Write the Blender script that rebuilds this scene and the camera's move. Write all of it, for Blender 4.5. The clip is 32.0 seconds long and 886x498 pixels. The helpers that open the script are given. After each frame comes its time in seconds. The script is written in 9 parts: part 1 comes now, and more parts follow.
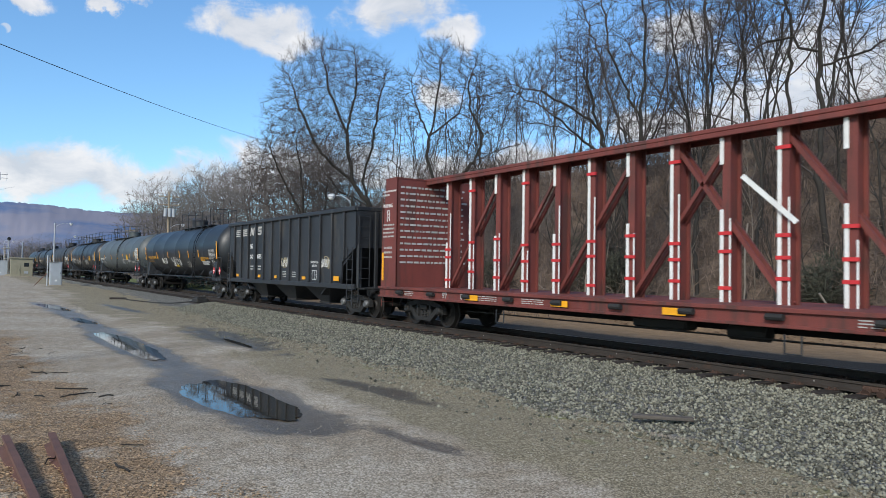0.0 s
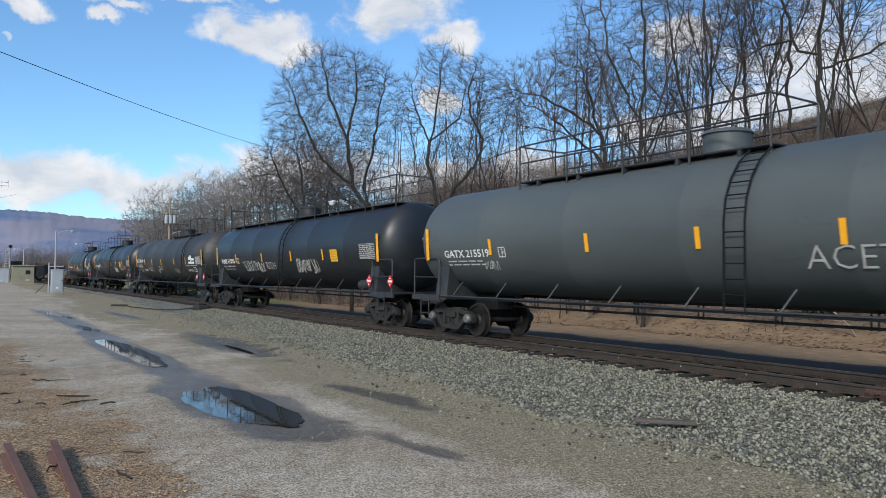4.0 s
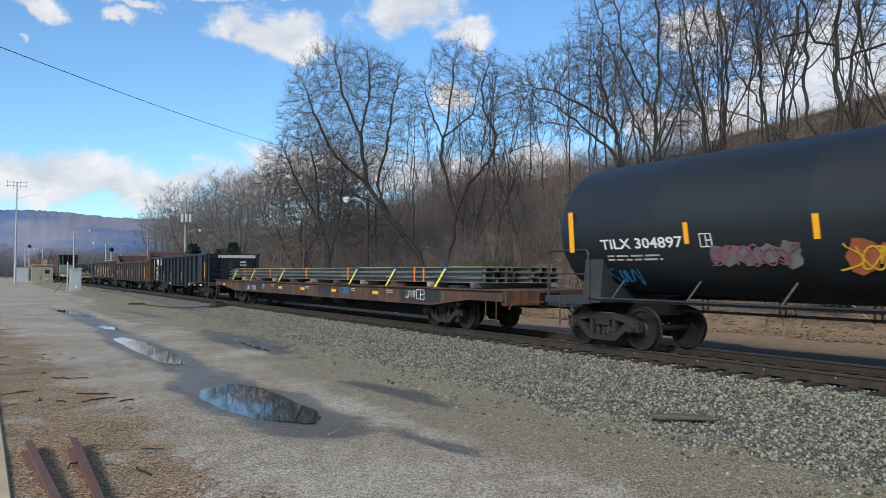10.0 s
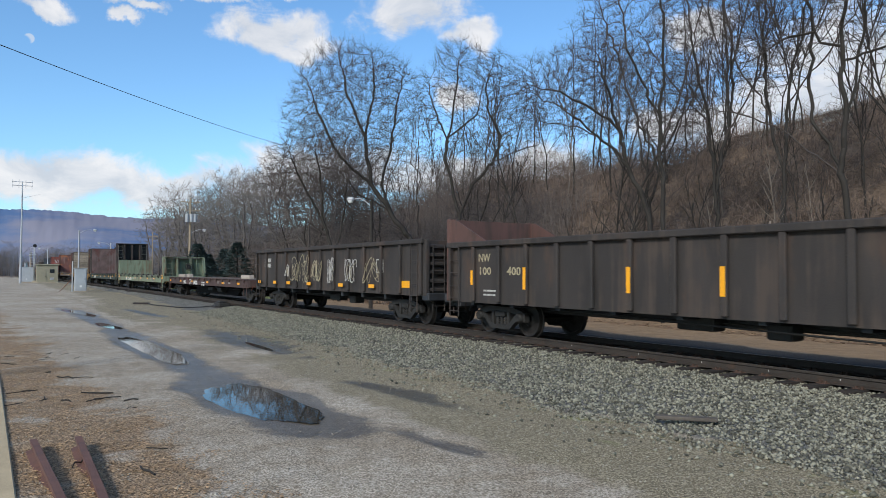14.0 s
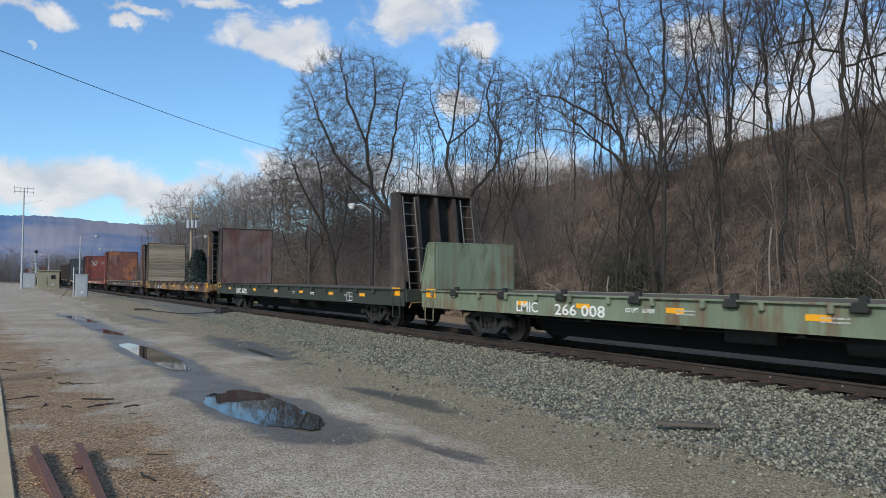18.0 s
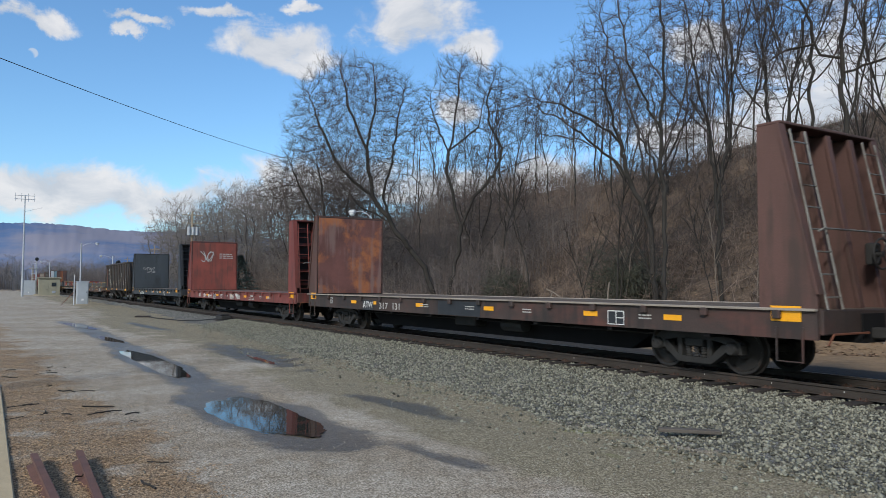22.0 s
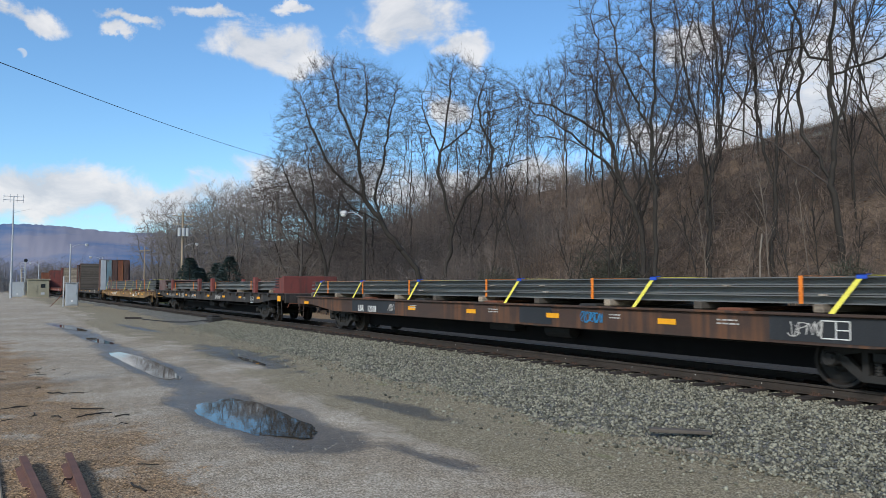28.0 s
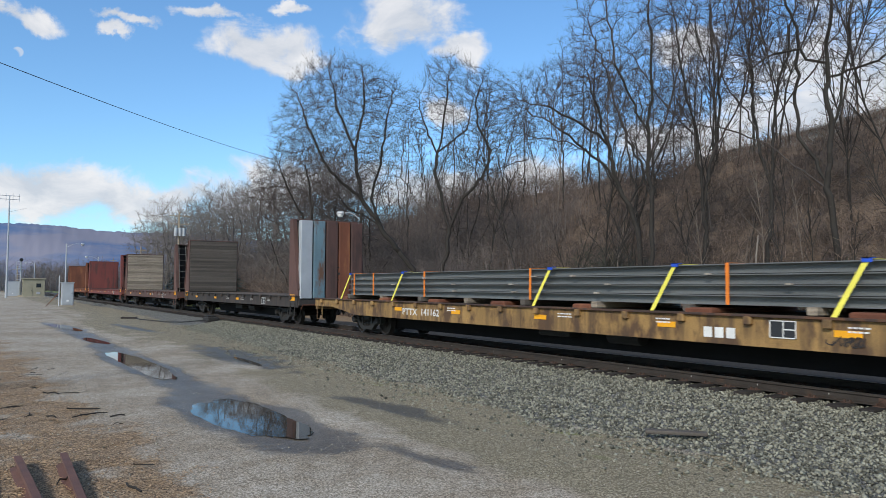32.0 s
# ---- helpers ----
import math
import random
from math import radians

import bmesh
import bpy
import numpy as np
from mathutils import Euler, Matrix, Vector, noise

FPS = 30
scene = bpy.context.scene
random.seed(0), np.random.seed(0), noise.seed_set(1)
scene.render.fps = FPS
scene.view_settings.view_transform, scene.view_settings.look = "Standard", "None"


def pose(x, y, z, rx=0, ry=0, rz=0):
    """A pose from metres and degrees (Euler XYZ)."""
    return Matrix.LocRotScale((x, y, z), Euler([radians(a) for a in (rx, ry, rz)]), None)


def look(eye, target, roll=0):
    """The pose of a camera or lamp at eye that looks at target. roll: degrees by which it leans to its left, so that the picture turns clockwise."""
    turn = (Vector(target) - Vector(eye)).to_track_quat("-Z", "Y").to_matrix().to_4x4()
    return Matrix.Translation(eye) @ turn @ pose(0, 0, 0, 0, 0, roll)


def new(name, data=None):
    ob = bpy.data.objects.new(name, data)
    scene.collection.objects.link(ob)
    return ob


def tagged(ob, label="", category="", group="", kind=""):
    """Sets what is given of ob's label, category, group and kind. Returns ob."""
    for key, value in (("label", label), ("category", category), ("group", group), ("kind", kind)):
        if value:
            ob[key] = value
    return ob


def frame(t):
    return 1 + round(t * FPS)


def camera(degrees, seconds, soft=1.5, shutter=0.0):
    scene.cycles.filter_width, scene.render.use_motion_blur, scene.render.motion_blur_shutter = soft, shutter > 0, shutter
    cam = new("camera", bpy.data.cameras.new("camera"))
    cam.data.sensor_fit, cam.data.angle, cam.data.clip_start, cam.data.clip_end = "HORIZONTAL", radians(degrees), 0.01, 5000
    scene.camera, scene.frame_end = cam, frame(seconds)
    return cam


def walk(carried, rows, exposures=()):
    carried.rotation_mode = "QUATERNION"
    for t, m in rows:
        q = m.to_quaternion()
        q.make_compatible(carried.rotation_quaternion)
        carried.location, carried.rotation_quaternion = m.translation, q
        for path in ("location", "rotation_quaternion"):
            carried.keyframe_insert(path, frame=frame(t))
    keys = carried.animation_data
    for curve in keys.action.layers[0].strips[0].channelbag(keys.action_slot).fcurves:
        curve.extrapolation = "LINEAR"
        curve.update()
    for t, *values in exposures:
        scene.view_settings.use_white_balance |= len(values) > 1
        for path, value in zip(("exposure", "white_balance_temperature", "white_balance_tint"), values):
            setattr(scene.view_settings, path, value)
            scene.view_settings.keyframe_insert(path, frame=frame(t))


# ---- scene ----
# ---- camera ----
EYE = (0.0, 0.0, 1.69)


def aim(yaw, pitch, roll):
    y, p = radians(yaw), radians(pitch)
    way = Vector((-math.cos(y) * math.cos(p), math.sin(y) * math.cos(p), math.sin(p)))
    return look(EYE, Vector(EYE) + way, roll)


cam = camera(62.58, 32.0, soft=0.6, shutter=0.08)
walk(cam, [(t, aim(a, b, c)) for t, a, b, c in (
    (0, 33.612, 1.708, 0.903),
    (0.5, 33.646, 1.782, 0.905),
    (1, 33.661, 1.851, 0.799),
    (1.5, 33.607, 1.885, 0.794),
    (2, 33.566, 1.908, 0.762),
    (2.5, 33.520, 1.954, 0.671),
    (3, 33.528, 1.989, 0.748),
    (3.5, 33.523, 2.075, 0.547),
    (5.5, 33.547, 2.287, 0.698),
    (6, 33.464, 2.264, 0.589),
    (6.5, 33.410, 2.212, 0.648),
    (7, 33.188, 2.166, 0.645),
    (7.5, 33.156, 1.937, 0.498),
    (8, 33.062, 1.685, 0.414),
    (8.5, 32.590, 1.662, 0.163),
    (9, 32.420, 1.696, 0.089),
    (9.5, 32.456, 1.731, 0.253),
    (10, 32.397, 1.805, 0.131),
    (10.5, 32.335, 1.834, 0.048),
    (11, 32.199, 1.857, 0.116),
    (11.5, 32.132, 1.862, 0.157),
    (12, 32.065, 1.834, 0.091),
    (12.5, 32.090, 1.822, 0.156),
    (13, 32.078, 1.805, 0.203),
    (13.5, 32.070, 1.811, 0.202),
    (14, 32.086, 1.840, 0.275),
    (14.5, 32.111, 1.891, 0.157),
    (16.5, 32.007, 2.338, 0.153),
    (17, 31.990, 2.338, 0.220),
    (17.5, 31.979, 2.287, 0.201),
    (18, 32.002, 2.310, 0.272),
    (18.5, 31.969, 2.333, 0.405),
    (19, 31.982, 2.344, 0.318),
    (19.5, 31.990, 2.396, 0.284),
    (20, 31.985, 2.453, 0.241),
    (20.5, 32.016, 2.579, 0.179),
    (21, 31.991, 2.705, 0.172),
    (21.5, 31.932, 2.780, 0.195),
    (22, 31.956, 2.814, 0.139),
    (22.5, 31.989, 2.860, 0.050),
    (23, 32.038, 2.906, -0.025),
    (23.5, 32.067, 2.952, 0.074),
    (24, 32.046, 2.946, 0.117),
    (24.5, 32.025, 2.912, 0.168),
    (25, 32.067, 2.895, 0.088),
    (25.5, 32.113, 2.923, 0.019),
    (27.5, 32.575, 2.952, 0.113),
    (28, 32.621, 2.895, 0.080),
    (28.5, 32.704, 2.912, 0.088),
    (29, 32.794, 2.952, 0.038),
    (29.5, 32.861, 2.912, 0.051),
    (30, 32.902, 2.889, 0.154),
    (30.5, 32.990, 2.889, 0.201),
    (31, 32.972, 2.912, 0.241),
    (31.5, 33.006, 2.941, 0.158),
    (32, 32.877, 2.958, 0.260),
)], exposures=[(0.0, 0.04), (13.0, 0.06), (17.0, -0.08), (24.0, -0.08), (28.0, -0.03), (29.0, -0.06), (30.0, 0.03), (31.0, 0.08), (32.0, 0.0)])


# ---- light ----
SUN_TO = Vector((0.45, -0.70, 0.50)).normalized()
world = bpy.data.worlds.new("sky")
scene.world = world
world.use_nodes = True


def sky_nodes():
    nt = world.node_tree
    nt.nodes.clear()
    N, L = nt.nodes.new, nt.links.new

    def math_node(op, a, b=None, clamp=False):
        n = N("ShaderNodeMath")
        n.operation, n.use_clamp = op, clamp
        for i, v in enumerate((a, b)):
            if v is None:
                continue
            if isinstance(v, (int, float)):
                n.inputs[i].default_value = v
            else:
                L(v, n.inputs[i])
        return n.outputs[0]

    out, bg = N("ShaderNodeOutputWorld"), N("ShaderNodeBackground")
    sky = N("ShaderNodeTexSky")
    sky.sky_type, sky.sun_disc = "NISHITA", False
    sky.sun_elevation = math.asin(SUN_TO.z)
    sky.sun_rotation = math.atan2(SUN_TO.x, SUN_TO.y)
    sky.air_density, sky.dust_density, sky.ozone_density = 1.0, 0.6, 1.6
    tc = N("ShaderNodeTexCoord")
    nz = N("ShaderNodeTexNoise")
    nz.inputs["Scale"].default_value, nz.inputs["Detail"].default_value, nz.inputs["Roughness"].default_value = 11.0, 9.0, 0.60
    nz.inputs["Distortion"].default_value = 0.5
    mp = N("ShaderNodeMapping")
    mp.inputs["Scale"].default_value = (1.0, 1.0, 1.8)
    L(tc.outputs["Generated"], mp.inputs[0])
    L(mp.outputs[0], nz.inputs[0])
    # banks of cloud: direction, half width, half height
    banks = (((-0.903, 0.300, 0.303), 0.085, 0.030), ((-0.886, 0.345, 0.306), 0.048, 0.034), ((-0.897, 0.337, 0.285), 0.045, 0.022), ((-0.812, 0.466, 0.352), 0.090, 0.052), ((-0.832, 0.445, 0.33), 0.055, 0.030),
             ((-0.790, 0.527, 0.316), 0.055, 0.024), ((-0.991, 0.057, 0.114), 0.20, 0.040), ((-0.978, 0.175, 0.108), 0.20, 0.034), ((-0.949, 0.289, 0.116), 0.16, 0.034),
             ((-0.911, 0.384, 0.140), 0.14, 0.036), ((-0.82, 0.56, 0.13), 0.18, 0.040), ((-0.746, 0.649, 0.135), 0.14, 0.042), ((-0.82, 0.519, 0.241), 0.035, 0.03),
             ((-0.461, 0.847, 0.262), 0.15, 0.055), ((-0.509, 0.832, 0.210), 0.16, 0.05), ((-0.36, 0.91, 0.24), 0.30, 0.12), ((-0.587, 0.749, 0.305), 0.075, 0.028), ((-0.60, 0.77, 0.19), 0.14, 0.035),
             ((-0.952, 0.036, 0.305), 0.050, 0.015), ((-0.935, 0.154, 0.320), 0.045, 0.010), ((-0.941, 0.140, 0.306), 0.022, 0.010), ((-0.912, 0.242, 0.332), 0.055, 0.011), ((-0.878, 0.329, 0.348), 0.035, 0.009))
    warp = N("ShaderNodeTexNoise")
    warp.inputs["Scale"].default_value, warp.inputs["Detail"].default_value, warp.inputs["Roughness"].default_value = 13.0, 6.0, 0.6
    L(tc.outputs["Generated"], warp.inputs[0])
    bend = N("ShaderNodeVectorMath")
    bend.operation = "MULTIPLY_ADD"
    L(warp.outputs["Color"], bend.inputs[0])
    bend.inputs[1].default_value = (0.11, 0.11, 0.075)
    ragged = N("ShaderNodeVectorMath")
    ragged.operation = "ADD"
    bend.inputs[2].default_value = (-0.055, -0.055, -0.0375)
    L(bend.outputs[0], ragged.inputs[0])
    L(tc.outputs["Generated"], ragged.inputs[1])
    total = None
    for c, w, h in banks:
        sub = N("ShaderNodeVectorMath")
        sub.operation = "SUBTRACT"
        L(ragged.outputs[0], sub.inputs[0])
        sub.inputs[1].default_value = c
        mul = N("ShaderNodeVectorMath")
        mul.operation = "MULTIPLY"
        L(sub.outputs[0], mul.inputs[0])
        mul.inputs[1].default_value = (1 / w, 1 / w, 1 / h)
        ln = N("ShaderNodeVectorMath")
        ln.operation = "LENGTH"
        L(mul.outputs[0], ln.inputs[0])
        v = math_node("SUBTRACT", 1.0, ln.outputs["Value"])
        total = v if total is None else math_node("MAXIMUM", total, v)
    # behind and above the view: broken cloud
    nz2 = N("ShaderNodeTexNoise")
    nz2.inputs["Scale"].default_value, nz2.inputs["Detail"].default_value = 2.6, 6.0
    L(tc.outputs["Generated"], nz2.inputs[0])
    sep = N("ShaderNodeSeparateXYZ")
    L(tc.outputs["Generated"], sep.inputs[0])
    back = math_node("MULTIPLY", math_node("ADD", math_node("MULTIPLY", sep.outputs[1], -2.0), math_node("MULTIPLY", sep.outputs[2], 2.0)), 1.0)
    back = math_node("SUBTRACT", back, 1.0, False)
    back = math_node("MINIMUM", math_node("MAXIMUM", back, 0.0), 1.0)
    back = math_node("ADD", math_node("MULTIPLY", back, math_node("MULTIPLY", math_node("SUBTRACT", nz2.outputs[0], 0.42), 5.0)), math_node("MULTIPLY", math_node("SUBTRACT", back, 1.0), 3.0))
    total = math_node("MAXIMUM", total, back)
    edge = math_node("ADD", math_node("MULTIPLY", total, 1.7), math_node("MULTIPLY", math_node("SUBTRACT", nz.outputs[0], 0.52), 3.0))
    ramp = N("ShaderNodeValToRGB")
    ramp.color_ramp.interpolation = "EASE"
    ramp.color_ramp.elements[0].position, ramp.color_ramp.elements[1].position = 0.0, 1.0
    ramp.color_ramp.elements[0].color, ramp.color_ramp.elements[1].color = (0, 0, 0, 1), (0.94, 0.94, 0.94, 1)
    L(edge, ramp.inputs[0])
    shade = N("ShaderNodeValToRGB")
    shade.color_ramp.elements[0].position, shade.color_ramp.elements[1].position = 0.38, 0.62
    shade.color_ramp.elements[0].color, shade.color_ramp.elements[1].color = (CLOUD * 0.70, CLOUD * 0.75, CLOUD * 0.83, 1), (CLOUD, CLOUD, CLOUD * 1.02, 1)
    L(nz.outputs[0], shade.inputs[0])
    tint = N("ShaderNodeMix")
    tint.data_type, tint.blend_type = "RGBA", "MULTIPLY"
    tint.inputs[0].default_value = 1.0
    L(sky.outputs[0], tint.inputs[6])
    tint.inputs[7].default_value = (0.72, 1.01, 1.22, 1)
    mix = N("ShaderNodeMix")
    mix.data_type = "RGBA"
    L(ramp.outputs[0], mix.inputs[0])
    L(tint.outputs[2], mix.inputs[6])
    L(shade.outputs[0], mix.inputs[7])
    # pale half moon by day
    away = N("ShaderNodeVectorMath")
    away.operation = "DISTANCE"
    L(tc.outputs["Generated"], away.inputs[0])
    away.inputs[1].default_value = (-0.9625, 0.037, 0.2685)
    dark = N("ShaderNodeVectorMath")
    dark.operation = "DISTANCE"
    L(tc.outputs["Generated"], dark.inputs[0])
    dark.inputs[1].default_value = (-0.9640, 0.031, 0.2640)
    disc = math_node("MULTIPLY", math_node("MULTIPLY", math_node("SUBTRACT", 0.0062, away.outputs["Value"]), 700.0, True), math_node("MULTIPLY", math_node("SUBTRACT", dark.outputs["Value"], 0.0066), 400.0, True), True)
    moon = N("ShaderNodeMix")
    moon.data_type = "RGBA"
    L(math_node("MULTIPLY", disc, 0.6), moon.inputs[0])
    L(mix.outputs[2], moon.inputs[6])
    moon.inputs[7].default_value = (CLOUD * 0.8, CLOUD * 0.86, CLOUD * 0.94, 1)
    L(moon.outputs[2], bg.inputs[0])
    bg.inputs[1].default_value = SKY_STRENGTH
    L(bg.outputs[0], out.inputs[0])


SKY_STRENGTH = 0.15
CLOUD = 5.8
sky_nodes()
lamp = bpy.data.lights.new("sun", "SUN")
lamp.energy, lamp.angle, lamp.color = 2.85, radians(11), (0.99, 0.95, 0.885)
sun = new("sun", lamp)
sun.matrix_world = look(SUN_TO * 100, (0, 0, 0))


# ---- materials ----
def mat(name, base, rough=0.7, metal=0.0, vary=0.25, scale=3.0, bump=0.15, fine=60.0, stain=None, stain_at=0.58, stain_scale=1.2, spec=0.5, per_object=0.0, island=False, stretch=(1, 1, 1), streak=None):
    m = bpy.data.materials.new(name)
    m.use_nodes = True
    nt = m.node_tree
    N, L = nt.nodes.new, nt.links.new
    b = nt.nodes["Principled BSDF"]
    b.inputs["Roughness"].default_value, b.inputs["Metallic"].default_value = rough, metal
    b.inputs["Specular IOR Level"].default_value = spec
    tc, mp = N("ShaderNodeTexCoord"), N("ShaderNodeMapping")
    L(tc.outputs["Object"], mp.inputs[0])
    mp.inputs["Scale"].default_value = stretch
    if per_object:
        oi = N("ShaderNodeObjectInfo")
        L(oi.outputs["Location"], mp.inputs[1])
    big, small = N("ShaderNodeTexNoise"), N("ShaderNodeTexNoise")
    big.inputs["Scale"].default_value, big.inputs["Detail"].default_value = scale, 5.0
    small.inputs["Scale"].default_value, small.inputs["Detail"].default_value = fine, 3.0
    L(mp.outputs[0], big.inputs[0])
    L(tc.outputs["Object"], small.inputs[0])
    add = N("ShaderNodeMath")
    add.operation = "ADD"
    L(big.outputs[0], add.inputs[0])
    half = N("ShaderNodeMath")
    half.operation = "MULTIPLY"
    L(small.outputs[0], half.inputs[0])
    half.inputs[1].default_value = 0.6
    L(half.outputs[0], add.inputs[1])
    rng = N("ShaderNodeMapRange")
    rng.inputs[1].default_value, rng.inputs[2].default_value = 0.5, 1.1
    rng.inputs[3].default_value, rng.inputs[4].default_value = 1.0 - vary, 1.0 + vary
    L(add.outputs[0], rng.inputs[0])
    value = rng.outputs[0]
    if per_object or island:
        if island:
            src = N("ShaderNodeNewGeometry").outputs["Random Per Island"]
            amount = per_object or 0.35
        else:
            src, amount = oi.outputs["Random"], per_object
        r2 = N("ShaderNodeMapRange")
        r2.inputs[3].default_value, r2.inputs[4].default_value = 1 - amount, 1 + amount
        L(src, r2.inputs[0])
        mm = N("ShaderNodeMath")
        mm.operation = "MULTIPLY"
        L(value, mm.inputs[0])
        L(r2.outputs[0], mm.inputs[1])
        value = mm.outputs[0]
    colour = N("ShaderNodeMix")
    colour.data_type, colour.blend_type = "RGBA", "MULTIPLY"
    colour.inputs[0].default_value = 1.0
    colour.inputs[6].default_value = (*base, 1)
    comb = N("ShaderNodeCombineColor")
    for i in range(3):
        L(value, comb.inputs[i])
    L(comb.outputs[0], colour.inputs[7])
    last = colour.outputs[2]
    if stain:
        sn, sr, sm = N("ShaderNodeTexNoise"), N("ShaderNodeValToRGB"), N("ShaderNodeMix")
        sn.inputs["Scale"].default_value, sn.inputs["Detail"].default_value, sn.inputs["Roughness"].default_value = stain_scale, 8.0, 0.65
        L(mp.outputs[0], sn.inputs[0])
        sr.color_ramp.elements[0].position, sr.color_ramp.elements[1].position = stain_at, stain_at + 0.12
        L(sn.outputs[0], sr.inputs[0])
        sm.data_type = "RGBA"
        L(sr.outputs[0], sm.inputs[0])
        L(last, sm.inputs[6])
        sm.inputs[7].default_value = (*stain, 1)
        last = sm.outputs[2]
    if streak:
        # runs of dirt and rust down the side, broken up along their length
        m3, n3, n4, r3, x3 = N("ShaderNodeMapping"), N("ShaderNodeTexNoise"), N("ShaderNodeTexNoise"), N("ShaderNodeValToRGB"), N("ShaderNodeMix")
        m3.inputs["Scale"].default_value = (5.5, 5.5, 0.35)
        L(tc.outputs["Object"], m3.inputs[0])
        L(m3.outputs[0], n3.inputs[0])
        n3.inputs["Scale"].default_value, n3.inputs["Detail"].default_value = 1.0, 4.0
        L(tc.outputs["Object"], n4.inputs[0])
        n4.inputs["Scale"].default_value, n4.inputs["Detail"].default_value = 0.9, 6.0
        both = N("ShaderNodeMath")
        both.operation = "MULTIPLY"
        L(n3.outputs[0], both.inputs[0])
        L(n4.outputs[0], both.inputs[1])
        r3.color_ramp.elements[0].position, r3.color_ramp.elements[1].position = 0.25, 0.38
        r3.color_ramp.elements[1].color = (0.75, 0.75, 0.75, 1)
        L(both.outputs[0], r3.inputs[0])
        x3.data_type = "RGBA"
        L(r3.outputs[0], x3.inputs[0])
        L(last, x3.inputs[6])
        x3.inputs[7].default_value = (*streak, 1)
        last = x3.outputs[2]
    L(last, b.inputs["Base Color"])
    rr = N("ShaderNodeMapRange")
    rr.inputs[3].default_value, rr.inputs[4].default_value = max(0.05, rough - 0.12), min(1.0, rough + 0.12)
    L(big.outputs[0], rr.inputs[0])
    L(rr.outputs[0], b.inputs["Roughness"])
    if bump:
        bp = N("ShaderNodeBump")
        bp.inputs["Strength"].default_value, bp.inputs["Distance"].default_value = bump, 0.02
        L(add.outputs[0], bp.inputs["Height"])
        L(bp.outputs[0], b.inputs["Normal"])
    return m


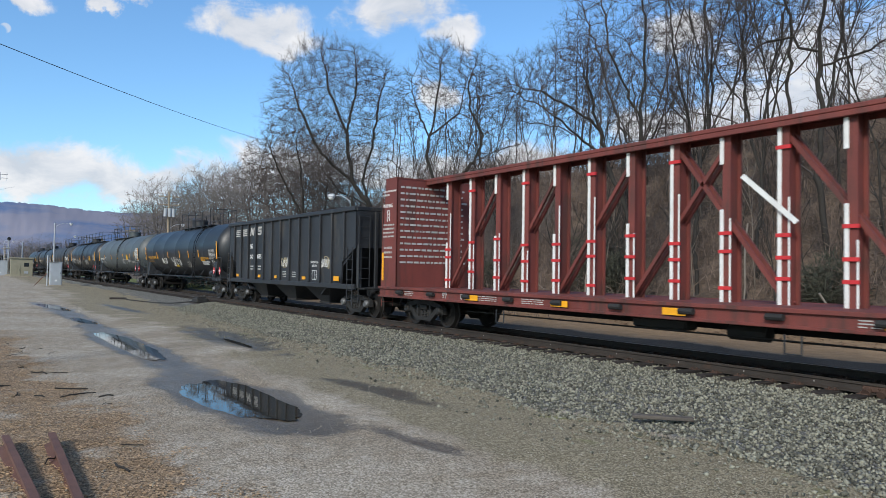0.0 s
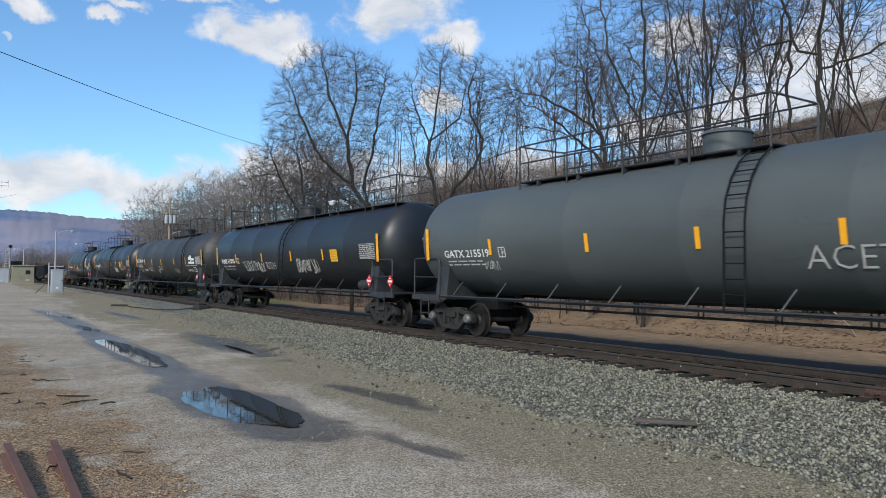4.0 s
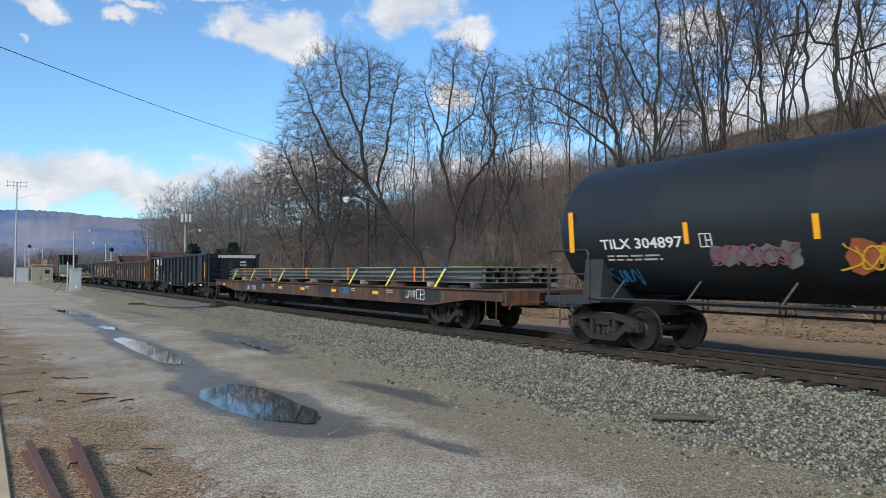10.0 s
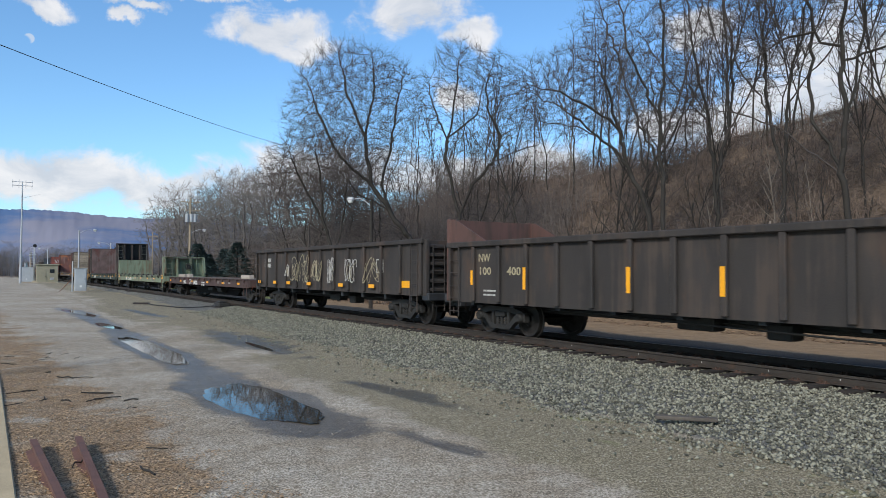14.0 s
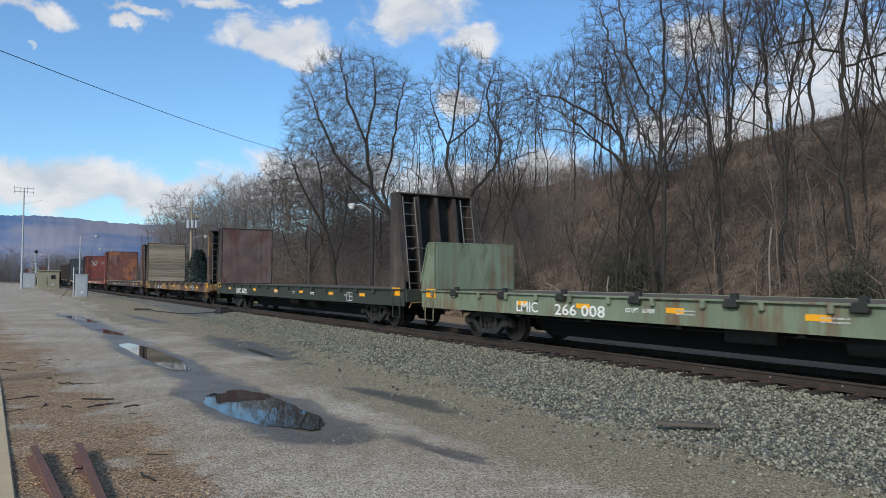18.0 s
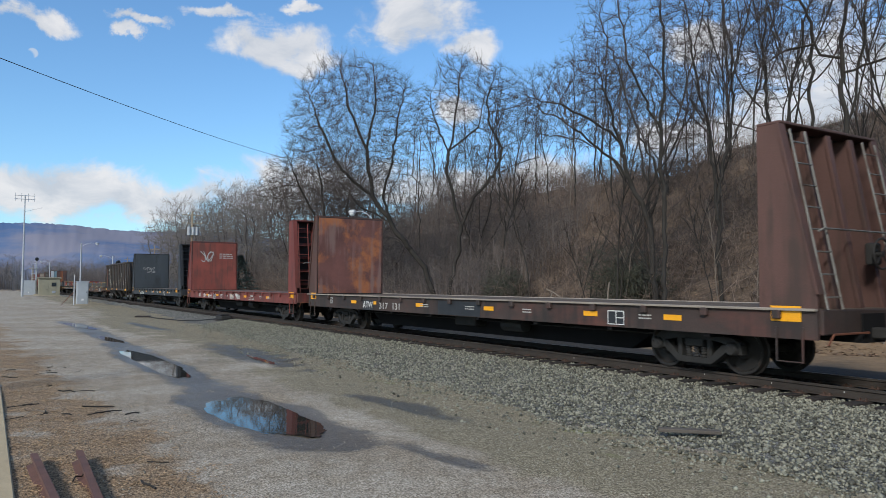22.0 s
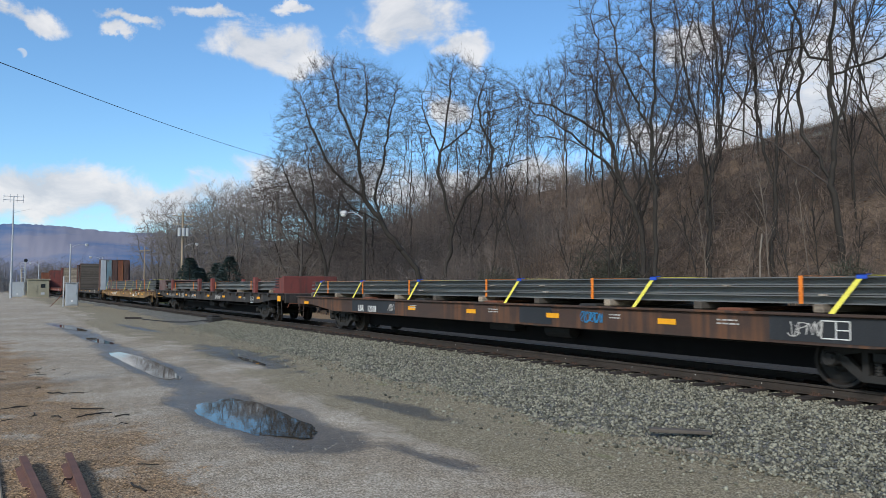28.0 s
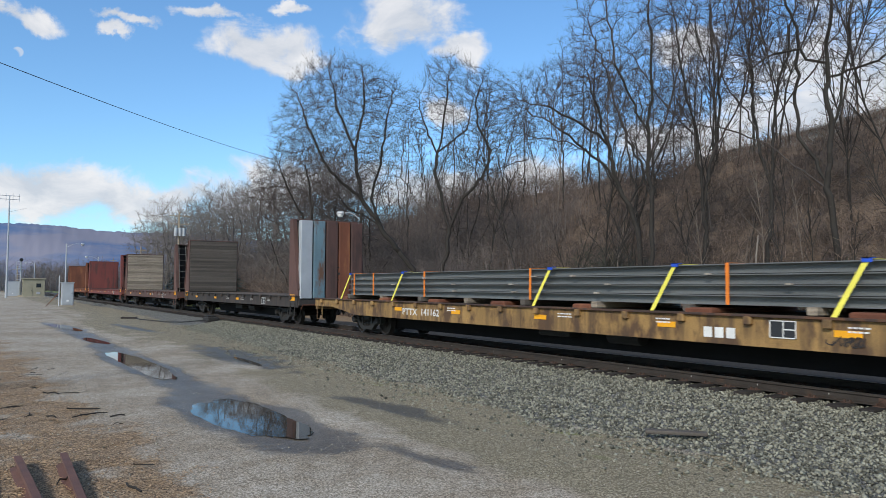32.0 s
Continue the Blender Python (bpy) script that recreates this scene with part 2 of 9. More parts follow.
RUST = (0.10, 0.042, 0.02)
M = dict(
    tank=mat("black_tank_paint", (0.0125, 0.0155, 0.0195), 0.44, vary=0.3, scale=0.6, stain=(0.026, 0.026, 0.026), stain_at=0.6, stain_scale=0.8, stretch=(0.5, 1, 2.2), bump=0.05),
    tank_dusty=mat("dusty_black_tank_paint", (0.022, 0.023, 0.025), 0.55, vary=0.35, scale=0.4, stain=(0.050, 0.045, 0.041), stain_at=0.5, stain_scale=0.35, stretch=(0.6, 1, 1.6), bump=0.05),
    tank_grey=mat("grey_tank_paint", (0.068, 0.080, 0.083), 0.5, vary=0.2, scale=0.5, stain=(0.055, 0.06, 0.06), stain_at=0.6, stretch=(0.5, 1, 2), bump=0.05),
    black=mat("black_car_paint", (0.023, 0.025, 0.029), 0.55, vary=0.5, scale=1.0, stain=(0.055, 0.05, 0.045), stain_at=0.56, bump=0.1, stretch=(1, 1, 0.4)),
    slate=mat("weathered_slate_black_paint", (0.046, 0.053, 0.060), 0.6, vary=0.3, scale=0.9, stain=(0.03, 0.034, 0.038), stain_at=0.52, stretch=(1, 1, 0.35), bump=0.06),
    redblack=mat("sooty_red_black_sill_paint", (0.046, 0.031, 0.027), 0.75, vary=0.5, scale=0.9, stain=(0.105, 0.042, 0.033), stain_at=0.57, stain_scale=0.5, stretch=(0.5, 1, 1), streak=(0.022, 0.020, 0.019)),
    dkolive=mat("dull_olive_grey_plate_paint", (0.085, 0.088, 0.072), 0.7, vary=0.3, scale=1.2, stain=(0.05, 0.048, 0.04), stain_at=0.55),
    gloss=mat("fresh_black_paint", (0.008, 0.010, 0.014), 0.36, vary=0.25, scale=0.8, stain=(0.018, 0.021, 0.027), stain_at=0.58, bump=0.06),
    dirty=mat("dirty_brown_black_steel", (0.033, 0.028, 0.026), 0.8, streak=(0.068, 0.050, 0.040), vary=0.5, scale=1.3, stain=(0.062, 0.040, 0.030), stain_at=0.56, stretch=(1, 1, 0.35)),
    # near-black steel, well below the tone of the black car paint
    underside=mat("near_black_car_steel", (0.009, 0.009, 0.010), 0.9, vary=0.4, scale=2.0, stain=(0.018, 0.016, 0.014), stain_at=0.6, spec=0.2),
    steelgrey=mat("worn_grey_steel_bars", (0.17, 0.165, 0.15), 0.6, 0.3, vary=0.3, scale=5.0, stain=(0.08, 0.05, 0.035), stain_at=0.56),
    blackbrown=mat("sooty_brown_black_paint", (0.020, 0.018, 0.017), 0.7, vary=0.45, scale=1.2, stain=(0.06, 0.042, 0.034), stain_at=0.55, streak=(0.06, 0.045, 0.036), stretch=(1, 1, 0.4)),
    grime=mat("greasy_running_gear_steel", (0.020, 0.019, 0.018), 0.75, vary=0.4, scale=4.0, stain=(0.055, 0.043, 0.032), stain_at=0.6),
    wheel=mat("worn_wheel_steel", (0.029, 0.026, 0.024), 0.6, 0.4, vary=0.35, scale=6.0, stain=(0.09, 0.05, 0.03), stain_at=0.6, stain_scale=3),
    tread=mat("polished_wheel_tread", (0.42, 0.42, 0.42), 0.3, 1.0, vary=0.15, scale=8.0, bump=0),
    red=mat("faded_red_oxide_paint", (0.165, 0.040, 0.032), 0.66, vary=0.3, scale=1.1, stain=(0.085, 0.032, 0.026), stain_at=0.55, stretch=(1, 1, 0.35), streak=(0.07, 0.034, 0.028)),
    brown=mat("weathered_brown_paint", (0.098, 0.050, 0.041), 0.75, streak=(0.05, 0.034, 0.028), vary=0.35, scale=1.0, stain=(0.055, 0.03, 0.024), stain_at=0.56, stretch=(1, 1, 0.3)),
    rust=mat("rusted_plate", (0.15, 0.052, 0.027), 0.82, vary=0.45, scale=1.6, stain=(0.26, 0.11, 0.045), stain_at=0.57, stain_scale=1.6, stretch=(1, 1, 0.25)),
    green=mat("faded_light_green_paint", (0.165, 0.205, 0.14), 0.7, vary=0.25, scale=1.4, stain=(0.105, 0.115, 0.075), stain_at=0.55, stain_scale=1.8, stretch=(1, 1, 0.4), streak=(0.14, 0.075, 0.04)),
    dkgreen=mat("dark_green_paint", (0.027, 0.036, 0.027), 0.7, vary=0.3, scale=1.2, stain=(0.05, 0.045, 0.034), stain_at=0.55),
    yellow=mat("worn_yellow_paint", (0.31, 0.185, 0.065), 0.7, vary=0.4, scale=1.4, streak=(0.07, 0.042, 0.026), stain=(0.10, 0.055, 0.028), stain_at=0.47, stain_scale=1.9, stretch=(1, 1, 0.5)),
    wood=mat("weathered_grey_lumber", (0.26, 0.215, 0.165), 0.85, vary=0.5, scale=2.2, fine=30, stretch=(1, 0.25, 8), bump=0.3, per_object=0.32),
    darkwood=mat("dark_weathered_planks", (0.085, 0.072, 0.06), 0.88, vary=0.35, scale=2.0, fine=30, stretch=(1, 0.25, 8), bump=0.3, per_object=0.25),
    deck=mat("worn_deck_boards", (0.10, 0.075, 0.055), 0.9, vary=0.4, scale=3.0, stretch=(8, 0.4, 1)),
    rust_sill=mat("rusty_brown_sill", (0.056, 0.033, 0.025), 0.8, vary=0.4, scale=1.4, stain=(0.05, 0.034, 0.028), stain_at=0.56, stain_scale=1.2, stretch=(0.4, 1, 1), streak=(0.15, 0.066, 0.03)),
    faded_tan=mat("faded_cream_paint", (0.36, 0.31, 0.20), 0.75, vary=0.3, scale=5, bump=0),
    sootbrown=mat("sooty_brown_steel", (0.040, 0.031, 0.028), 0.8, vary=0.4, scale=1.3, stain=(0.075, 0.048, 0.038), stain_at=0.56, streak=(0.10, 0.075, 0.06)),
    yellowbrown=mat("brown_steel_with_yellow_remains", (0.062, 0.040, 0.034), 0.8, vary=0.4, scale=1.3, stain=(0.33, 0.19, 0.04), stain_at=0.54, stain_scale=1.1, stretch=(1, 1, 0.5), streak=(0.05, 0.034, 0.028)),
    maroon=mat("scoured_maroon_lining", (0.118, 0.078, 0.072), 0.8, vary=0.5, scale=1.6, stain=(0.10, 0.034, 0.03), stain_at=0.5, stain_scale=0.9, stretch=(1, 1, 0.8), streak=(0.15, 0.115, 0.105)),
    maroonsill=mat("dull_maroon_sill", (0.062, 0.035, 0.031), 0.75, vary=0.4, scale=1.2, stain=(0.10, 0.040, 0.033), stain_at=0.6, stretch=(0.4, 1, 1), streak=(0.045, 0.032, 0.028)),
    mottled=mat("blotched_red_lining", (0.135, 0.055, 0.045), 0.75, vary=0.45, scale=1.0, stain=(0.33, 0.115, 0.045), stain_at=0.5, stain_scale=0.8, streak=(0.21, 0.13, 0.11)),
    redlining=mat("scuffed_red_lining", (0.235, 0.058, 0.042), 0.7, vary=0.3, scale=1.0, stain=(0.17, 0.05, 0.038), stain_at=0.55, streak=(0.11, 0.045, 0.036)),
    palewood=mat("pale_rough_timber", (0.33, 0.285, 0.24), 0.88, vary=0.3, scale=2.0, stretch=(0.4, 4, 4), bump=0.3, per_object=0.2),
    blue_rust=mat("peeling_blue_panel", (0.13, 0.21, 0.25), 0.75, vary=0.3, scale=1.5, stain=(0.12, 0.06, 0.035), stain_at=0.5, stain_scale=2.2, stretch=(1, 1, 0.3)),
    beam=mat("mill_grey_steel", (0.158, 0.166, 0.166), 0.6, 0.2, vary=0.25, scale=2.0, fine=40, bump=0.06, stretch=(0.3, 1, 1), per_object=0.12),
    white=mat("white_lettering", (0.72, 0.72, 0.70), 0.7, vary=0.14, scale=4, bump=0),
    faded=mat("faded_white_paint", (0.42, 0.41, 0.39), 0.75, vary=0.3, scale=5, bump=0),
    amber=mat("amber_lettering", (0.55, 0.27, 0.02), 0.7, vary=0.15, scale=4, bump=0),
    reflector=mat("yellow_reflective_tape", (0.85, 0.38, 0.012), 0.45, vary=0.12, scale=6, bump=0),
    placard=mat("red_placard", (0.62, 0.03, 0.03), 0.5, vary=0.1, bump=0),
    sign=mat("yellow_sign", (0.72, 0.44, 0.02), 0.6, vary=0.12, bump=0),
    strap_y=mat("yellow_web_strap", (0.78, 0.70, 0.10), 0.7, vary=0.12, bump=0),
    strap_o=mat("orange_web_strap", (0.75, 0.20, 0.02), 0.7, vary=0.12, bump=0),
    strap_b=mat("blue_corner_guard", (0.02, 0.08, 0.5), 0.5, vary=0.1, bump=0),
    strap_r=mat("red_tape", (0.55, 0.03, 0.035), 0.55, vary=0.12, bump=0),
    bluecap=mat("blue_bearing_cap", (0.035, 0.075, 0.11), 0.55, vary=0.25, scale=6),
    steelcap=mat("bare_bearing_cap", (0.22, 0.22, 0.22), 0.5, 0.6, vary=0.25, scale=6),
    spray_b=mat("blue_spray_paint", (0.02, 0.20, 0.42), 0.6, vary=0.2, bump=0),
    spray_p=mat("pink_spray_paint", (0.24, 0.10, 0.13), 0.6, vary=0.25, bump=0),
    rail=mat("rusty_rail_side", (0.045, 0.036, 0.030), 0.75, 0.2, vary=0.3, scale=3.0, stain=(0.085, 0.05, 0.033), stain_at=0.6),
    oldrail=mat("red_brown_old_rail", (0.135, 0.066, 0.050), 0.8, 0.1, vary=0.3, scale=5.0, stain=(0.09, 0.05, 0.04), stain_at=0.55),
    platform=mat("tan_platform_concrete", (0.46, 0.36, 0.22), 0.9, vary=0.2, scale=3.0, fine=60, stain=(0.33, 0.25, 0.16), stain_at=0.58),
    spray_g=mat("grey_spray_paint", (0.16, 0.15, 0.16), 0.6, vary=0.25, bump=0),
    spray_r=mat("red_orange_spray_paint", (0.36, 0.10, 0.05), 0.6, vary=0.3, bump=0),
    railtop=mat("worn_rail_head", (0.30, 0.28, 0.26), 0.35, 0.85, vary=0.25, scale=2.0, bump=0.03),
    tie=mat("creosoted_tie", (0.024, 0.019, 0.017), 0.9, vary=0.4, scale=4.0, fine=25, stretch=(5, 0.4, 5), per_object=0.3, stain=(0.09, 0.058, 0.04), stain_at=0.58),
    plate=mat("rusty_tie_plate", (0.075, 0.042, 0.03), 0.85, vary=0.35, scale=8.0, per_object=0.2),
    stone=mat("crushed_grey_stone", (0.195, 0.189, 0.145), 0.9, vary=0.2, scale=7.0, fine=90, bump=0.2, island=True, per_object=0.72),
    dark_stone=mat("dark_track_ballast", (0.022, 0.020, 0.018), 0.9, vary=0.3, scale=7.0, fine=90, bump=0.3, island=True, per_object=0.45),
    bark=mat("grey_brown_bark", (0.028, 0.024, 0.020), 0.92, vary=0.35, scale=2.2, fine=25, stretch=(1, 1, 0.3), bump=0.5),
    twig=mat("bare_twigs", (0.062, 0.050, 0.045), 0.9, vary=0.3, scale=0.5, bump=0),
    palebark=mat("pale_sapling_bark", (0.16, 0.13, 0.105), 0.9, vary=0.3, scale=1.0, bump=0.2),
    needle=mat("blue_green_needles", (0.05, 0.088, 0.085), 0.85, vary=0.35, scale=1.2, bump=0, island=True, per_object=0.35),
    brush=mat("bare_brush_canes", (0.130, 0.096, 0.076), 0.9, island=True, per_object=0.7, vary=0.4, scale=0.35, bump=0),
    # far bark and twigs: paler than the near ones, with haze painted in
    farbark=mat("hazed_far_bark", (0.10, 0.088, 0.08), 0.95, vary=0.3, scale=0.6, bump=0),
    fartwig=mat("hazed_far_twigs", (0.16, 0.142, 0.132), 0.95, vary=0.3, scale=0.3, bump=0),
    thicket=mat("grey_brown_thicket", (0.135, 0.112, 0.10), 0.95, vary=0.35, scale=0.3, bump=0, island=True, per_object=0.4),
    ivy=mat("dull_evergreen_leaves", (0.048, 0.050, 0.034), 0.8, vary=0.3, scale=1.0, bump=0, island=True, per_object=0.5),
    deadwood=mat("bleached_dead_wood", (0.21, 0.18, 0.15), 0.85, vary=0.25, scale=3.0, bump=0.1),
    # pale grey with the haze of distance put into the colour
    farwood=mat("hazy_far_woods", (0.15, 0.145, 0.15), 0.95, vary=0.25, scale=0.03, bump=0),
    pebble=mat("grey_tan_pebbles", (0.33, 0.30, 0.24), 0.92, vary=0.2, scale=7.0, bump=0, island=True, per_object=0.45),
    leaf=mat("dead_leaves", (0.37, 0.245, 0.135), 0.85, vary=0.25, scale=2, bump=0, island=True, per_object=0.5),
    litter_leaf=mat("brown_leaf_litter", (0.215, 0.130, 0.078), 0.9, vary=0.25, scale=2, bump=0, island=True, per_object=0.5),
    concrete=mat("stained_concrete", (0.36, 0.31, 0.24), 0.9, vary=0.2, scale=2.0, fine=50, stain=(0.24, 0.19, 0.14), stain_at=0.6),
    galv=mat("galvanised_cabinet", (0.42, 0.44, 0.46), 0.55, 0.3, vary=0.12, scale=2.0),
    tan=mat("tan_shed_paint", (0.27, 0.25, 0.18), 0.75, vary=0.15, scale=1.5),
    alum=mat("aluminium_mast", (0.45, 0.46, 0.48), 0.5, 0.5, vary=0.15, scale=3),
    pole=mat("weathered_pole_wood", (0.30, 0.24, 0.17), 0.88, vary=0.25, scale=2.0, stretch=(4, 4, 0.3)),
    cable=mat("black_cable", (0.012, 0.012, 0.014), 0.7, vary=0.1, bump=0),
    signal=mat("black_signal_head", (0.012, 0.012, 0.013), 0.55, vary=0.15, bump=0),
    wall=mat("grey_metal_siding", (0.46, 0.47, 0.45), 0.7, vary=0.15, scale=0.6),
    roof=mat("pale_grey_roof", (0.46, 0.47, 0.47), 0.8, vary=0.15, scale=0.4),
    dark=mat("dark_glazing", (0.02, 0.025, 0.03), 0.2, vary=0.1, bump=0),
)

# ---- mesh building ----
class Shape:
    """Collects vertices and faces of one mesh."""

    def __init__(self):
        self.v, self.f = [], []

    def add(self, verts, faces):
        k = len(self.v)
        self.v.extend(verts)
        self.f.extend([tuple(i + k for i in f) for f in faces])
        return self

    def box(self, x0, x1, y0, y1, z0, z1, b=0.0):
        if b <= 0:
            v = [(x, y, z) for z in (z0, z1) for y in (y0, y1) for x in (x0, x1)]
            return self.add(v, [(0, 2, 3, 1), (4, 5, 7, 6), (0, 1, 5, 4), (2, 6, 7, 3), (0, 4, 6, 2), (1, 3, 7, 5)])
        # chamfered: three rings of eight
        def ring(z, d):
            return [(x0 + b + d, y0 + d, z), (x1 - b - d, y0 + d, z), (x1 - d, y0 + b + d, z), (x1 - d, y1 - b - d, z),
                    (x1 - b - d, y1 - d, z), (x0 + b + d, y1 - d, z), (x0 + d, y1 - b - d, z), (x0 + d, y0 + b + d, z)]
        v = ring(z0, b) + ring(z0 + b, 0) + ring(z1 - b, 0) + ring(z1, b)
        f = [tuple(range(7, -1, -1)), tuple(range(24, 32))]
        for r in range(3):
            for i in range(8):
                j = (i + 1) % 8
                f.append((r * 8 + i, r * 8 + j, r * 8 + 8 + j, r * 8 + 8 + i))
        return self.add(v, f)

    def cyl(self, p0, p1, r0, r1=None, n=12, caps=True):
        r1 = r0 if r1 is None else r1
        a, b = Vector(p0), Vector(p1)
        d = (b - a).normalized()
        u = d.orthogonal().normalized()
        w = d.cross(u)
        v = []
        for c, r in ((a, r0), (b, r1)):
            for i in range(n):
                t = 2 * math.pi * i / n
                v.append(tuple(c + u * (r * math.cos(t)) + w * (r * math.sin(t))))
        f = [(i, (i + 1) % n, n + (i + 1) % n, n + i) for i in range(n)]
        if caps:
            f += [tuple(range(n - 1, -1, -1)), tuple(range(n, 2 * n))]
        return self.add(v, f)

    def pipe(self, points, r, n=6):
        """One connected tube along the points."""
        p = [Vector(q) for q in points]
        v, f, u = [], [], None
        for i, c in enumerate(p):
            d = (p[min(i + 1, len(p) - 1)] - p[max(i - 1, 0)]).normalized()
            u = d.orthogonal().normalized() if u is None else (u - d * u.dot(d)).normalized()
            w = d.cross(u)
            for k in range(n):
                a = 2 * math.pi * k / n
                v.append(tuple(c + (u * math.cos(a) + w * math.sin(a)) * r))
        for i in range(len(p) - 1):
            for k in range(n):
                j = (k + 1) % n
                f.append((i * n + k, i * n + j, (i + 1) * n + j, (i + 1) * n + k))
        f += [tuple(range(n - 1, -1, -1)), tuple(range((len(p) - 1) * n, len(p) * n))]
        return self.add(v, f)

    def lathe(self, profile, axis_y=True, n=28, c=(0, 0, 0)):
        """profile: (along, radius); the axis runs along y, or along x."""
        v, f = [], []
        for a, r in profile:
            for i in range(n):
                t = 2 * math.pi * i / n
                if axis_y:
                    v.append((c[0] + r * math.cos(t), c[1] + a, c[2] + r * math.sin(t)))
                else:
                    v.append((c[0] + a, c[1] + r * math.cos(t), c[2] + r * math.sin(t)))
        m = len(profile)
        for k in range(m - 1):
            for i in range(n):
                j = (i + 1) % n
                q = (k * n + i, k * n + j, (k + 1) * n + j, (k + 1) * n + i)
                f.append(q if axis_y else q[::-1])
        f.append(tuple(range(n)) if not axis_y else tuple(range(n - 1, -1, -1)))
        last = tuple(range((m - 1) * n, m * n))
        f.append(last[::-1] if not axis_y else last)
        return self.add(v, f)

    def prism(self, pts, a, b, axis="y"):
        """Outline pts extruded from a to b: (x, z) along y, (y, z) along x, (x, y) along z."""
        n = len(pts)
        put = {"y": lambda p, s: (p[0], s, p[1]), "x": lambda p, s: (s, p[0], p[1]), "z": lambda p, s: (p[0], p[1], s)}[axis]
        v = [put(p, s) for s in (a, b) for p in pts]
        f = [tuple(range(n)), tuple(range(2 * n - 1, n - 1, -1))] + [(i, n + i, n + (i + 1) % n, (i + 1) % n) for i in range(n)]
        return self.add(v, f)

    def mesh(self, name, material, smooth=0):
        me = bpy.data.meshes.new(name)
        me.from_pydata(self.v, [], self.f)
        bm = bmesh.new()
        bm.from_mesh(me)
        if len(bm.faces) < 4000:
            bmesh.ops.recalc_face_normals(bm, faces=bm.faces)
        if smooth:
            for f in bm.faces:
                f.smooth = len(f.verts) <= 4
            for e in bm.edges:
                if len(e.link_faces) == 2 and e.calc_face_angle() > radians(smooth):
                    e.smooth = False
        bm.to_mesh(me)
        bm.free()
        me.materials.append(material)
        return me


def part(name, shape, material, parent=None, label="", at=None, smooth=0):
    me = shape.mesh(name, M[material] if isinstance(material, str) else material, smooth) if isinstance(shape, Shape) else shape
    ob = new(name, me)
    if parent is not None:
        ob.parent = parent
    if at is not None:
        ob.matrix_basis = at if isinstance(at, Matrix) else pose(*at)
    if label:
        tagged(ob, label)
    return ob


def thing(name, label, category, at=(0, 0, 0), group="", kind=""):
    ob = new(name)
    ob.empty_display_size = 0.3
    ob.matrix_basis = pose(*at) if not isinstance(at, Matrix) else at
    return tagged(ob, label, category, group, kind)


def numpy_mesh(name, verts, faces, material):
    """verts (n, 3), faces (m, k) arrays."""
    me = bpy.data.meshes.new(name)
    m, k = faces.shape
    me.vertices.add(len(verts))
    me.vertices.foreach_set("co", np.asarray(verts, dtype=np.float32).ravel())
    me.loops.add(m * k)
    me.loops.foreach_set("vertex_index", faces.astype(np.int32).ravel())
    me.polygons.add(m)
    me.polygons.foreach_set("loop_start", np.arange(0, m * k, k, dtype=np.int32))
    me.update(calc_edges=True)
    me.validate()
    me.materials.append(material)
    return me


def smoothstep(a, b, x):
    t = np.clip((x - a) / (b - a), 0, 1)
    return t * t * (3 - 2 * t)


def waves(x, y, seed, size, octaves=4):
    """Cheap smooth noise from -1 to 1 on arrays."""
    rng = np.random.RandomState(seed)
    total, amp, norm = 0, 1.0, 0
    for o in range(octaves):
        for _ in range(3):
            a, ph = rng.uniform(0, 2 * math.pi, 2)
            k = 2 * math.pi / size * rng.uniform(0.7, 1.4)
            total = total + amp * np.sin(k * (x * math.cos(a) + y * math.sin(a)) + ph + 1.3 * np.sin(k * 0.6 * (x * math.sin(a) - y * math.cos(a))))
            norm += amp
        amp, size = amp * 0.55, size * 0.47
    return total / norm * 1.8


# ---- ground ----
YC = 12.96          # centre line of the track
LOT = -0.47         # level of the gravel lot below the rail head
WATER = -0.492
PUDDLES = ((-12.15, 3.93, 2.3, 0.60, 1), (-21.9, 3.98, 3.9, 0.43, 1), (-31.6, 4.15, 2.1, 0.26, 3), (-42.5, 4.1, 3.6, 0.34, 5), (-20.9, 6.8, 1.6, 0.10, -2))
DAMP = ((-22.6, 6.95, 4.6, 0.85, 0), (-11.6, 6.4, 1.9, 0.36, 3), (-9.9, 4.1, 1.3, 0.50, 8), (-16.4, 3.95, 2.4, 0.62, 2), (-13.6, 3.3, 1.3, 0.3, 4), (-26.8, 4.1, 3.2, 0.62, 4), (-36, 4.1, 6.0, 0.6, 2), (-40.0, 7.0, 5.0, 0.35, 4), (-7.9, 4.9, 1.2, 0.2, 10))


def oval(x, y, p):
    cx, cy, a, b, turn = p
    c, s = math.cos(radians(turn)), math.sin(radians(turn))
    u, w = (x - cx) * c + (y - cy) * s, -(x - cx) * s + (y - cy) * c
    return np.sqrt((u / a) ** 2 + (w / b) ** 2)


def shoulder(x):
    return 8.0 + np.clip(-9 - x, 0, 60) * 0.052 + 0.12 * np.sin(x * 0.9) + 0.1 * np.sin(x * 2.3 + 1)


HILL_X = (-420, -200, -140, -100, -80, -63, -44, -28, -14, 40, 200)
HILL_Z = (0.0, 0.8, 2.6, 6.2, 9.0, 11.0, 10.8, 11.2, 11.8, 13.0, 14.0)


def hill(x, y):
    top = np.interp(x, HILL_X, HILL_Z)
    foot = np.interp(x, (-120, -60, -20), (30, 24.5, 22.5))
    return top * smoothstep(0, 1, (y - foot) / 24.0) * (1 + 0.06 * waves(x, y, 5, 9)) + smoothstep(0, 6, y - foot) * (0.35 * waves(x, y, 8, 5) + 0.3 * waves(x, y, 9, 14))


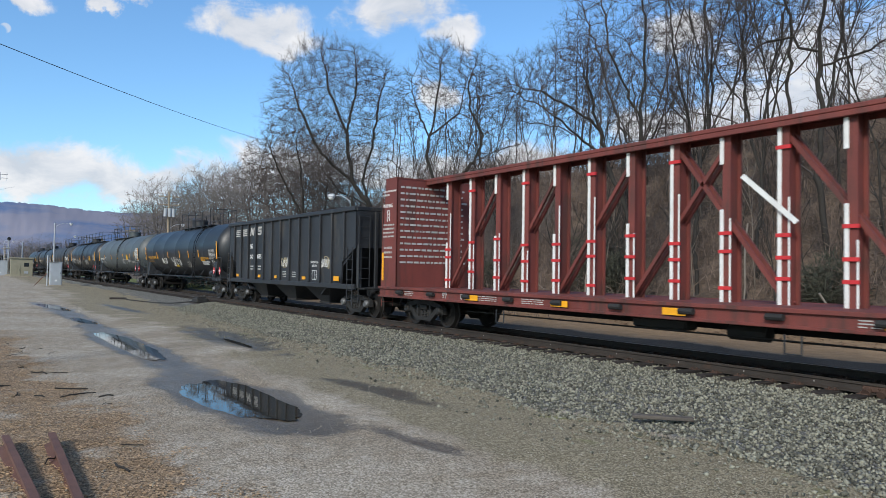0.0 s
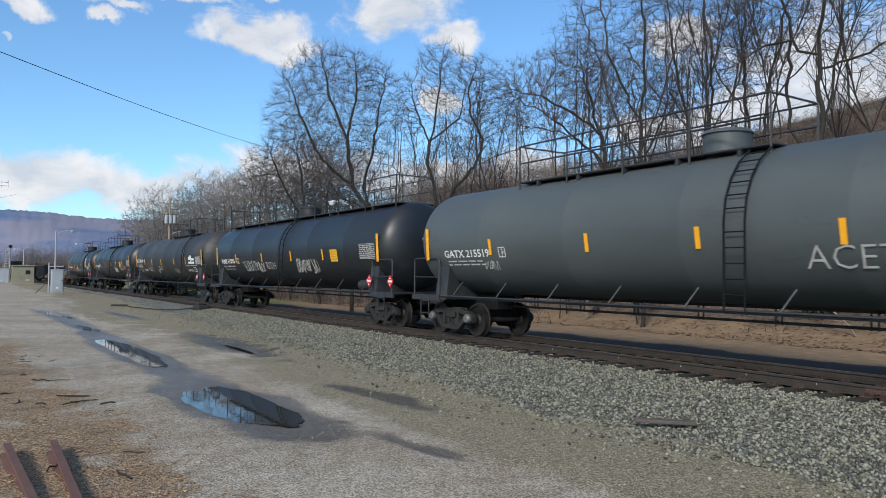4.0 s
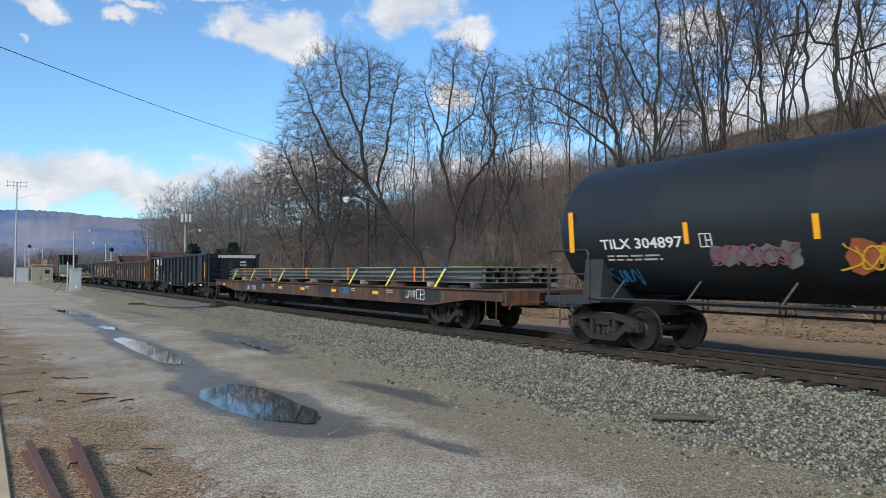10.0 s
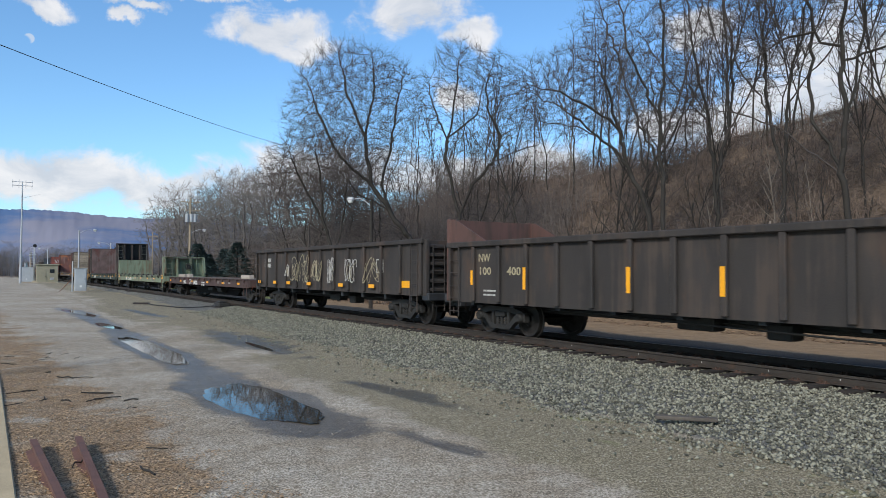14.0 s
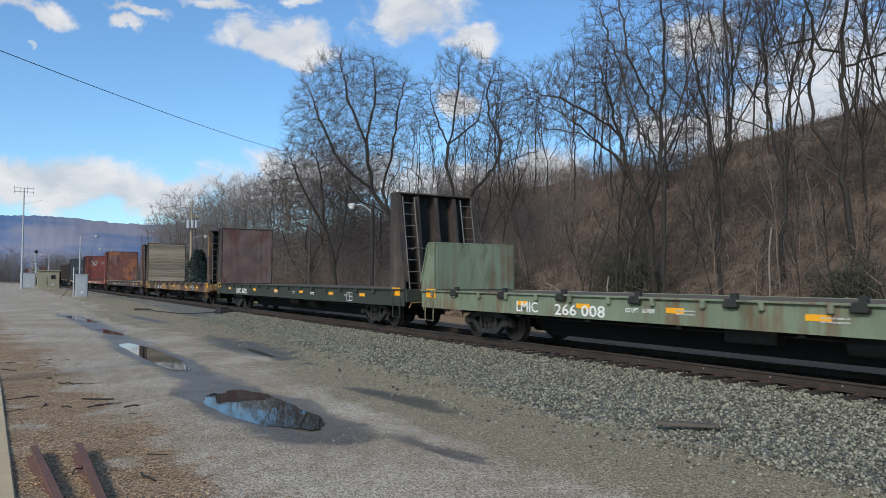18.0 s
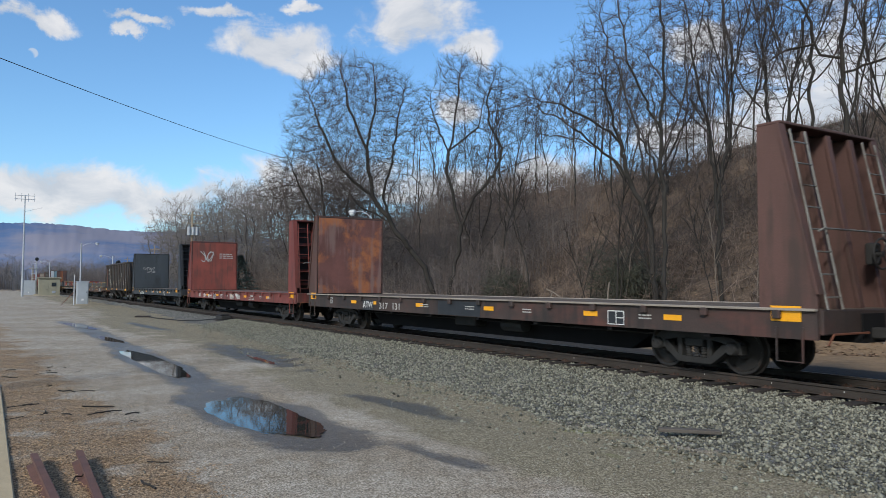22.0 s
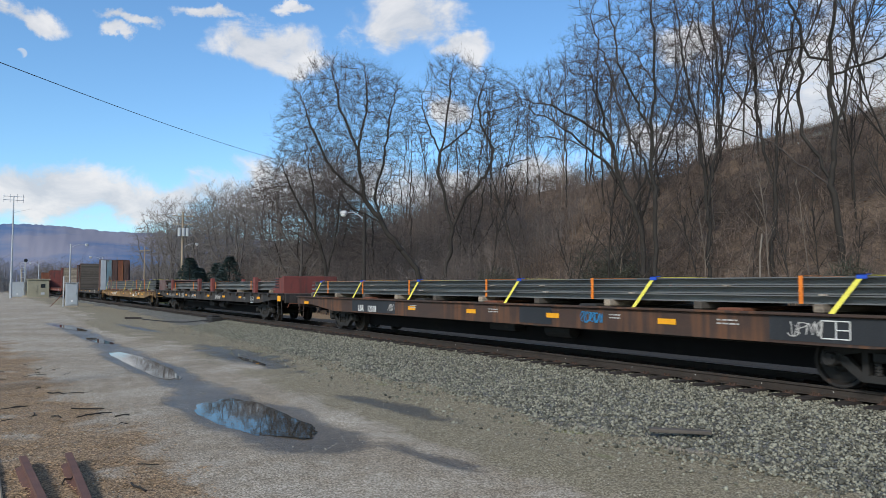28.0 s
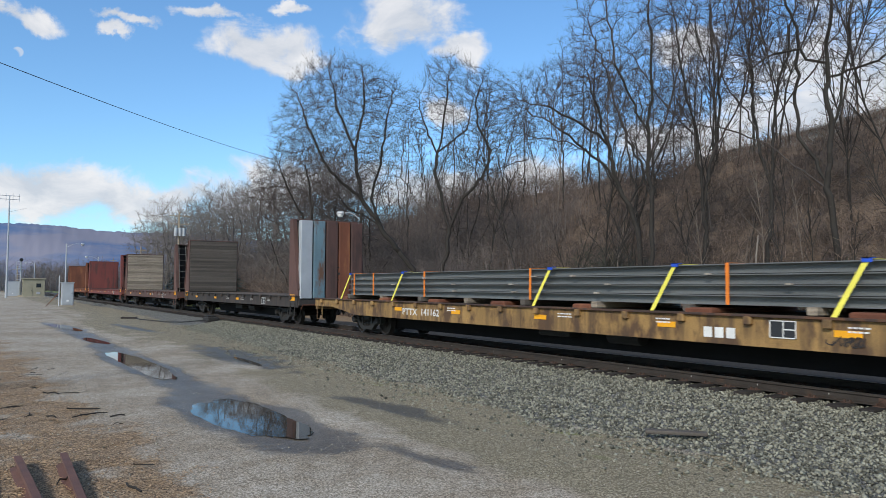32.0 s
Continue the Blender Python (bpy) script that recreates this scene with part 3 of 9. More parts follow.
def height(x, y):
    z = LOT + 0.018 * waves(x, y, 1, 5.0) + 0.006 * waves(x, y, 2, 0.8)
    for p in PUDDLES:
        z = z + (WATER - 0.004 - z) * (1 - smoothstep(1.22, 1.9, oval(x, y, p)))
    for p in DAMP:
        z = z - 0.016 * (1 - smoothstep(0.3, 1.2, oval(x, y, p) + 0.2 * waves(x, y, 4, 1.2)))
    sb = shoulder(x)
    up = smoothstep(0, 1, (y - sb) / np.maximum(11.55 - sb, 0.6))
    bed = z + (-0.235 - z) * up
    down = smoothstep(15.0, 18.4, y)
    bed = bed * (1 - down) + (-0.52 + 0.04 * waves(x, y, 6, 6)) * down
    z = np.where(y < sb, z, bed)
    return z + hill(x, y)


def spread(edges):
    """Grid lines from (end, step) pairs."""
    out = [edges[0]]
    for end, step in edges[1]:
        n = max(1, int(round((end - out[-1]) / step)))
        out.extend(list(np.linspace(out[-1], end, n + 1)[1:]))
    return np.array(out)


def ground_material():
    m = bpy.data.materials.new("gravel_lot_and_ballast")
    m.use_nodes = True
    nt = m.node_tree
    N, L = nt.nodes.new, nt.links.new
    b = nt.nodes["Principled BSDF"]
    tc, at = N("ShaderNodeTexCoord"), N("ShaderNodeAttribute")
    at.attribute_name = "zone"
    sep = N("ShaderNodeSeparateColor")
    L(at.outputs["Color"], sep.inputs[0])

    def noise_node(scale, detail=5, rough=0.6):
        n = N("ShaderNodeTexNoise")
        n.inputs["Scale"].default_value, n.inputs["Detail"].default_value, n.inputs["Roughness"].default_value = scale, detail, rough
        L(tc.outputs["Object"], n.inputs[0])
        return n.outputs[0]

    def ramp(v, stops):
        r = N("ShaderNodeValToRGB")
        e = r.color_ramp.elements
        while len(e) < len(stops):
            e.new(0.5)
        for el, (p, c) in zip(e, stops):
            el.position, el.color = p, (*c, 1)
        L(v, r.inputs[0])
        return r.outputs[0]

    def mixed(fac, a, c):
        n = N("ShaderNodeMix")
        n.data_type = "RGBA"
        L(fac, n.inputs[0])
        for v, i in ((a, 6), (c, 7)):
            L(v, n.inputs[i])
        return n.outputs[2]

    def calc(op, a, c):
        n = N("ShaderNodeMath")
        n.operation, n.use_clamp = op, op != "POWER"
        for i, v in enumerate((a, c)):
            if isinstance(v, (int, float)):
                n.inputs[i].default_value = v
            else:
                L(v, n.inputs[i])
        return n.outputs[0]

    vo = N("ShaderNodeTexVoronoi")
    vo.inputs["Scale"].default_value = 62.0
    L(tc.outputs["Object"], vo.inputs[0])
    peb = N("ShaderNodeSeparateColor")
    L(vo.outputs["Color"], peb.inputs[0])
    large, mid, fine = noise_node(0.35), noise_node(2.6), noise_node(46, 4, 0.7)
    speck = calc("ADD", calc("MULTIPLY", peb.outputs[0], 0.5), calc("MULTIPLY", fine, 0.62))
    gravel = ramp(speck, ((0.28, (0.150, 0.124, 0.088)), (0.52, (0.320, 0.271, 0.203)), (0.8, (0.63, 0.555, 0.455))))
    gravel2 = ramp(speck, ((0.28, (0.106, 0.083, 0.054)), (0.54, (0.242, 0.194, 0.133)), (0.8, (0.48, 0.395, 0.295))))
    patch = ramp(calc("ADD", calc("MULTIPLY", large, 0.6), calc("MULTIPLY", mid, 0.42)), ((0.44, (0, 0, 0)), (0.6, (1, 1, 1))))
    base = mixed(patch, gravel, gravel2)
    dirt = ramp(speck, ((0.28, (0.078, 0.062, 0.034)), (0.54, (0.188, 0.154, 0.094)), (0.8, (0.42, 0.362, 0.245))))
    litter = ramp(speck, ((0.28, (0.054, 0.035, 0.020)), (0.52, (0.195, 0.128, 0.069)), (0.82, (0.50, 0.355, 0.215))))
    grass = ramp(calc("ADD", calc("MULTIPLY", fine, 0.5), calc("MULTIPLY", mid, 0.5)), ((0.35, (0.09, 0.115, 0.03)), (0.65, (0.20, 0.215, 0.07))))
    straw = ramp(calc("ADD", calc("MULTIPLY", fine, 0.5), calc("MULTIPLY", mid, 0.5)), ((0.32, (0.15, 0.095, 0.050)), (0.68, (0.33, 0.222, 0.125))))
    # low end near black: shade in the gaps between stones is painted here
    rock = ramp(speck, ((0.3, (0.018, 0.018, 0.016)), (0.55, (0.085, 0.084, 0.074)), (0.8, (0.26, 0.255, 0.23))))
    wob = calc("MULTIPLY", calc("SUBTRACT", mid, 0.5), 0.9)
    wobbly = lambda v: ramp(calc("ADD", v, wob), ((0.36, (0, 0, 0)), (0.64, (1, 1, 1))))
    base = mixed(wobbly(sep.outputs[1]), base, dirt)
    base = mixed(wobbly(sep.outputs[0]), base, litter)
    base = mixed(wobbly(sep.outputs[2]), base, straw)
    at2 = N("ShaderNodeAttribute")
    at2.attribute_name = "zone2"
    sep2 = N("ShaderNodeSeparateColor")
    L(at2.outputs["Color"], sep2.inputs[0])
    base = mixed(wobbly(sep2.outputs[0]), base, rock)
    base = mixed(wobbly(sep2.outputs[1]), base, grass)
    at3 = N("ShaderNodeAttribute")
    at3.attribute_name = "zone3"
    sep3 = N("ShaderNodeSeparateColor")
    L(at3.outputs["Color"], sep3.inputs[0])
    # near-black ramp for the ground from the near rail to about y 20
    track_dark = ramp(speck, ((0.2, (0.010, 0.009, 0.008)), (0.55, (0.022, 0.020, 0.018)), (0.9, (0.045, 0.042, 0.037))))
    base = mixed(wobbly(sep3.outputs[0]), base, track_dark)
    woods = ramp(calc("ADD", calc("MULTIPLY", noise_node(9.0, 6, 0.75), 0.6), calc("MULTIPLY", noise_node(0.9, 5, 0.6), 0.42)), ((0.36, (0.020, 0.014, 0.010)), (0.5, (0.100, 0.071, 0.050)), (0.66, (0.215, 0.154, 0.108))))
    base = mixed(wobbly(sep3.outputs[1]), base, woods)
    # damp ground round the puddles
    wet = ramp(calc("ADD", sep3.outputs[2], calc("MULTIPLY", calc("SUBTRACT", noise_node(6.0, 9, 0.78), 0.5), 2.1)), ((0.3, (0, 0, 0)), (0.75, (1, 1, 1))))
    mud = N("ShaderNodeMix")
    mud.data_type, mud.blend_type = "RGBA", "MULTIPLY"
    L(wet, mud.inputs[0])
    L(base, mud.inputs[6])
    mud.inputs[7].default_value = (0.42, 0.41, 0.395, 1)
    L(mud.outputs[2], b.inputs["Base Color"])
    ro = N("ShaderNodeMapRange")
    ro.inputs[3].default_value, ro.inputs[4].default_value = 0.92, 0.42
    L(wet, ro.inputs[0])
    L(ro.outputs[0], b.inputs["Roughness"])
    bp = N("ShaderNodeBump")
    bp.inputs["Strength"].default_value, bp.inputs["Distance"].default_value = 0.5, 0.02
    L(speck, bp.inputs["Height"])
    L(bp.outputs[0], b.inputs["Normal"])
    return m


def build_ground():
    xs = spread((-4200.0, ((-1200, 400), (-400, 80), (-150, 12), (-70, 2.0), (-46, 0.5), (-18, 0.16), (-3.5, 0.11), (6, 0.5), (40, 5), (400, 60), (1500, 275))))
    ys = spread((-1500.0, ((-300, 200), (-30, 30), (-3, 2.0), (0.2, 0.3), (8.0, 0.1), (12, 0.16), (18, 0.4), (60, 0.9), (160, 8), (600, 60), (4000, 425))))
    X, Y = np.meshgrid(xs, ys)
    Z = height(X, Y)
    n, m = X.shape
    idx = np.arange(n * m).reshape(n, m)
    faces = np.stack([idx[:-1, :-1], idx[:-1, 1:], idx[1:, 1:], idx[1:, :-1]], -1).reshape(-1, 4)
    me = numpy_mesh("ground", np.stack([X, Y, Z], -1).reshape(-1, 3), faces, ground_material())
    x, y = X.ravel(), Y.ravel()
    sb = shoulder(x)
    n1 = waves(x, y, 11, 3.5)
    leaf_edge = 1.75 - np.clip(-13 - x, 0, 40) * 0.05 + 0.55 * n1
    litter = smoothstep(0.9, -0.5, y - leaf_edge) * np.clip(0.8 + 0.5 * waves(x, y, 17, 1.6), 0, 1) + smoothstep(24.0, 27.5, y)
    dirt = smoothstep(2.1, 0.3, np.abs(y - (sb - 1.1)) / (1 + 1.2 * smoothstep(-22, -45, x)) + 0.35 * n1) + 0.35 * smoothstep(0.9, 0.0, np.abs(y - 5.6))
    straw = smoothstep(19.3, 20.2, y) * smoothstep(28.0, 25.5, y) * smoothstep(-66, -54, x)
    grass = smoothstep(17.2, 18, y) * smoothstep(33, 26, y) * smoothstep(-50, -60, x)
    moss = 0.42 * smoothstep(1.2, 0.2, np.abs(y - sb + 0.75)) * smoothstep(-0.1, 0.6, waves(x, y, 27, 2.4)) * smoothstep(-34, -26, x)
    rock = smoothstep(-0.6, 0.55, y - sb + 0.12 * n1 + 0.3 * waves(x, y, 26, 1.3)) * smoothstep(17.6, 17.0, y)
    wet = 0 * x
    for p in PUDDLES:
        wet = np.maximum(wet, 1 - smoothstep(1.0, 2.0, oval(x, y, p) + 0.35 * waves(x, y, 31, 2.2)))
    for p in DAMP:
        wet = np.maximum(wet, 0.84 * (1 - smoothstep(0.35, 1.5, oval(x, y, p) + 0.35 * waves(x, y, 32, 1.8))))
    far = np.hypot(x, y) > 260
    litter = np.where(far, 0.6, litter)
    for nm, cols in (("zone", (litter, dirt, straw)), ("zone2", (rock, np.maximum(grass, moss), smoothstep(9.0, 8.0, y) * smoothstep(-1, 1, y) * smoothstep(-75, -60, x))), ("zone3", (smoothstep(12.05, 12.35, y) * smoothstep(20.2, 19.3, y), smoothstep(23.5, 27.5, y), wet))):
        a = me.color_attributes.new(nm, "FLOAT_COLOR", "POINT")
        data = np.ones((len(x), 4), np.float32)
        for i, c in enumerate(cols):
            data[:, i] = np.clip(c, 0, 1)
        a.data.foreach_set("color", data.ravel())
    me.polygons.foreach_set("use_smooth", np.ones(len(faces), bool))
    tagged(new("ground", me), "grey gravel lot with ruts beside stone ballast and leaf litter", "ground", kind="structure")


build_ground()


def water_material():
    m = bpy.data.materials.new("muddy_puddle_water")
    m.use_nodes = True
    b = m.node_tree.nodes["Principled BSDF"]
    b.inputs["Base Color"].default_value = (0.035, 0.032, 0.026, 1)
    b.inputs["Roughness"].default_value = 0.02
    b.inputs["IOR"].default_value = 1.33
    N, L = m.node_tree.nodes.new, m.node_tree.links.new
    n, bp, tc = N("ShaderNodeTexNoise"), N("ShaderNodeBump"), N("ShaderNodeTexCoord")
    n.inputs["Scale"].default_value = 5.0
    bp.inputs["Strength"].default_value, bp.inputs["Distance"].default_value = 0.04, 0.01
    L(tc.outputs["Object"], n.inputs[0])
    L(n.outputs[0], bp.inputs["Height"])
    L(bp.outputs[0], b.inputs["Normal"])
    return m


M["water"] = water_material()
for p in PUDDLES:
    s = Shape()
    t = np.arange(160) * 2 * math.pi / 160
    edge = 0.96 + 0.09 * np.sin(2 * t + 2.2 * p[0]) + 0.07 * np.sin(3 * t + p[0]) + 0.035 * np.sin(7 * t + 2 * p[0]) + 0.022 * np.sin(13 * t) + 0.014 * np.sin(29 * t + 1) + 0.010 * np.sin(47 * t + 2 * p[0])
    pts = [(float(p[2] * e * math.copysign(abs(math.cos(u)) ** 0.8, math.cos(u))), float(p[3] * e * math.copysign(abs(math.sin(u)) ** 0.8, math.sin(u)))) for u, e in zip(t, edge)]
    s.add([(a, b, 0) for a, b in pts], [tuple(range(160))])
    tagged(part("puddle", s, "water", at=(p[0], p[1], WATER, 0, 0, p[4])), "shallow muddy puddle reflecting the sky", "puddle", "puddles in the lot", "structure")


# ---- track ----
GAUGE = 0.7525
RAIL = [(-0.035, 0.0), (0.035, 0.0), (0.036, -0.035), (0.012, -0.05), (0.009, -0.13), (0.07, -0.155), (0.072, -0.168),
        (-0.072, -0.168), (-0.07, -0.155), (-0.009, -0.13), (-0.012, -0.05), (-0.036, -0.035)]
track = thing("railway_track", "straight single railway track on stone ballast", "track", (0, YC, 0), kind="structure")
for side in (-1, 1):
    s = Shape()
    s.prism([(side * GAUGE + a, b) for a, b in RAIL], -420, 90, "x")
    r = part("rail", s, "rail", track, "brown rusty steel rail")
    s = Shape()
    s.prism([(side * GAUGE + a, b) for a, b in ((-0.024, 0.002), (0.024, 0.002), (0.031, -0.006), (-0.031, -0.006))], -420, 90, "x")
    part("rail_head", s, "railtop", r, "worn bright running surface")


def stones(name, n, seed, region, size, sink=0.35, material="stone"):
    rng = np.random.RandomState(seed)
    x, y = region(rng, n)
    n = len(x)
    z = height(x, y)
    base = np.array([(1, 0, 0), (-1, 0, 0), (0, 1, 0), (0, -1, 0), (0, 0, 1), (0, 0, -1)], float)
    tri = np.array([(0, 2, 4), (2, 1, 4), (1, 3, 4), (3, 0, 4), (2, 0, 5), (1, 2, 5), (3, 1, 5), (0, 3, 5)])
    a = rng.uniform(0, 2 * math.pi, n)
    tilt = rng.uniform(-0.7, 0.7, n)
    r = rng.uniform(size[0], size[1], n)
    v = base[None] * (r[:, None] * rng.uniform(0.75, 1.3, (n, 3)))[:, None, :] + rng.uniform(-0.42, 0.42, (n, 6, 3)) * r[:, None, None]
    c, s = np.cos(tilt)[:, None], np.sin(tilt)[:, None]
    vx, vz = v[..., 0] * c - v[..., 2] * s, v[..., 0] * s + v[..., 2] * c
    c, s = np.cos(a)[:, None], np.sin(a)[:, None]
    out = np.stack([vx * c - v[..., 1] * s + x[:, None], vx * s + v[..., 1] * c + y[:, None], vz * 0.8 + (z + r * (1 - sink) * rng.uniform(0.2, 1.3, n))[:, None]], -1).reshape(-1, 3)
    faces = (tri[None] + 6 * np.arange(n)[:, None, None]).reshape(-1, 3)
    return numpy_mesh(name, out, faces, M[material])


def ballast_region(rng, n):
    x = -2.0 - rng.uniform(0, 1, n) ** 1.7 * 38
    sb = shoulder(x)
    y = sb - 1.7 + (13.9 - sb) * rng.uniform(0, 1, n) ** 0.9
    keep = rng.uniform(0, 1, n) < smoothstep(-0.8, 0.45, y - sb + 0.45 * waves(x, y, 26, 1.3)) + 0.05
    return x[keep], y[keep]


tagged(new("ballast", stones("ballast", 60000, 21, ballast_region, (0.016, 0.035))), "loose crushed grey stone ballast along the track", "ballast", kind="stuff")


def bed_region(rng, n):
    x = -2.0 - rng.uniform(0, 1, n) ** 1.4 * 44
    return x, rng.uniform(12.2, 15.2, n)


tagged(new("dark_ballast", stones("dark_ballast", 5000, 25, bed_region, (0.026, 0.05), material="dark_stone")), "dark stone between and behind the rails", "ballast", kind="stuff")


def lot_region(rng, n):
    x = -3.5 - rng.uniform(0, 1, n) ** 1.6 * 26
    y = rng.uniform(0.3, 8.6, n)
    wet = np.min([oval(x, y, p) for p in PUDDLES], 0)
    keep = wet > 1.15
    return x[keep], y[keep]


tagged(new("gravel", stones("gravel", 7000, 22, lot_region, (0.005, 0.013), 0.1, "pebble")), "scattered small gravel on the lot", "gravel", kind="stuff")


def leaves(name, n, seed, region, size, material):
    rng = np.random.RandomState(seed)
    x, y = region(rng, n)
    n = len(x)
    z = height(x, y) + 0.006
    a, r = rng.uniform(0, 2 * math.pi, n), rng.uniform(size[0], size[1], n)
    pts = np.array([(-1, 0, 0), (0, -0.55, 0.0), (1, 0, 0), (0, 0.55, 0.0)])
    v = pts[None] * r[:, None, None]
    v[..., 2] += rng.uniform(0, 0.4, (n, 4)) * r[:, None]
    c, s = np.cos(a)[:, None], np.sin(a)[:, None]
    out = np.stack([v[..., 0] * c - v[..., 1] * s + x[:, None], v[..., 0] * s + v[..., 1] * c + y[:, None], v[..., 2] + z[:, None]], -1).reshape(-1, 3)
    tri = np.array([(0, 1, 2), (0, 2, 3)])
    return numpy_mesh(name, out, (tri[None] + 4 * np.arange(n)[:, None, None]).reshape(-1, 3), M[material])


def litter_region(rng, n):
    x = -6.0 - rng.uniform(0, 1, n) ** 1.4 * 22
    y = rng.uniform(-2.0, 3.2, n)
    edge = 1.75 - np.clip(-13 - x, 0, 40) * 0.05 + 0.55 * waves(x, y, 11, 3.5)
    keep = rng.uniform(0, 1, n) < smoothstep(1.2, -0.6, y - edge) ** 1.5 * (0.25 + 0.75 * smoothstep(-0.3, 0.5, waves(x, y, 14, 1.5)))
    return x[keep], y[keep]


tagged(new("fallen_leaves", leaves("fallen_leaves", 110000, 23, litter_region, (0.010, 0.028), "leaf")), "dry brown leaves scattered over the lot's edge", "leaves", kind="stuff")


def slope_region(rng, n):
    x = rng.uniform(-75, -4, n)
    y = 23.0 + 21 * rng.uniform(0, 1, n) ** 1.7
    return x, y


tagged(new("leaf_litter", leaves("leaf_litter", 36000, 24, slope_region, (0.04, 0.09), "litter_leaf")), "brown leaf litter over the wooded bank", "leaves", kind="stuff")


# ---- trees ----
def grow_tree(seed, tall, girth, lean=(0, 0), first=0.28, limbs=11, spread_deg=(30, 60), fan=(6, 5, 4), droop=0.05, forks=1, reach=0.62):
    """Segments of a bare tree: arrays of start, end, radii and level."""
    rng = random.Random(seed)
    segs = []

    def turn(d, angle, az):
        u = d.orthogonal().normalized()
        w = d.cross(u)
        side = u * math.cos(az) + w * math.sin(az)
        return (d * math.cos(angle) + side * math.sin(angle)).normalized()

    def branch(p, d, length, r, level):
        steps = (9, 7, 4, 3, 1)[level]
        jitter = (0.08, 0.10, 0.12, 0.14, 0.1)[level]
        tip = (0.25, 0.22, 0.25, 0.35, 0.45)[level]
        step = length / steps
        kids = []
        for i in range(steps):
            f0, f1 = i / steps, (i + 1) / steps
            least = (0.05, 0.03, 0.018, 0.0115, 0.0085)[level]
            r0, r1 = max(least, r * (1 - (1 - tip) * f0)), max(least * 0.8, r * (1 - (1 - tip) * f1))
            d = (d + Vector((rng.gauss(0, jitter), rng.gauss(0, jitter), rng.gauss(0, jitter) * 0.6 + (0.035 if level in (1, 2, 3) else 0.02)))).normalized()
            q = p + d * step
            segs.append((p, q, r0, r1, level))
            if f1 > (first if level == 0 else 0.18):
                kids.append((q.copy(), d.copy(), r1, f1))
            p = q
        if level < 4 and kids:
            count = limbs if level == 0 else max(2, int(fan[level - 1] * rng.uniform(0.75, 1.3)))
            az = rng.uniform(0, 6.28)
            for k in range(count):
                q, dd, rr, f = kids[min(len(kids) - 1, int(len(kids) * (k + rng.random()) / count))]
                az += 2.4 + rng.uniform(-0.5, 0.5)
                ang = radians(rng.uniform(*spread_deg)) if level == 0 else radians(rng.uniform(22, 60))
                if level == 0:
                    ang *= 1.15 - 0.55 * f
                ln = length * (reach if level == 0 else rng.uniform(0.46, 0.66)) * (1.12 - 0.5 * f) * rng.uniform(0.8, 1.2)
                branch(q, turn(dd, ang, az), ln, rr * rng.uniform(0.42, 0.66), level + 1)

    for k in range(forks):
        a = 6.28 * k / forks + rng.uniform(-0.4, 0.4)
        out = 0.0 if forks == 1 else rng.uniform(0.22, 0.5)
        d = Vector((lean[0] + out * math.cos(a), lean[1] + out * math.sin(a), 1)).normalized()
        branch(Vector((0, 0, -0.4)), d, tall * rng.uniform(0.85, 1.0) * 0.86, girth * (1 if forks == 1 else 0.66), 0)
    return segs


def frusta(segs, sides):
    return tubes(np.array([s[0][:] for s in segs]), np.array([s[1][:] for s in segs]), np.array([s[2] for s in segs]), np.array([s[3] for s in segs]), sides)


def tubes(p0, p1, r0, r1, sides):
    d = p1 - p0
    d /= np.linalg.norm(d, axis=1)[:, None] + 1e-9
    ref = np.where(np.abs(d[:, 2:3]) < 0.9, np.array([[0, 0, 1.0]]), np.array([[1.0, 0, 0]]))
    u = np.cross(d, ref)
    u /= np.linalg.norm(u, axis=1)[:, None]
    w = np.cross(d, u)
    n = len(p0)
    t = np.arange(sides) * 2 * math.pi / sides
    ringdir = u[:, None, :] * np.cos(t)[None, :, None] + w[:, None, :] * np.sin(t)[None, :, None]
    over = (r0 * 0.22)[:, None] * d
    past = (np.where(r1 > 0.04, r1 * 0.2, 0.0))[:, None] * d
    v = np.concatenate([(p0 - over)[:, None, :] + ringdir * r0[:, None, None], (p1 + past)[:, None, :] + ringdir * r1[:, None, None]], 1).reshape(-1, 3)
    i = np.arange(sides)
    j = (i + 1) % sides
    q = np.stack([i, j, sides + j, sides + i], -1)
    f = (q[None] + 2 * sides * np.arange(n)[:, None, None]).reshape(-1, 4)
    return v, f


def tree_meshes(seed, bark="bark", **kw):
    segs = grow_tree(seed, **kw)
    out = []
    for name, levels, material in (("trunk", ((0, 8), (1, 6)), bark), ("crown", ((2, 4), (3, 3), (4, 3)), "twig")):
        vs, fs, k = [], [], 0
        for lv, sides in levels:
            some = [s for s in segs if s[4] == lv]
            if some:
                v, f = frusta(some, sides)
                vs.append(v)
                fs.append(f + k)
                k += len(v)
        me = numpy_mesh(name, np.concatenate(vs), np.concatenate(fs), M[material])
        if name == "trunk":
            me.polygons.foreach_set("use_smooth", np.ones(len(me.polygons), bool))
        out.append(me)
    return out




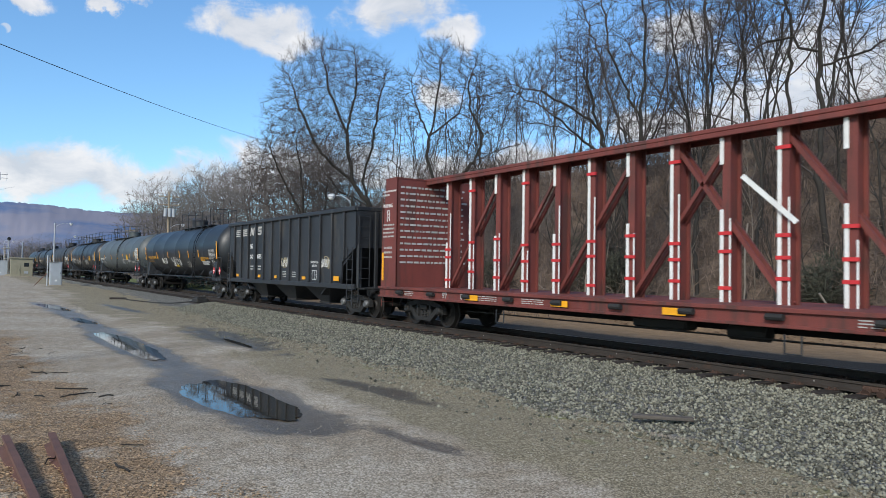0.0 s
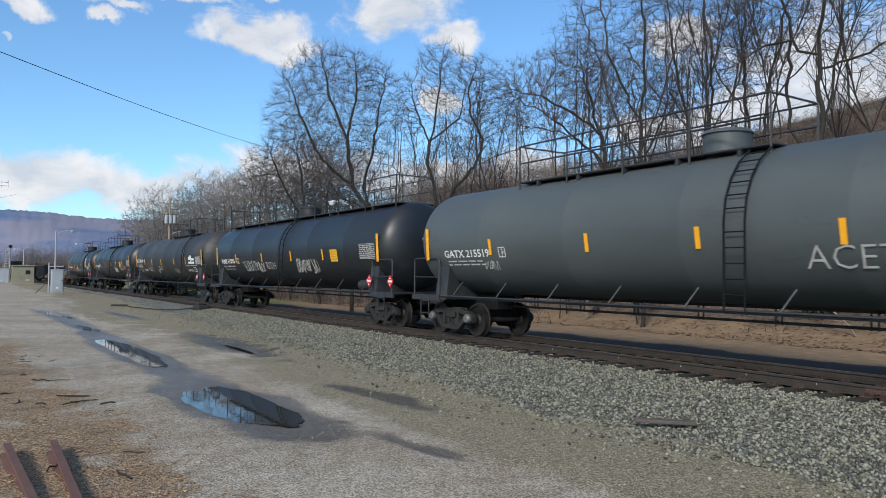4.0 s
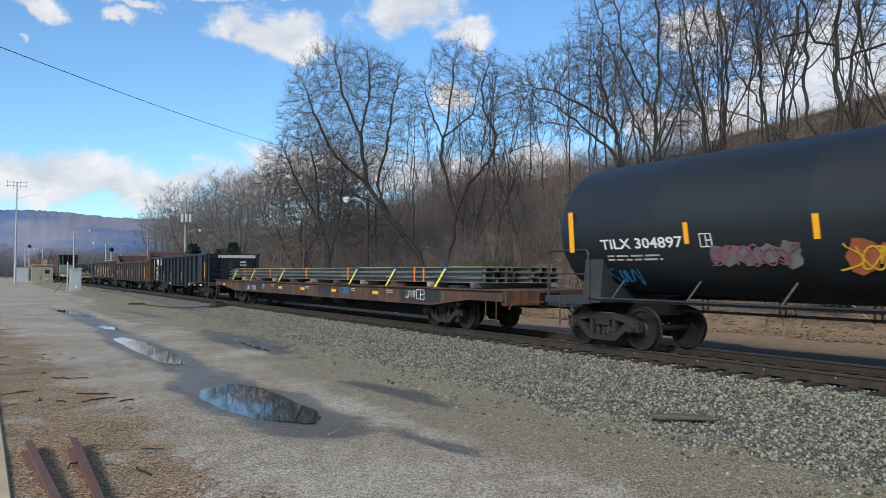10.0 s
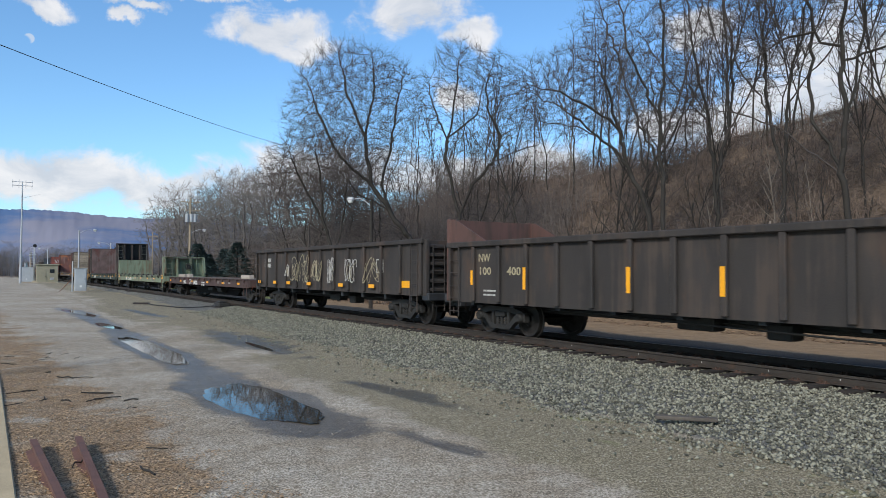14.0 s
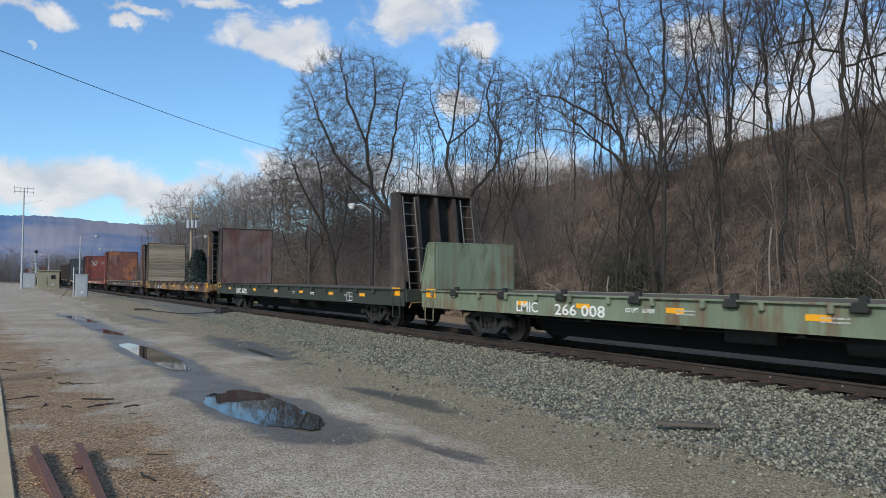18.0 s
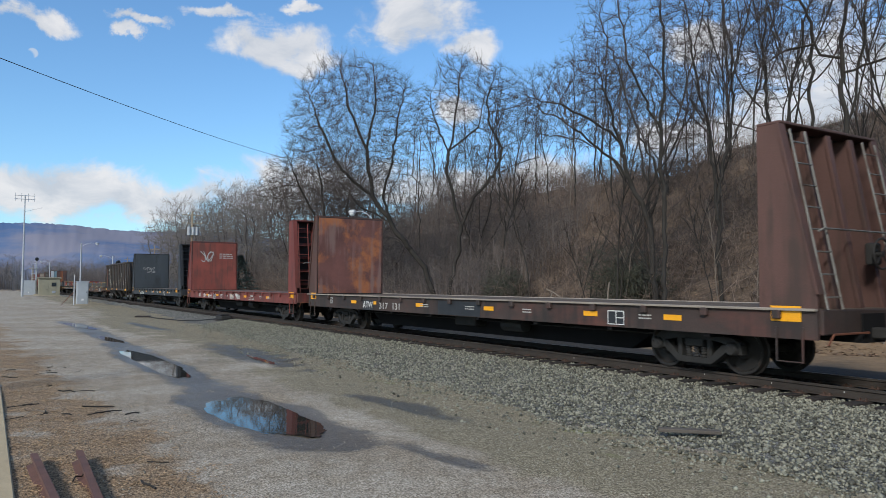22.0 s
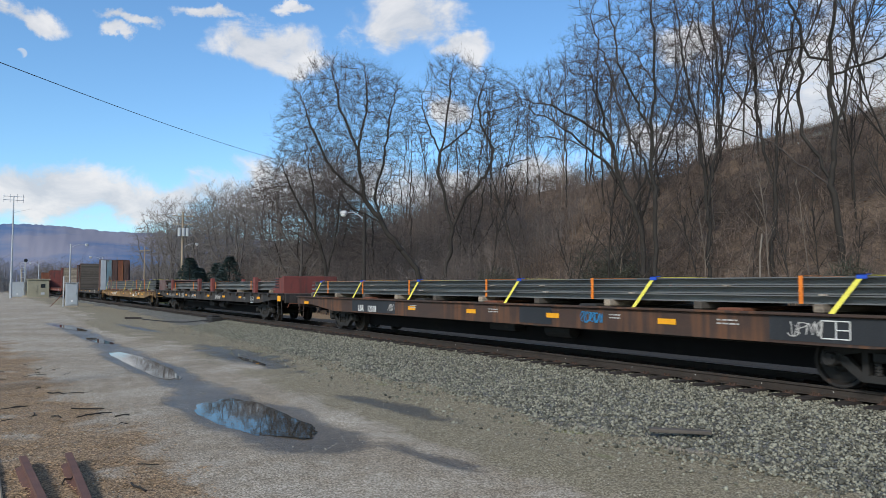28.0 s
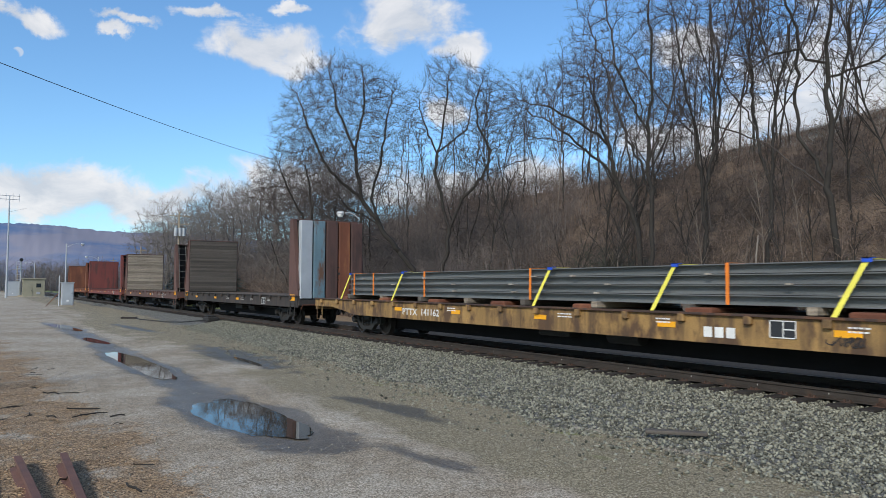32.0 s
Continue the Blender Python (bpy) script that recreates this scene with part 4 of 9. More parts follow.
def crown_tree(seed, trunks, lobes, count, step=0.42, twigs=2, twig_len=0.6, girth=0.3, least=0.0105, sight=2.6, spray=0.28, taper=0.435):
    """A tree whose limbs grow out to fill rounded lobes of the crown: (centre, half sizes)."""
    rng = np.random.RandomState(seed)
    vol = np.array([a[3] * a[4] * a[5] for a in lobes], float)
    pick = rng.choice(len(lobes), count, p=vol / vol.sum())
    d = rng.normal(size=(count, 3))
    d /= np.linalg.norm(d, axis=1)[:, None]
    d *= (rng.uniform(0.03, 1, count) ** 0.4)[:, None]
    lob = np.array(lobes, float)[pick]
    goals = lob[:, :3] + d * lob[:, 3:6]
    pos, par = [], []
    for line in trunks:
        prev = -1
        if pos:
            away = np.linalg.norm(np.array(pos) - np.array(line[0], float), axis=1)
            prev = int(away.argmin()) if away.min() < 0.6 else -1
        for k in range(len(line) - 1):
            p, q = np.array(line[k], float), np.array(line[k + 1], float)
            m = max(1, int(np.linalg.norm(q - p) / step))
            for i in range(m + (k == len(line) - 2)):
                f = i / m
                sway = 0.07 * np.sin(np.array((1.9, 2.3, 1.1)) * (len(pos) * step) + 3 * k)
                pos.append(p + (q - p) * f + (sway + rng.normal(0, 0.04, 3)) * (i > 0) * min(1.0, 2 * min(f, 1 - f) + 0.2))
                par.append(prev)
                prev = len(pos) - 1
    nodes = np.array(pos)
    born = [0] * len(nodes)
    near = np.full(count, 1e9)
    who = np.zeros(count, int)
    start = 0
    live = np.ones(count, bool)
    for turn in range(90):
        fresh = nodes[start:]
        if len(fresh):
            dist = np.linalg.norm(goals[:, None, :] - fresh[None], axis=2)
            k = dist.argmin(1)
            dm = dist[np.arange(count), k]
            better = dm < near
            near[better], who[better] = dm[better], k[better] + start
        start = len(nodes)
        live &= near > step
        for reach in (sight, 4.0, 7.0):
            act = live & (near < reach)
            if act.any():
                break
        if not act.any():
            break
        ids = np.flatnonzero(act)
        v = goals[ids] - nodes[who[ids]]
        ln = np.linalg.norm(v, axis=1)
        v /= ln[:, None] + 1e-9
        pull = np.zeros((len(nodes), 3))
        np.add.at(pull, who[ids], v / (0.4 + ln[:, None]))
        idx = np.unique(who[ids])
        full = np.array([born[i] >= 3 for i in idx])
        for i in idx[full]:
            live[(who == i) & live] = False
        idx = idx[~full]
        if len(idx) == 0:
            continue
        g = pull[idx]
        g /= np.linalg.norm(g, axis=1)[:, None] + 1e-6
        up = np.array([par[i] for i in idx])
        old = nodes[idx] - nodes[np.maximum(up, 0)]
        old /= np.linalg.norm(old, axis=1)[:, None] + 1e-6
        g = g + 0.5 * old + rng.normal(0, 0.11, g.shape)
        g /= np.linalg.norm(g, axis=1)[:, None] + 1e-6
        nodes = np.concatenate([nodes, nodes[idx] + g * step])
        for i in idx:
            par.append(int(i))
            born[i] += 1
            born.append(0)
    n = len(nodes)
    par = np.array(par)
    load = np.zeros(n)
    kids = np.bincount(par[par >= 0], minlength=n)
    for i in range(n - 1, -1, -1):
        if kids[i] == 0:
            load[i] = 1.0
        if par[i] >= 0:
            load[par[i]] += load[i]
    rad = np.clip(least * load ** taper, least, girth)
    has = np.flatnonzero(par >= 0)
    limbs = []
    for lo, hi in ((0.045, 9.0), (0.0, 0.045)):
        some = has[(rad[has] > lo) & (rad[has] <= hi)]
        limbs.append((nodes[par[some]], nodes[some], np.minimum(rad[par[some]], rad[some] * 1.4), rad[some]))
    # twigs stand outwards and upwards from the thin branches and fork once
    thin = has[rad[has] < 0.021]
    many = np.repeat(thin, twigs + np.where(kids[thin] == 0, 2, 0))
    back = nodes[many] - nodes[par[many]]
    back /= np.linalg.norm(back, axis=1)[:, None] + 1e-6
    heart = np.average(lob[:, :3], axis=0)
    heart[2] -= 0.35 * np.ptp(lob[:, 2] + lob[:, 5])
    out = nodes[many] - heart
    out /= np.linalg.norm(out, axis=1)[:, None] + 1e-6
    w = back * 0.75 + out * 0.55 + rng.normal(0, spray, back.shape) + np.array((0, 0, 0.12))
    w /= np.linalg.norm(w, axis=1)[:, None] + 1e-6
    a = nodes[many] - back * (rng.uniform(0, step, len(many)))[:, None]
    ln = twig_len * rng.uniform(0.5, 1.3, len(many))
    b = a + w * ln[:, None]
    f = rng.uniform(0.3, 0.75, len(many))
    a2 = a + (b - a) * f[:, None]
    w2 = w + rng.normal(0, 0.45, w.shape)
    w2 /= np.linalg.norm(w2, axis=1)[:, None] + 1e-6
    b2 = a2 + w2 * (ln * rng.uniform(0.3, 0.6, len(many)))[:, None]
    fine = (np.concatenate([a, a2]), np.concatenate([b, b2]), np.concatenate([np.full(len(a), least * 0.66), np.full(len(a), least * 0.5)]))
    return limbs[0], limbs[1], fine


def spikes(p0, p1, r0):
    """Thin three-sided twigs that run out to a point."""
    d = p1 - p0
    d /= np.linalg.norm(d, axis=1)[:, None] + 1e-9
    u = np.cross(d, np.where(np.abs(d[:, 2:3]) < 0.9, np.array([[0, 0, 1.0]]), np.array([[1.0, 0, 0]])))
    u /= np.linalg.norm(u, axis=1)[:, None]
    w = np.cross(d, u)
    t = np.arange(3) * 2 * math.pi / 3
    ring = p0[:, None, :] + (u[:, None, :] * np.cos(t)[None, :, None] + w[:, None, :] * np.sin(t)[None, :, None]) * r0[:, None, None]
    v = np.concatenate([ring, p1[:, None, :]], 1).reshape(-1, 3)
    f = (np.array([(0, 1, 3), (1, 2, 3), (2, 0, 3)])[None] + 4 * np.arange(len(p0))[:, None, None]).reshape(-1, 3)
    return v, f


def crown_meshes(*a, bark="bark", fine="twig", **kw):
    stout, slight, twiggy = crown_tree(*a, **kw)
    v, f = tubes(*stout, 7)
    trunk = numpy_mesh("trunk", v, f, M[bark])
    trunk.polygons.foreach_set("use_smooth", np.ones(len(trunk.polygons), bool))
    v1, f1 = tubes(*slight, 3)
    v2, f2 = spikes(*twiggy)
    f1 = np.concatenate([f1[:, (0, 1, 2)], f1[:, (0, 2, 3)]])
    crown = numpy_mesh("crown", np.concatenate([v1, v2]), np.concatenate([f1, f2 + len(v1)]), M[fine])
    return trunk, crown


# crowns in the tree's own space: x across the view from the lot, y up the bank
DOME = crown_meshes(3, [[(0, 0, -0.5), (-1.1, 0, 3.2), (-3.0, -0.3, 5.5), (-4.5, -0.4, 7.8), (-4.9, -0.2, 10.9), (-6.1, 0, 13.5), (-6.7, 0.2, 16)],
                        [(-3.0, -0.3, 5.5), (-3.9, 0.4, 7.8), (-3.3, 0.8, 10.2), (-3.0, 1.0, 13.2), (-2.6, 1.2, 15.2)],
                        [(-4.5, -0.4, 7.8), (-6.4, -1.0, 9.4), (-7.5, -1.2, 11.6), (-8.5, -1.2, 14.0)],
                        [(-4.9, -0.2, 10.9), (-4.3, -0.6, 14.0), (-4.5, -0.8, 16.2)],
                        [(-2.2, 0, 4.6), (-4.0, -0.8, 5.4), (-6.2, -1.2, 6.2), (-7.8, -1.4, 7.8)], [(-3.4, -0.3, 6.1), (-5.4, 0.5, 7.2), (-6.8, 0.8, 8.9)], [(-2.2, 0, 4.6), (-1.6, 0.3, 6.4), (-1.3, 0.5, 8.6), (-2.0, 0.5, 9.3), (-1.8, 0.6, 11)]],
                    [(-6.0, 0, 13.5, 3.8, 3.3, 3.7), (-3.6, 0.4, 13.2, 2.3, 2.6, 3.4), (-8.3, -0.5, 12.2, 2.0, 2.2, 2.3), (-5.2, 0, 9.6, 3.2, 2.8, 2.2), (-6.8, -0.8, 7.6, 1.8, 1.6, 1.0)], 6600, girth=0.27, twigs=3, twig_len=0.8, step=0.36, least=0.0088)
CROOKED = crown_meshes(5, [[(0, 0, -0.5), (0.2, 0, 2.4), (0.65, 0, 4.0), (0.85, 0, 5.6), (0.4, 0.1, 7.5), (-0.1, 0.2, 9.7), (0.3, 0.2, 11.6), (0.65, 0.2, 14.3), (0.85, 0.2, 16.4)],
                           [(0.85, 0, 5.8), (1.6, -0.4, 7.7), (2.7, -0.8, 9.0), (3.9, -1.0, 9.6), (5.8, -1.2, 10.2)],
                           [(2.9, -0.8, 9.0), (3.5, -0.5, 10.9), (2.7, -0.4, 12.4), (2.5, -0.3, 13.9), (3.1, -0.3, 16.2)],
                           [(0.2, 0.2, 11.0), (2.0, 0.6, 12.5), (2.4, 0.8, 14.4)], [(0.1, 0.2, 10.6), (-0.9, 0.4, 13.0), (-1.2, 0.4, 14.6)]],
                       [(1.0, 0.2, 15.0, 2.3, 2.2, 2.4), (3.1, -0.3, 13.4, 1.9, 2.0, 3.2), (-0.8, 0.3, 13.2, 1.5, 1.7, 2.2), (4.6, -1.0, 12.0, 1.7, 1.8, 2.5), (2.4, 0.4, 11.4, 2.0, 2.0, 1.8)], 4200, girth=0.26, twigs=3, twig_len=0.75, step=0.36, least=0.0086)
LEANING = crown_meshes(8, [[(0, 0, -0.5), (-0.6, 0, 4.0), (-1.3, 0.1, 6.1), (-1.5, 0.2, 9.6), (-1.9, 0.2, 11.6)], [(-1.0, 0, 4.9), (-2.4, -0.6, 5.9), (-3.6, -0.8, 6.6), (-4.9, -1.0, 7.4)],
                           [(-1.3, 0.1, 6.1), (-2.4, 0.4, 8.0), (-3.2, 0.5, 9.6), (-4.0, 0.6, 11.6)], [(-0.4, 0, 3.0), (0.2, 0.3, 6.2), (0.6, 0.4, 9.2)]],
                       [(-2.0, 0.2, 10.4, 3.1, 2.9, 3.3), (-4.1, 0, 9.4, 1.9, 2.0, 2.6), (0.6, 0.3, 9.0, 2.0, 2.0, 2.7)], 3400, girth=0.24, twigs=3, twig_len=0.8, step=0.38, least=0.0092)
ARCHING = crown_meshes(18, [[(0, 0, -0.5), (-0.3, 0, 4.3), (-1.2, 0, 6.6), (-2.6, -0.2, 8.1), (-4.2, -0.4, 8.7), (-5.3, -0.5, 8.9)], [(-1.2, 0, 6.6), (-1.6, 0.3, 8.4), (-2.1, 0.4, 10.3), (-2.6, 0.4, 12.1)],
                            [(-1.6, 0.3, 8.4), (-2.9, 0.2, 9.5), (-4.4, 0.1, 10.4), (-5.9, 0, 10.8)], [(-1.2, 0, 6.6), (-0.8, 0.5, 9.0), (-1.6, 0.7, 10.8)], [(-2.6, -0.2, 8.1), (-4.2, -0.8, 9.4), (-5.6, -1.0, 10.2)], [(-0.8, 0, 5.4), (0.9, -0.3, 8.3), (1.9, -0.4, 10.4)]],
                       [(-3.4, 0, 10.2, 2.9, 2.5, 2.3), (-5.4, -0.2, 10.8, 1.3, 1.5, 1.3), (-2.6, 0.3, 11.8, 1.7, 1.7, 1.4), (1.2, -0.3, 9.6, 1.4, 1.5, 1.8)], 4200, girth=0.20, twigs=3, twig_len=0.55, step=0.30, least=0.0072)
PLUME = crown_meshes(19, [[(0, 0, -0.5), (0.05, 0, 4), (-0.05, 0, 8), (0.1, 0, 12), (0.0, 0, 16)], [(0, 0, 6), (-1.2, 0.3, 9.4), (-2.6, 0.5, 14)], [(0, 0, 7.5), (1.0, -0.3, 10.5), (1.8, -0.4, 14)], [(0, 0, 8.6), (-1.4, -0.6, 11.5), (-1.8, -0.8, 15)], [(0, 0, 4.8), (1.3, 0.2, 6.3), (1.9, 0.3, 8.2)]],
                     [(-0.6, 0, 13.6, 2.9, 2.4, 3.6), (0.3, 0, 8.8, 1.7, 1.6, 2.6)], 1700, girth=0.11, twigs=3, twig_len=0.6, step=0.36, least=0.0072, spray=0.22)
FORKED = [crown_meshes(s, [[(0, 0, -0.5), (-0.2 * k, 0, 5.0), (-0.4 * k, 0, 8.0), (-1.0 * k, 0.2, 10.8), (-1.4 * k, 0.3, 14.0)], [(-0.2 * k, 0, 4.4), (0.5 * k, 0.3, 8.0), (0.6 * k, 0.4, 11.0), (0.2 * k, 0.4, 14.4)], [(-0.4 * k, 0, 7.6), (-2.0 * k, -0.4, 9.6), (-3.4 * k, -0.6, 12)], [(0.3 * k, 0.2, 7.0), (1.7 * k, -0.2, 9.6), (2.2 * k, -0.2, 12.4)]],
                       [(-0.4 * k, 0, 12.6, 2.7, 2.3, 3.2), (-2.8 * k, -0.4, 11, 1.3, 1.4, 1.6), (1.7 * k, 0, 10.4, 1.4, 1.4, 2.0)], 1700, girth=0.11, twigs=3, twig_len=0.55, step=0.36, least=0.0072, spray=0.26) for s, k in ((41, 1), (42, -1))]
ROUND = [crown_meshes(s, [[(0, 0, -0.5), (0.1, 0, 1.6), (0.2, 0.1, 3.4), (0.1, 0.1, 8)], [(0.1, 0, 1.6), (-1.4, 0.7, 4.6), (-2.2, 1.0, 7.5)], [(0.2, 0.1, 3.4), (1.3, -0.9, 6.0), (1.9, -1.2, 9)], [(0.1, 0, 1.8), (1.4, 1.4, 4.4), (2.4, 2.0, 7)]],
                      [(0, 0, 8.4, 4.2, 4.2, 4.2), (0.4, -0.3, 5.4, 3.6, 3.6, 2.4)], 1500, girth=0.2, twigs=3, twig_len=0.6, least=0.009) for s in (12, 13)]
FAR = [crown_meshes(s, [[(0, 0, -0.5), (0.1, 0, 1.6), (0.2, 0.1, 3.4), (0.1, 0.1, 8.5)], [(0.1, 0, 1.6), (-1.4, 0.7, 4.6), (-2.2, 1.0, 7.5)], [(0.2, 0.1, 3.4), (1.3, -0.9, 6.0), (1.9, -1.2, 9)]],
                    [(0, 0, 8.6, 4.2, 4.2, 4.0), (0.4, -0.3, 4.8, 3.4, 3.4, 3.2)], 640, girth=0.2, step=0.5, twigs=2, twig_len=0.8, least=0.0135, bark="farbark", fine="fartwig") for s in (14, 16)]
OAK = crown_meshes(15, [[(0, 0, -0.5), (-0.2, 0, 2.0), (-0.45, 0, 3.6), (-0.2, 0, 5.9), (-0.3, 0, 8.9), (-0.1, 0, 11.3), (0, 0, 14)], [(-0.45, 0, 3.6), (-1.9, -0.3, 4.9), (-3.0, -0.5, 5.8), (-4.6, -0.7, 6.5), (-5.8, -0.8, 6.9)],
                        [(-0.3, 0, 8.9), (-1.1, -0.2, 9.1), (-1.3, -0.2, 9.6), (-2.3, -0.3, 9.5), (-3.5, -0.4, 8.8)], [(-0.25, 0, 8.3), (1.2, -0.2, 8.6), (2.6, -0.3, 9.3)], [(-0.2, 0, 5.9), (0.5, 0.4, 9.5), (0.8, 0.5, 12.4)],
                        [(-0.4, 0, 3.8), (-1.5, 0.4, 6.0), (-1.6, 0.5, 7.8), (-1.4, 0.5, 9.9), (-2.0, 0.5, 13)], [(-0.45, 0, 3.5), (0.5, -0.4, 4.0), (1.3, -0.6, 3.9)]],
                   [(-3.2, -0.2, 9.6, 2.6, 2.4, 2.5), (-0.5, 0, 13, 3.5, 3.0, 3.5), (2.2, 0, 10, 2.0, 2.0, 3.0), (-5.0, -0.7, 7.3, 1.5, 1.4, 1.0)], 4400, girth=0.36, twigs=3, twig_len=0.6, step=0.36, least=0.0072)
TALL = [crown_meshes(s, [[(0, 0, -0.5), (0.1, 0.1, 3), (0.2 * k, 0, 7), (0.3 * k, 0.2, 12), (0.2 * k, 0.1, 14)]] + ([[(0.1, 0.1, 3), (0.9, -0.5, 6.5), (1.3, -0.7, 11)]] if k > 0 else []),
                     [(0.3 * k, 0.1, 11.4, 2.1, 2.1, 4.6), (0.6 * k, 0, 7.6, 1.7, 1.7, 2.8)], 520, girth=0.085, twigs=2, least=0.008, spray=0.26) for s, k in ((21, 1), (22, -1), (23, 0.6))]
SLIM = [tree_meshes(s, bark=("palebark", "bark", "bark", "bark")[s % 4], tall=13, girth=0.075, first=0.35, limbs=11, spread_deg=(18, 42), fan=(3, 2, 1), reach=0.30) for s in (31, 32, 33, 34)]


def plant_tree(name, meshes, x, y, scale, turn, label, group):
    z = float(height(np.array([x]), np.array([y]))[0])
    ob = thing(name, label, "tree", (0, 0, 0), group)
    ob.matrix_basis = Matrix.Translation((x, y, z)) @ Matrix.Rotation(radians(turn), 4, "Z") @ Matrix.Scale(scale, 4)
    t = part("trunk", meshes[0], None, ob)
    part("crown", meshes[1], None, ob, "fine bare twigs")
    return ob


rng = random.Random(77)
# the large trees along the foot of the bank
for meshes, x, y, sc, turn in ((DOME, -40.2, 25.0, 1.0, 58), (CROOKED, -39.8, 25.2, 1.0, 58), (LEANING, -50.5, 22.5, 1.0, 66), (ARCHING, -23.1, 26.0, 1.0, 42), (PLUME, -21.0, 24.0, 1.0, 42),
                               (FORKED[0], -20.9, 27.6, 1.0, 37), (FORKED[1], -18.9, 29.0, 1.0, 35), (OAK, -16.3, 30.0, 1.0, 28), (ROUND[0], -45.5, 31.5, 0.8, 40), (ROUND[1], -54.0, 27.5, 0.82, 10),
                               (ROUND[1], -31.5, 35.0, 0.9, 190), (ROUND[0], -34.5, 40, 0.85, 200),
                               (ROUND[1], -62.0, 24.2, 0.9, 90), (ROUND[0], -66.0, 29, 0.95, 130)):
    plant_tree("bare_tree", meshes, x, y, sc, turn, "large bare spreading tree with dark limbs on the bank", "bare trees on the bank")
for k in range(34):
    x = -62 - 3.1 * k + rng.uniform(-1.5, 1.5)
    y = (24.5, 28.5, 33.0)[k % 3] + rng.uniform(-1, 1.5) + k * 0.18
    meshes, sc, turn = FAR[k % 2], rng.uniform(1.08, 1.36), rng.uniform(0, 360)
    plant_tree("bare_tree", meshes, x, y, sc, turn, "bare tree in the wood down the line, greyed by painted haze", "bare trees down the line")
for x, y, sc in ((-38, 38, 1.0), (-10, 37, 0.95), (-44, 40, 0.95), (-50, 37, 1.0), (-31, 42, 1.0),
                 (-57, 33, 0.92), (-66, 33, 0.9), (-76, 35, 0.9), (-6, 33, 1.1), (-20, 46, 1.0), (-54, 44, 0.88), (-47, 45, 0.95), (-37, 45, 0.95), (-60, 40, 0.9), (-15, 45, 1.0), (-70, 40, 0.95), (-90, 40, 0.95)):
    plant_tree("bare_tree", rng.choice(TALL), x, y, sc * rng.uniform(0.85, 1.05), rng.uniform(0, 360), "tall upright bare tree in the wood", "bare trees on the bank")
for k in range(92):
    x = -4 - (90 if k % 3 else 30) * rng.random() ** 1.1
    y = (rng.uniform(38, 52) if k % 2 else rng.uniform(25.5, 44)) + max(0, (-70 - x) * 0.06)
    plant_tree("sapling", rng.choice(SLIM), x, y, rng.uniform(0.75, 1.2) if k % 2 else rng.uniform(0.35, 0.9), rng.uniform(0, 360), "thin bare sapling on the leafy slope", "saplings on the slope")
thicket = random.Random(78)
for k in range(34):
    plant_tree("sapling", SLIM[k % 4], -5 - 25 * thicket.random(), thicket.uniform(24.5, 37), thicket.uniform(0.28, 0.62), thicket.uniform(0, 360), "thin bare sapling on the leafy slope", "saplings on the slope")


def brush():
    """Arching canes and twigs, thick over the whole bank."""
    r = np.random.RandomState(5)
    n = 36000
    x = -3 - 112 * r.uniform(0, 1, n) ** 1.1
    y = 22.6 + 29 * r.uniform(0, 1, n) ** 1.0 + np.clip(-60 - x, 0, 60) * 0.08
    thick = waves(x, y, 41, 6.0)
    keep = r.uniform(-0.9, 0.5, n) < thick - 1.2 * smoothstep(29.0, 25.0, y) * smoothstep(-40, -33, x)
    x, y = x[keep], y[keep]
    n = len(x)
    z = height(x, y) - 0.05
    hh = r.uniform(0.5, 2.1, n) * (1 + 0.5 * smoothstep(40, 47, y)) * (1 + 0.35 * waves(x, y, 42, 9.0)) * np.where(x > -56, 1.0, 1.9)
    p = np.stack([x, y, z], -1)
    lean = r.normal(0, 0.38, (n, 2)) * hh[:, None]
    m = p + np.concatenate([lean * 0.35, (hh * 0.6)[:, None]], 1)
    q = p + np.concatenate([lean, hh[:, None] * r.uniform(0.75, 1.05, (n, 1))], 1)
    rad = r.uniform(0.011, 0.023, n)
    runs = [(p, m + (m - p) * 0.3, rad * 1.2), (p + (m - p) * 0.9, q, rad)]
    for _ in range(3):
        f = r.uniform(0.2, 0.9, (n, 1))
        a = p + (q - p) * f
        out = r.normal(0, 0.35, (n, 3)) * hh[:, None]
        out[:, 2] = np.abs(out[:, 2]) * 0.8 + 0.05
        runs.append((a, a + out, rad * 0.75))
    p0, p1 = np.concatenate([a[0] for a in runs]), np.concatenate([a[1] for a in runs])
    r0 = np.concatenate([a[2] for a in runs])
    v, f = spikes(p0, p1, r0)
    tagged(new("brush", numpy_mesh("brush", v, f, M["brush"])), "tangled bare brown brush on the slope", "brush", kind="stuff")


brush()


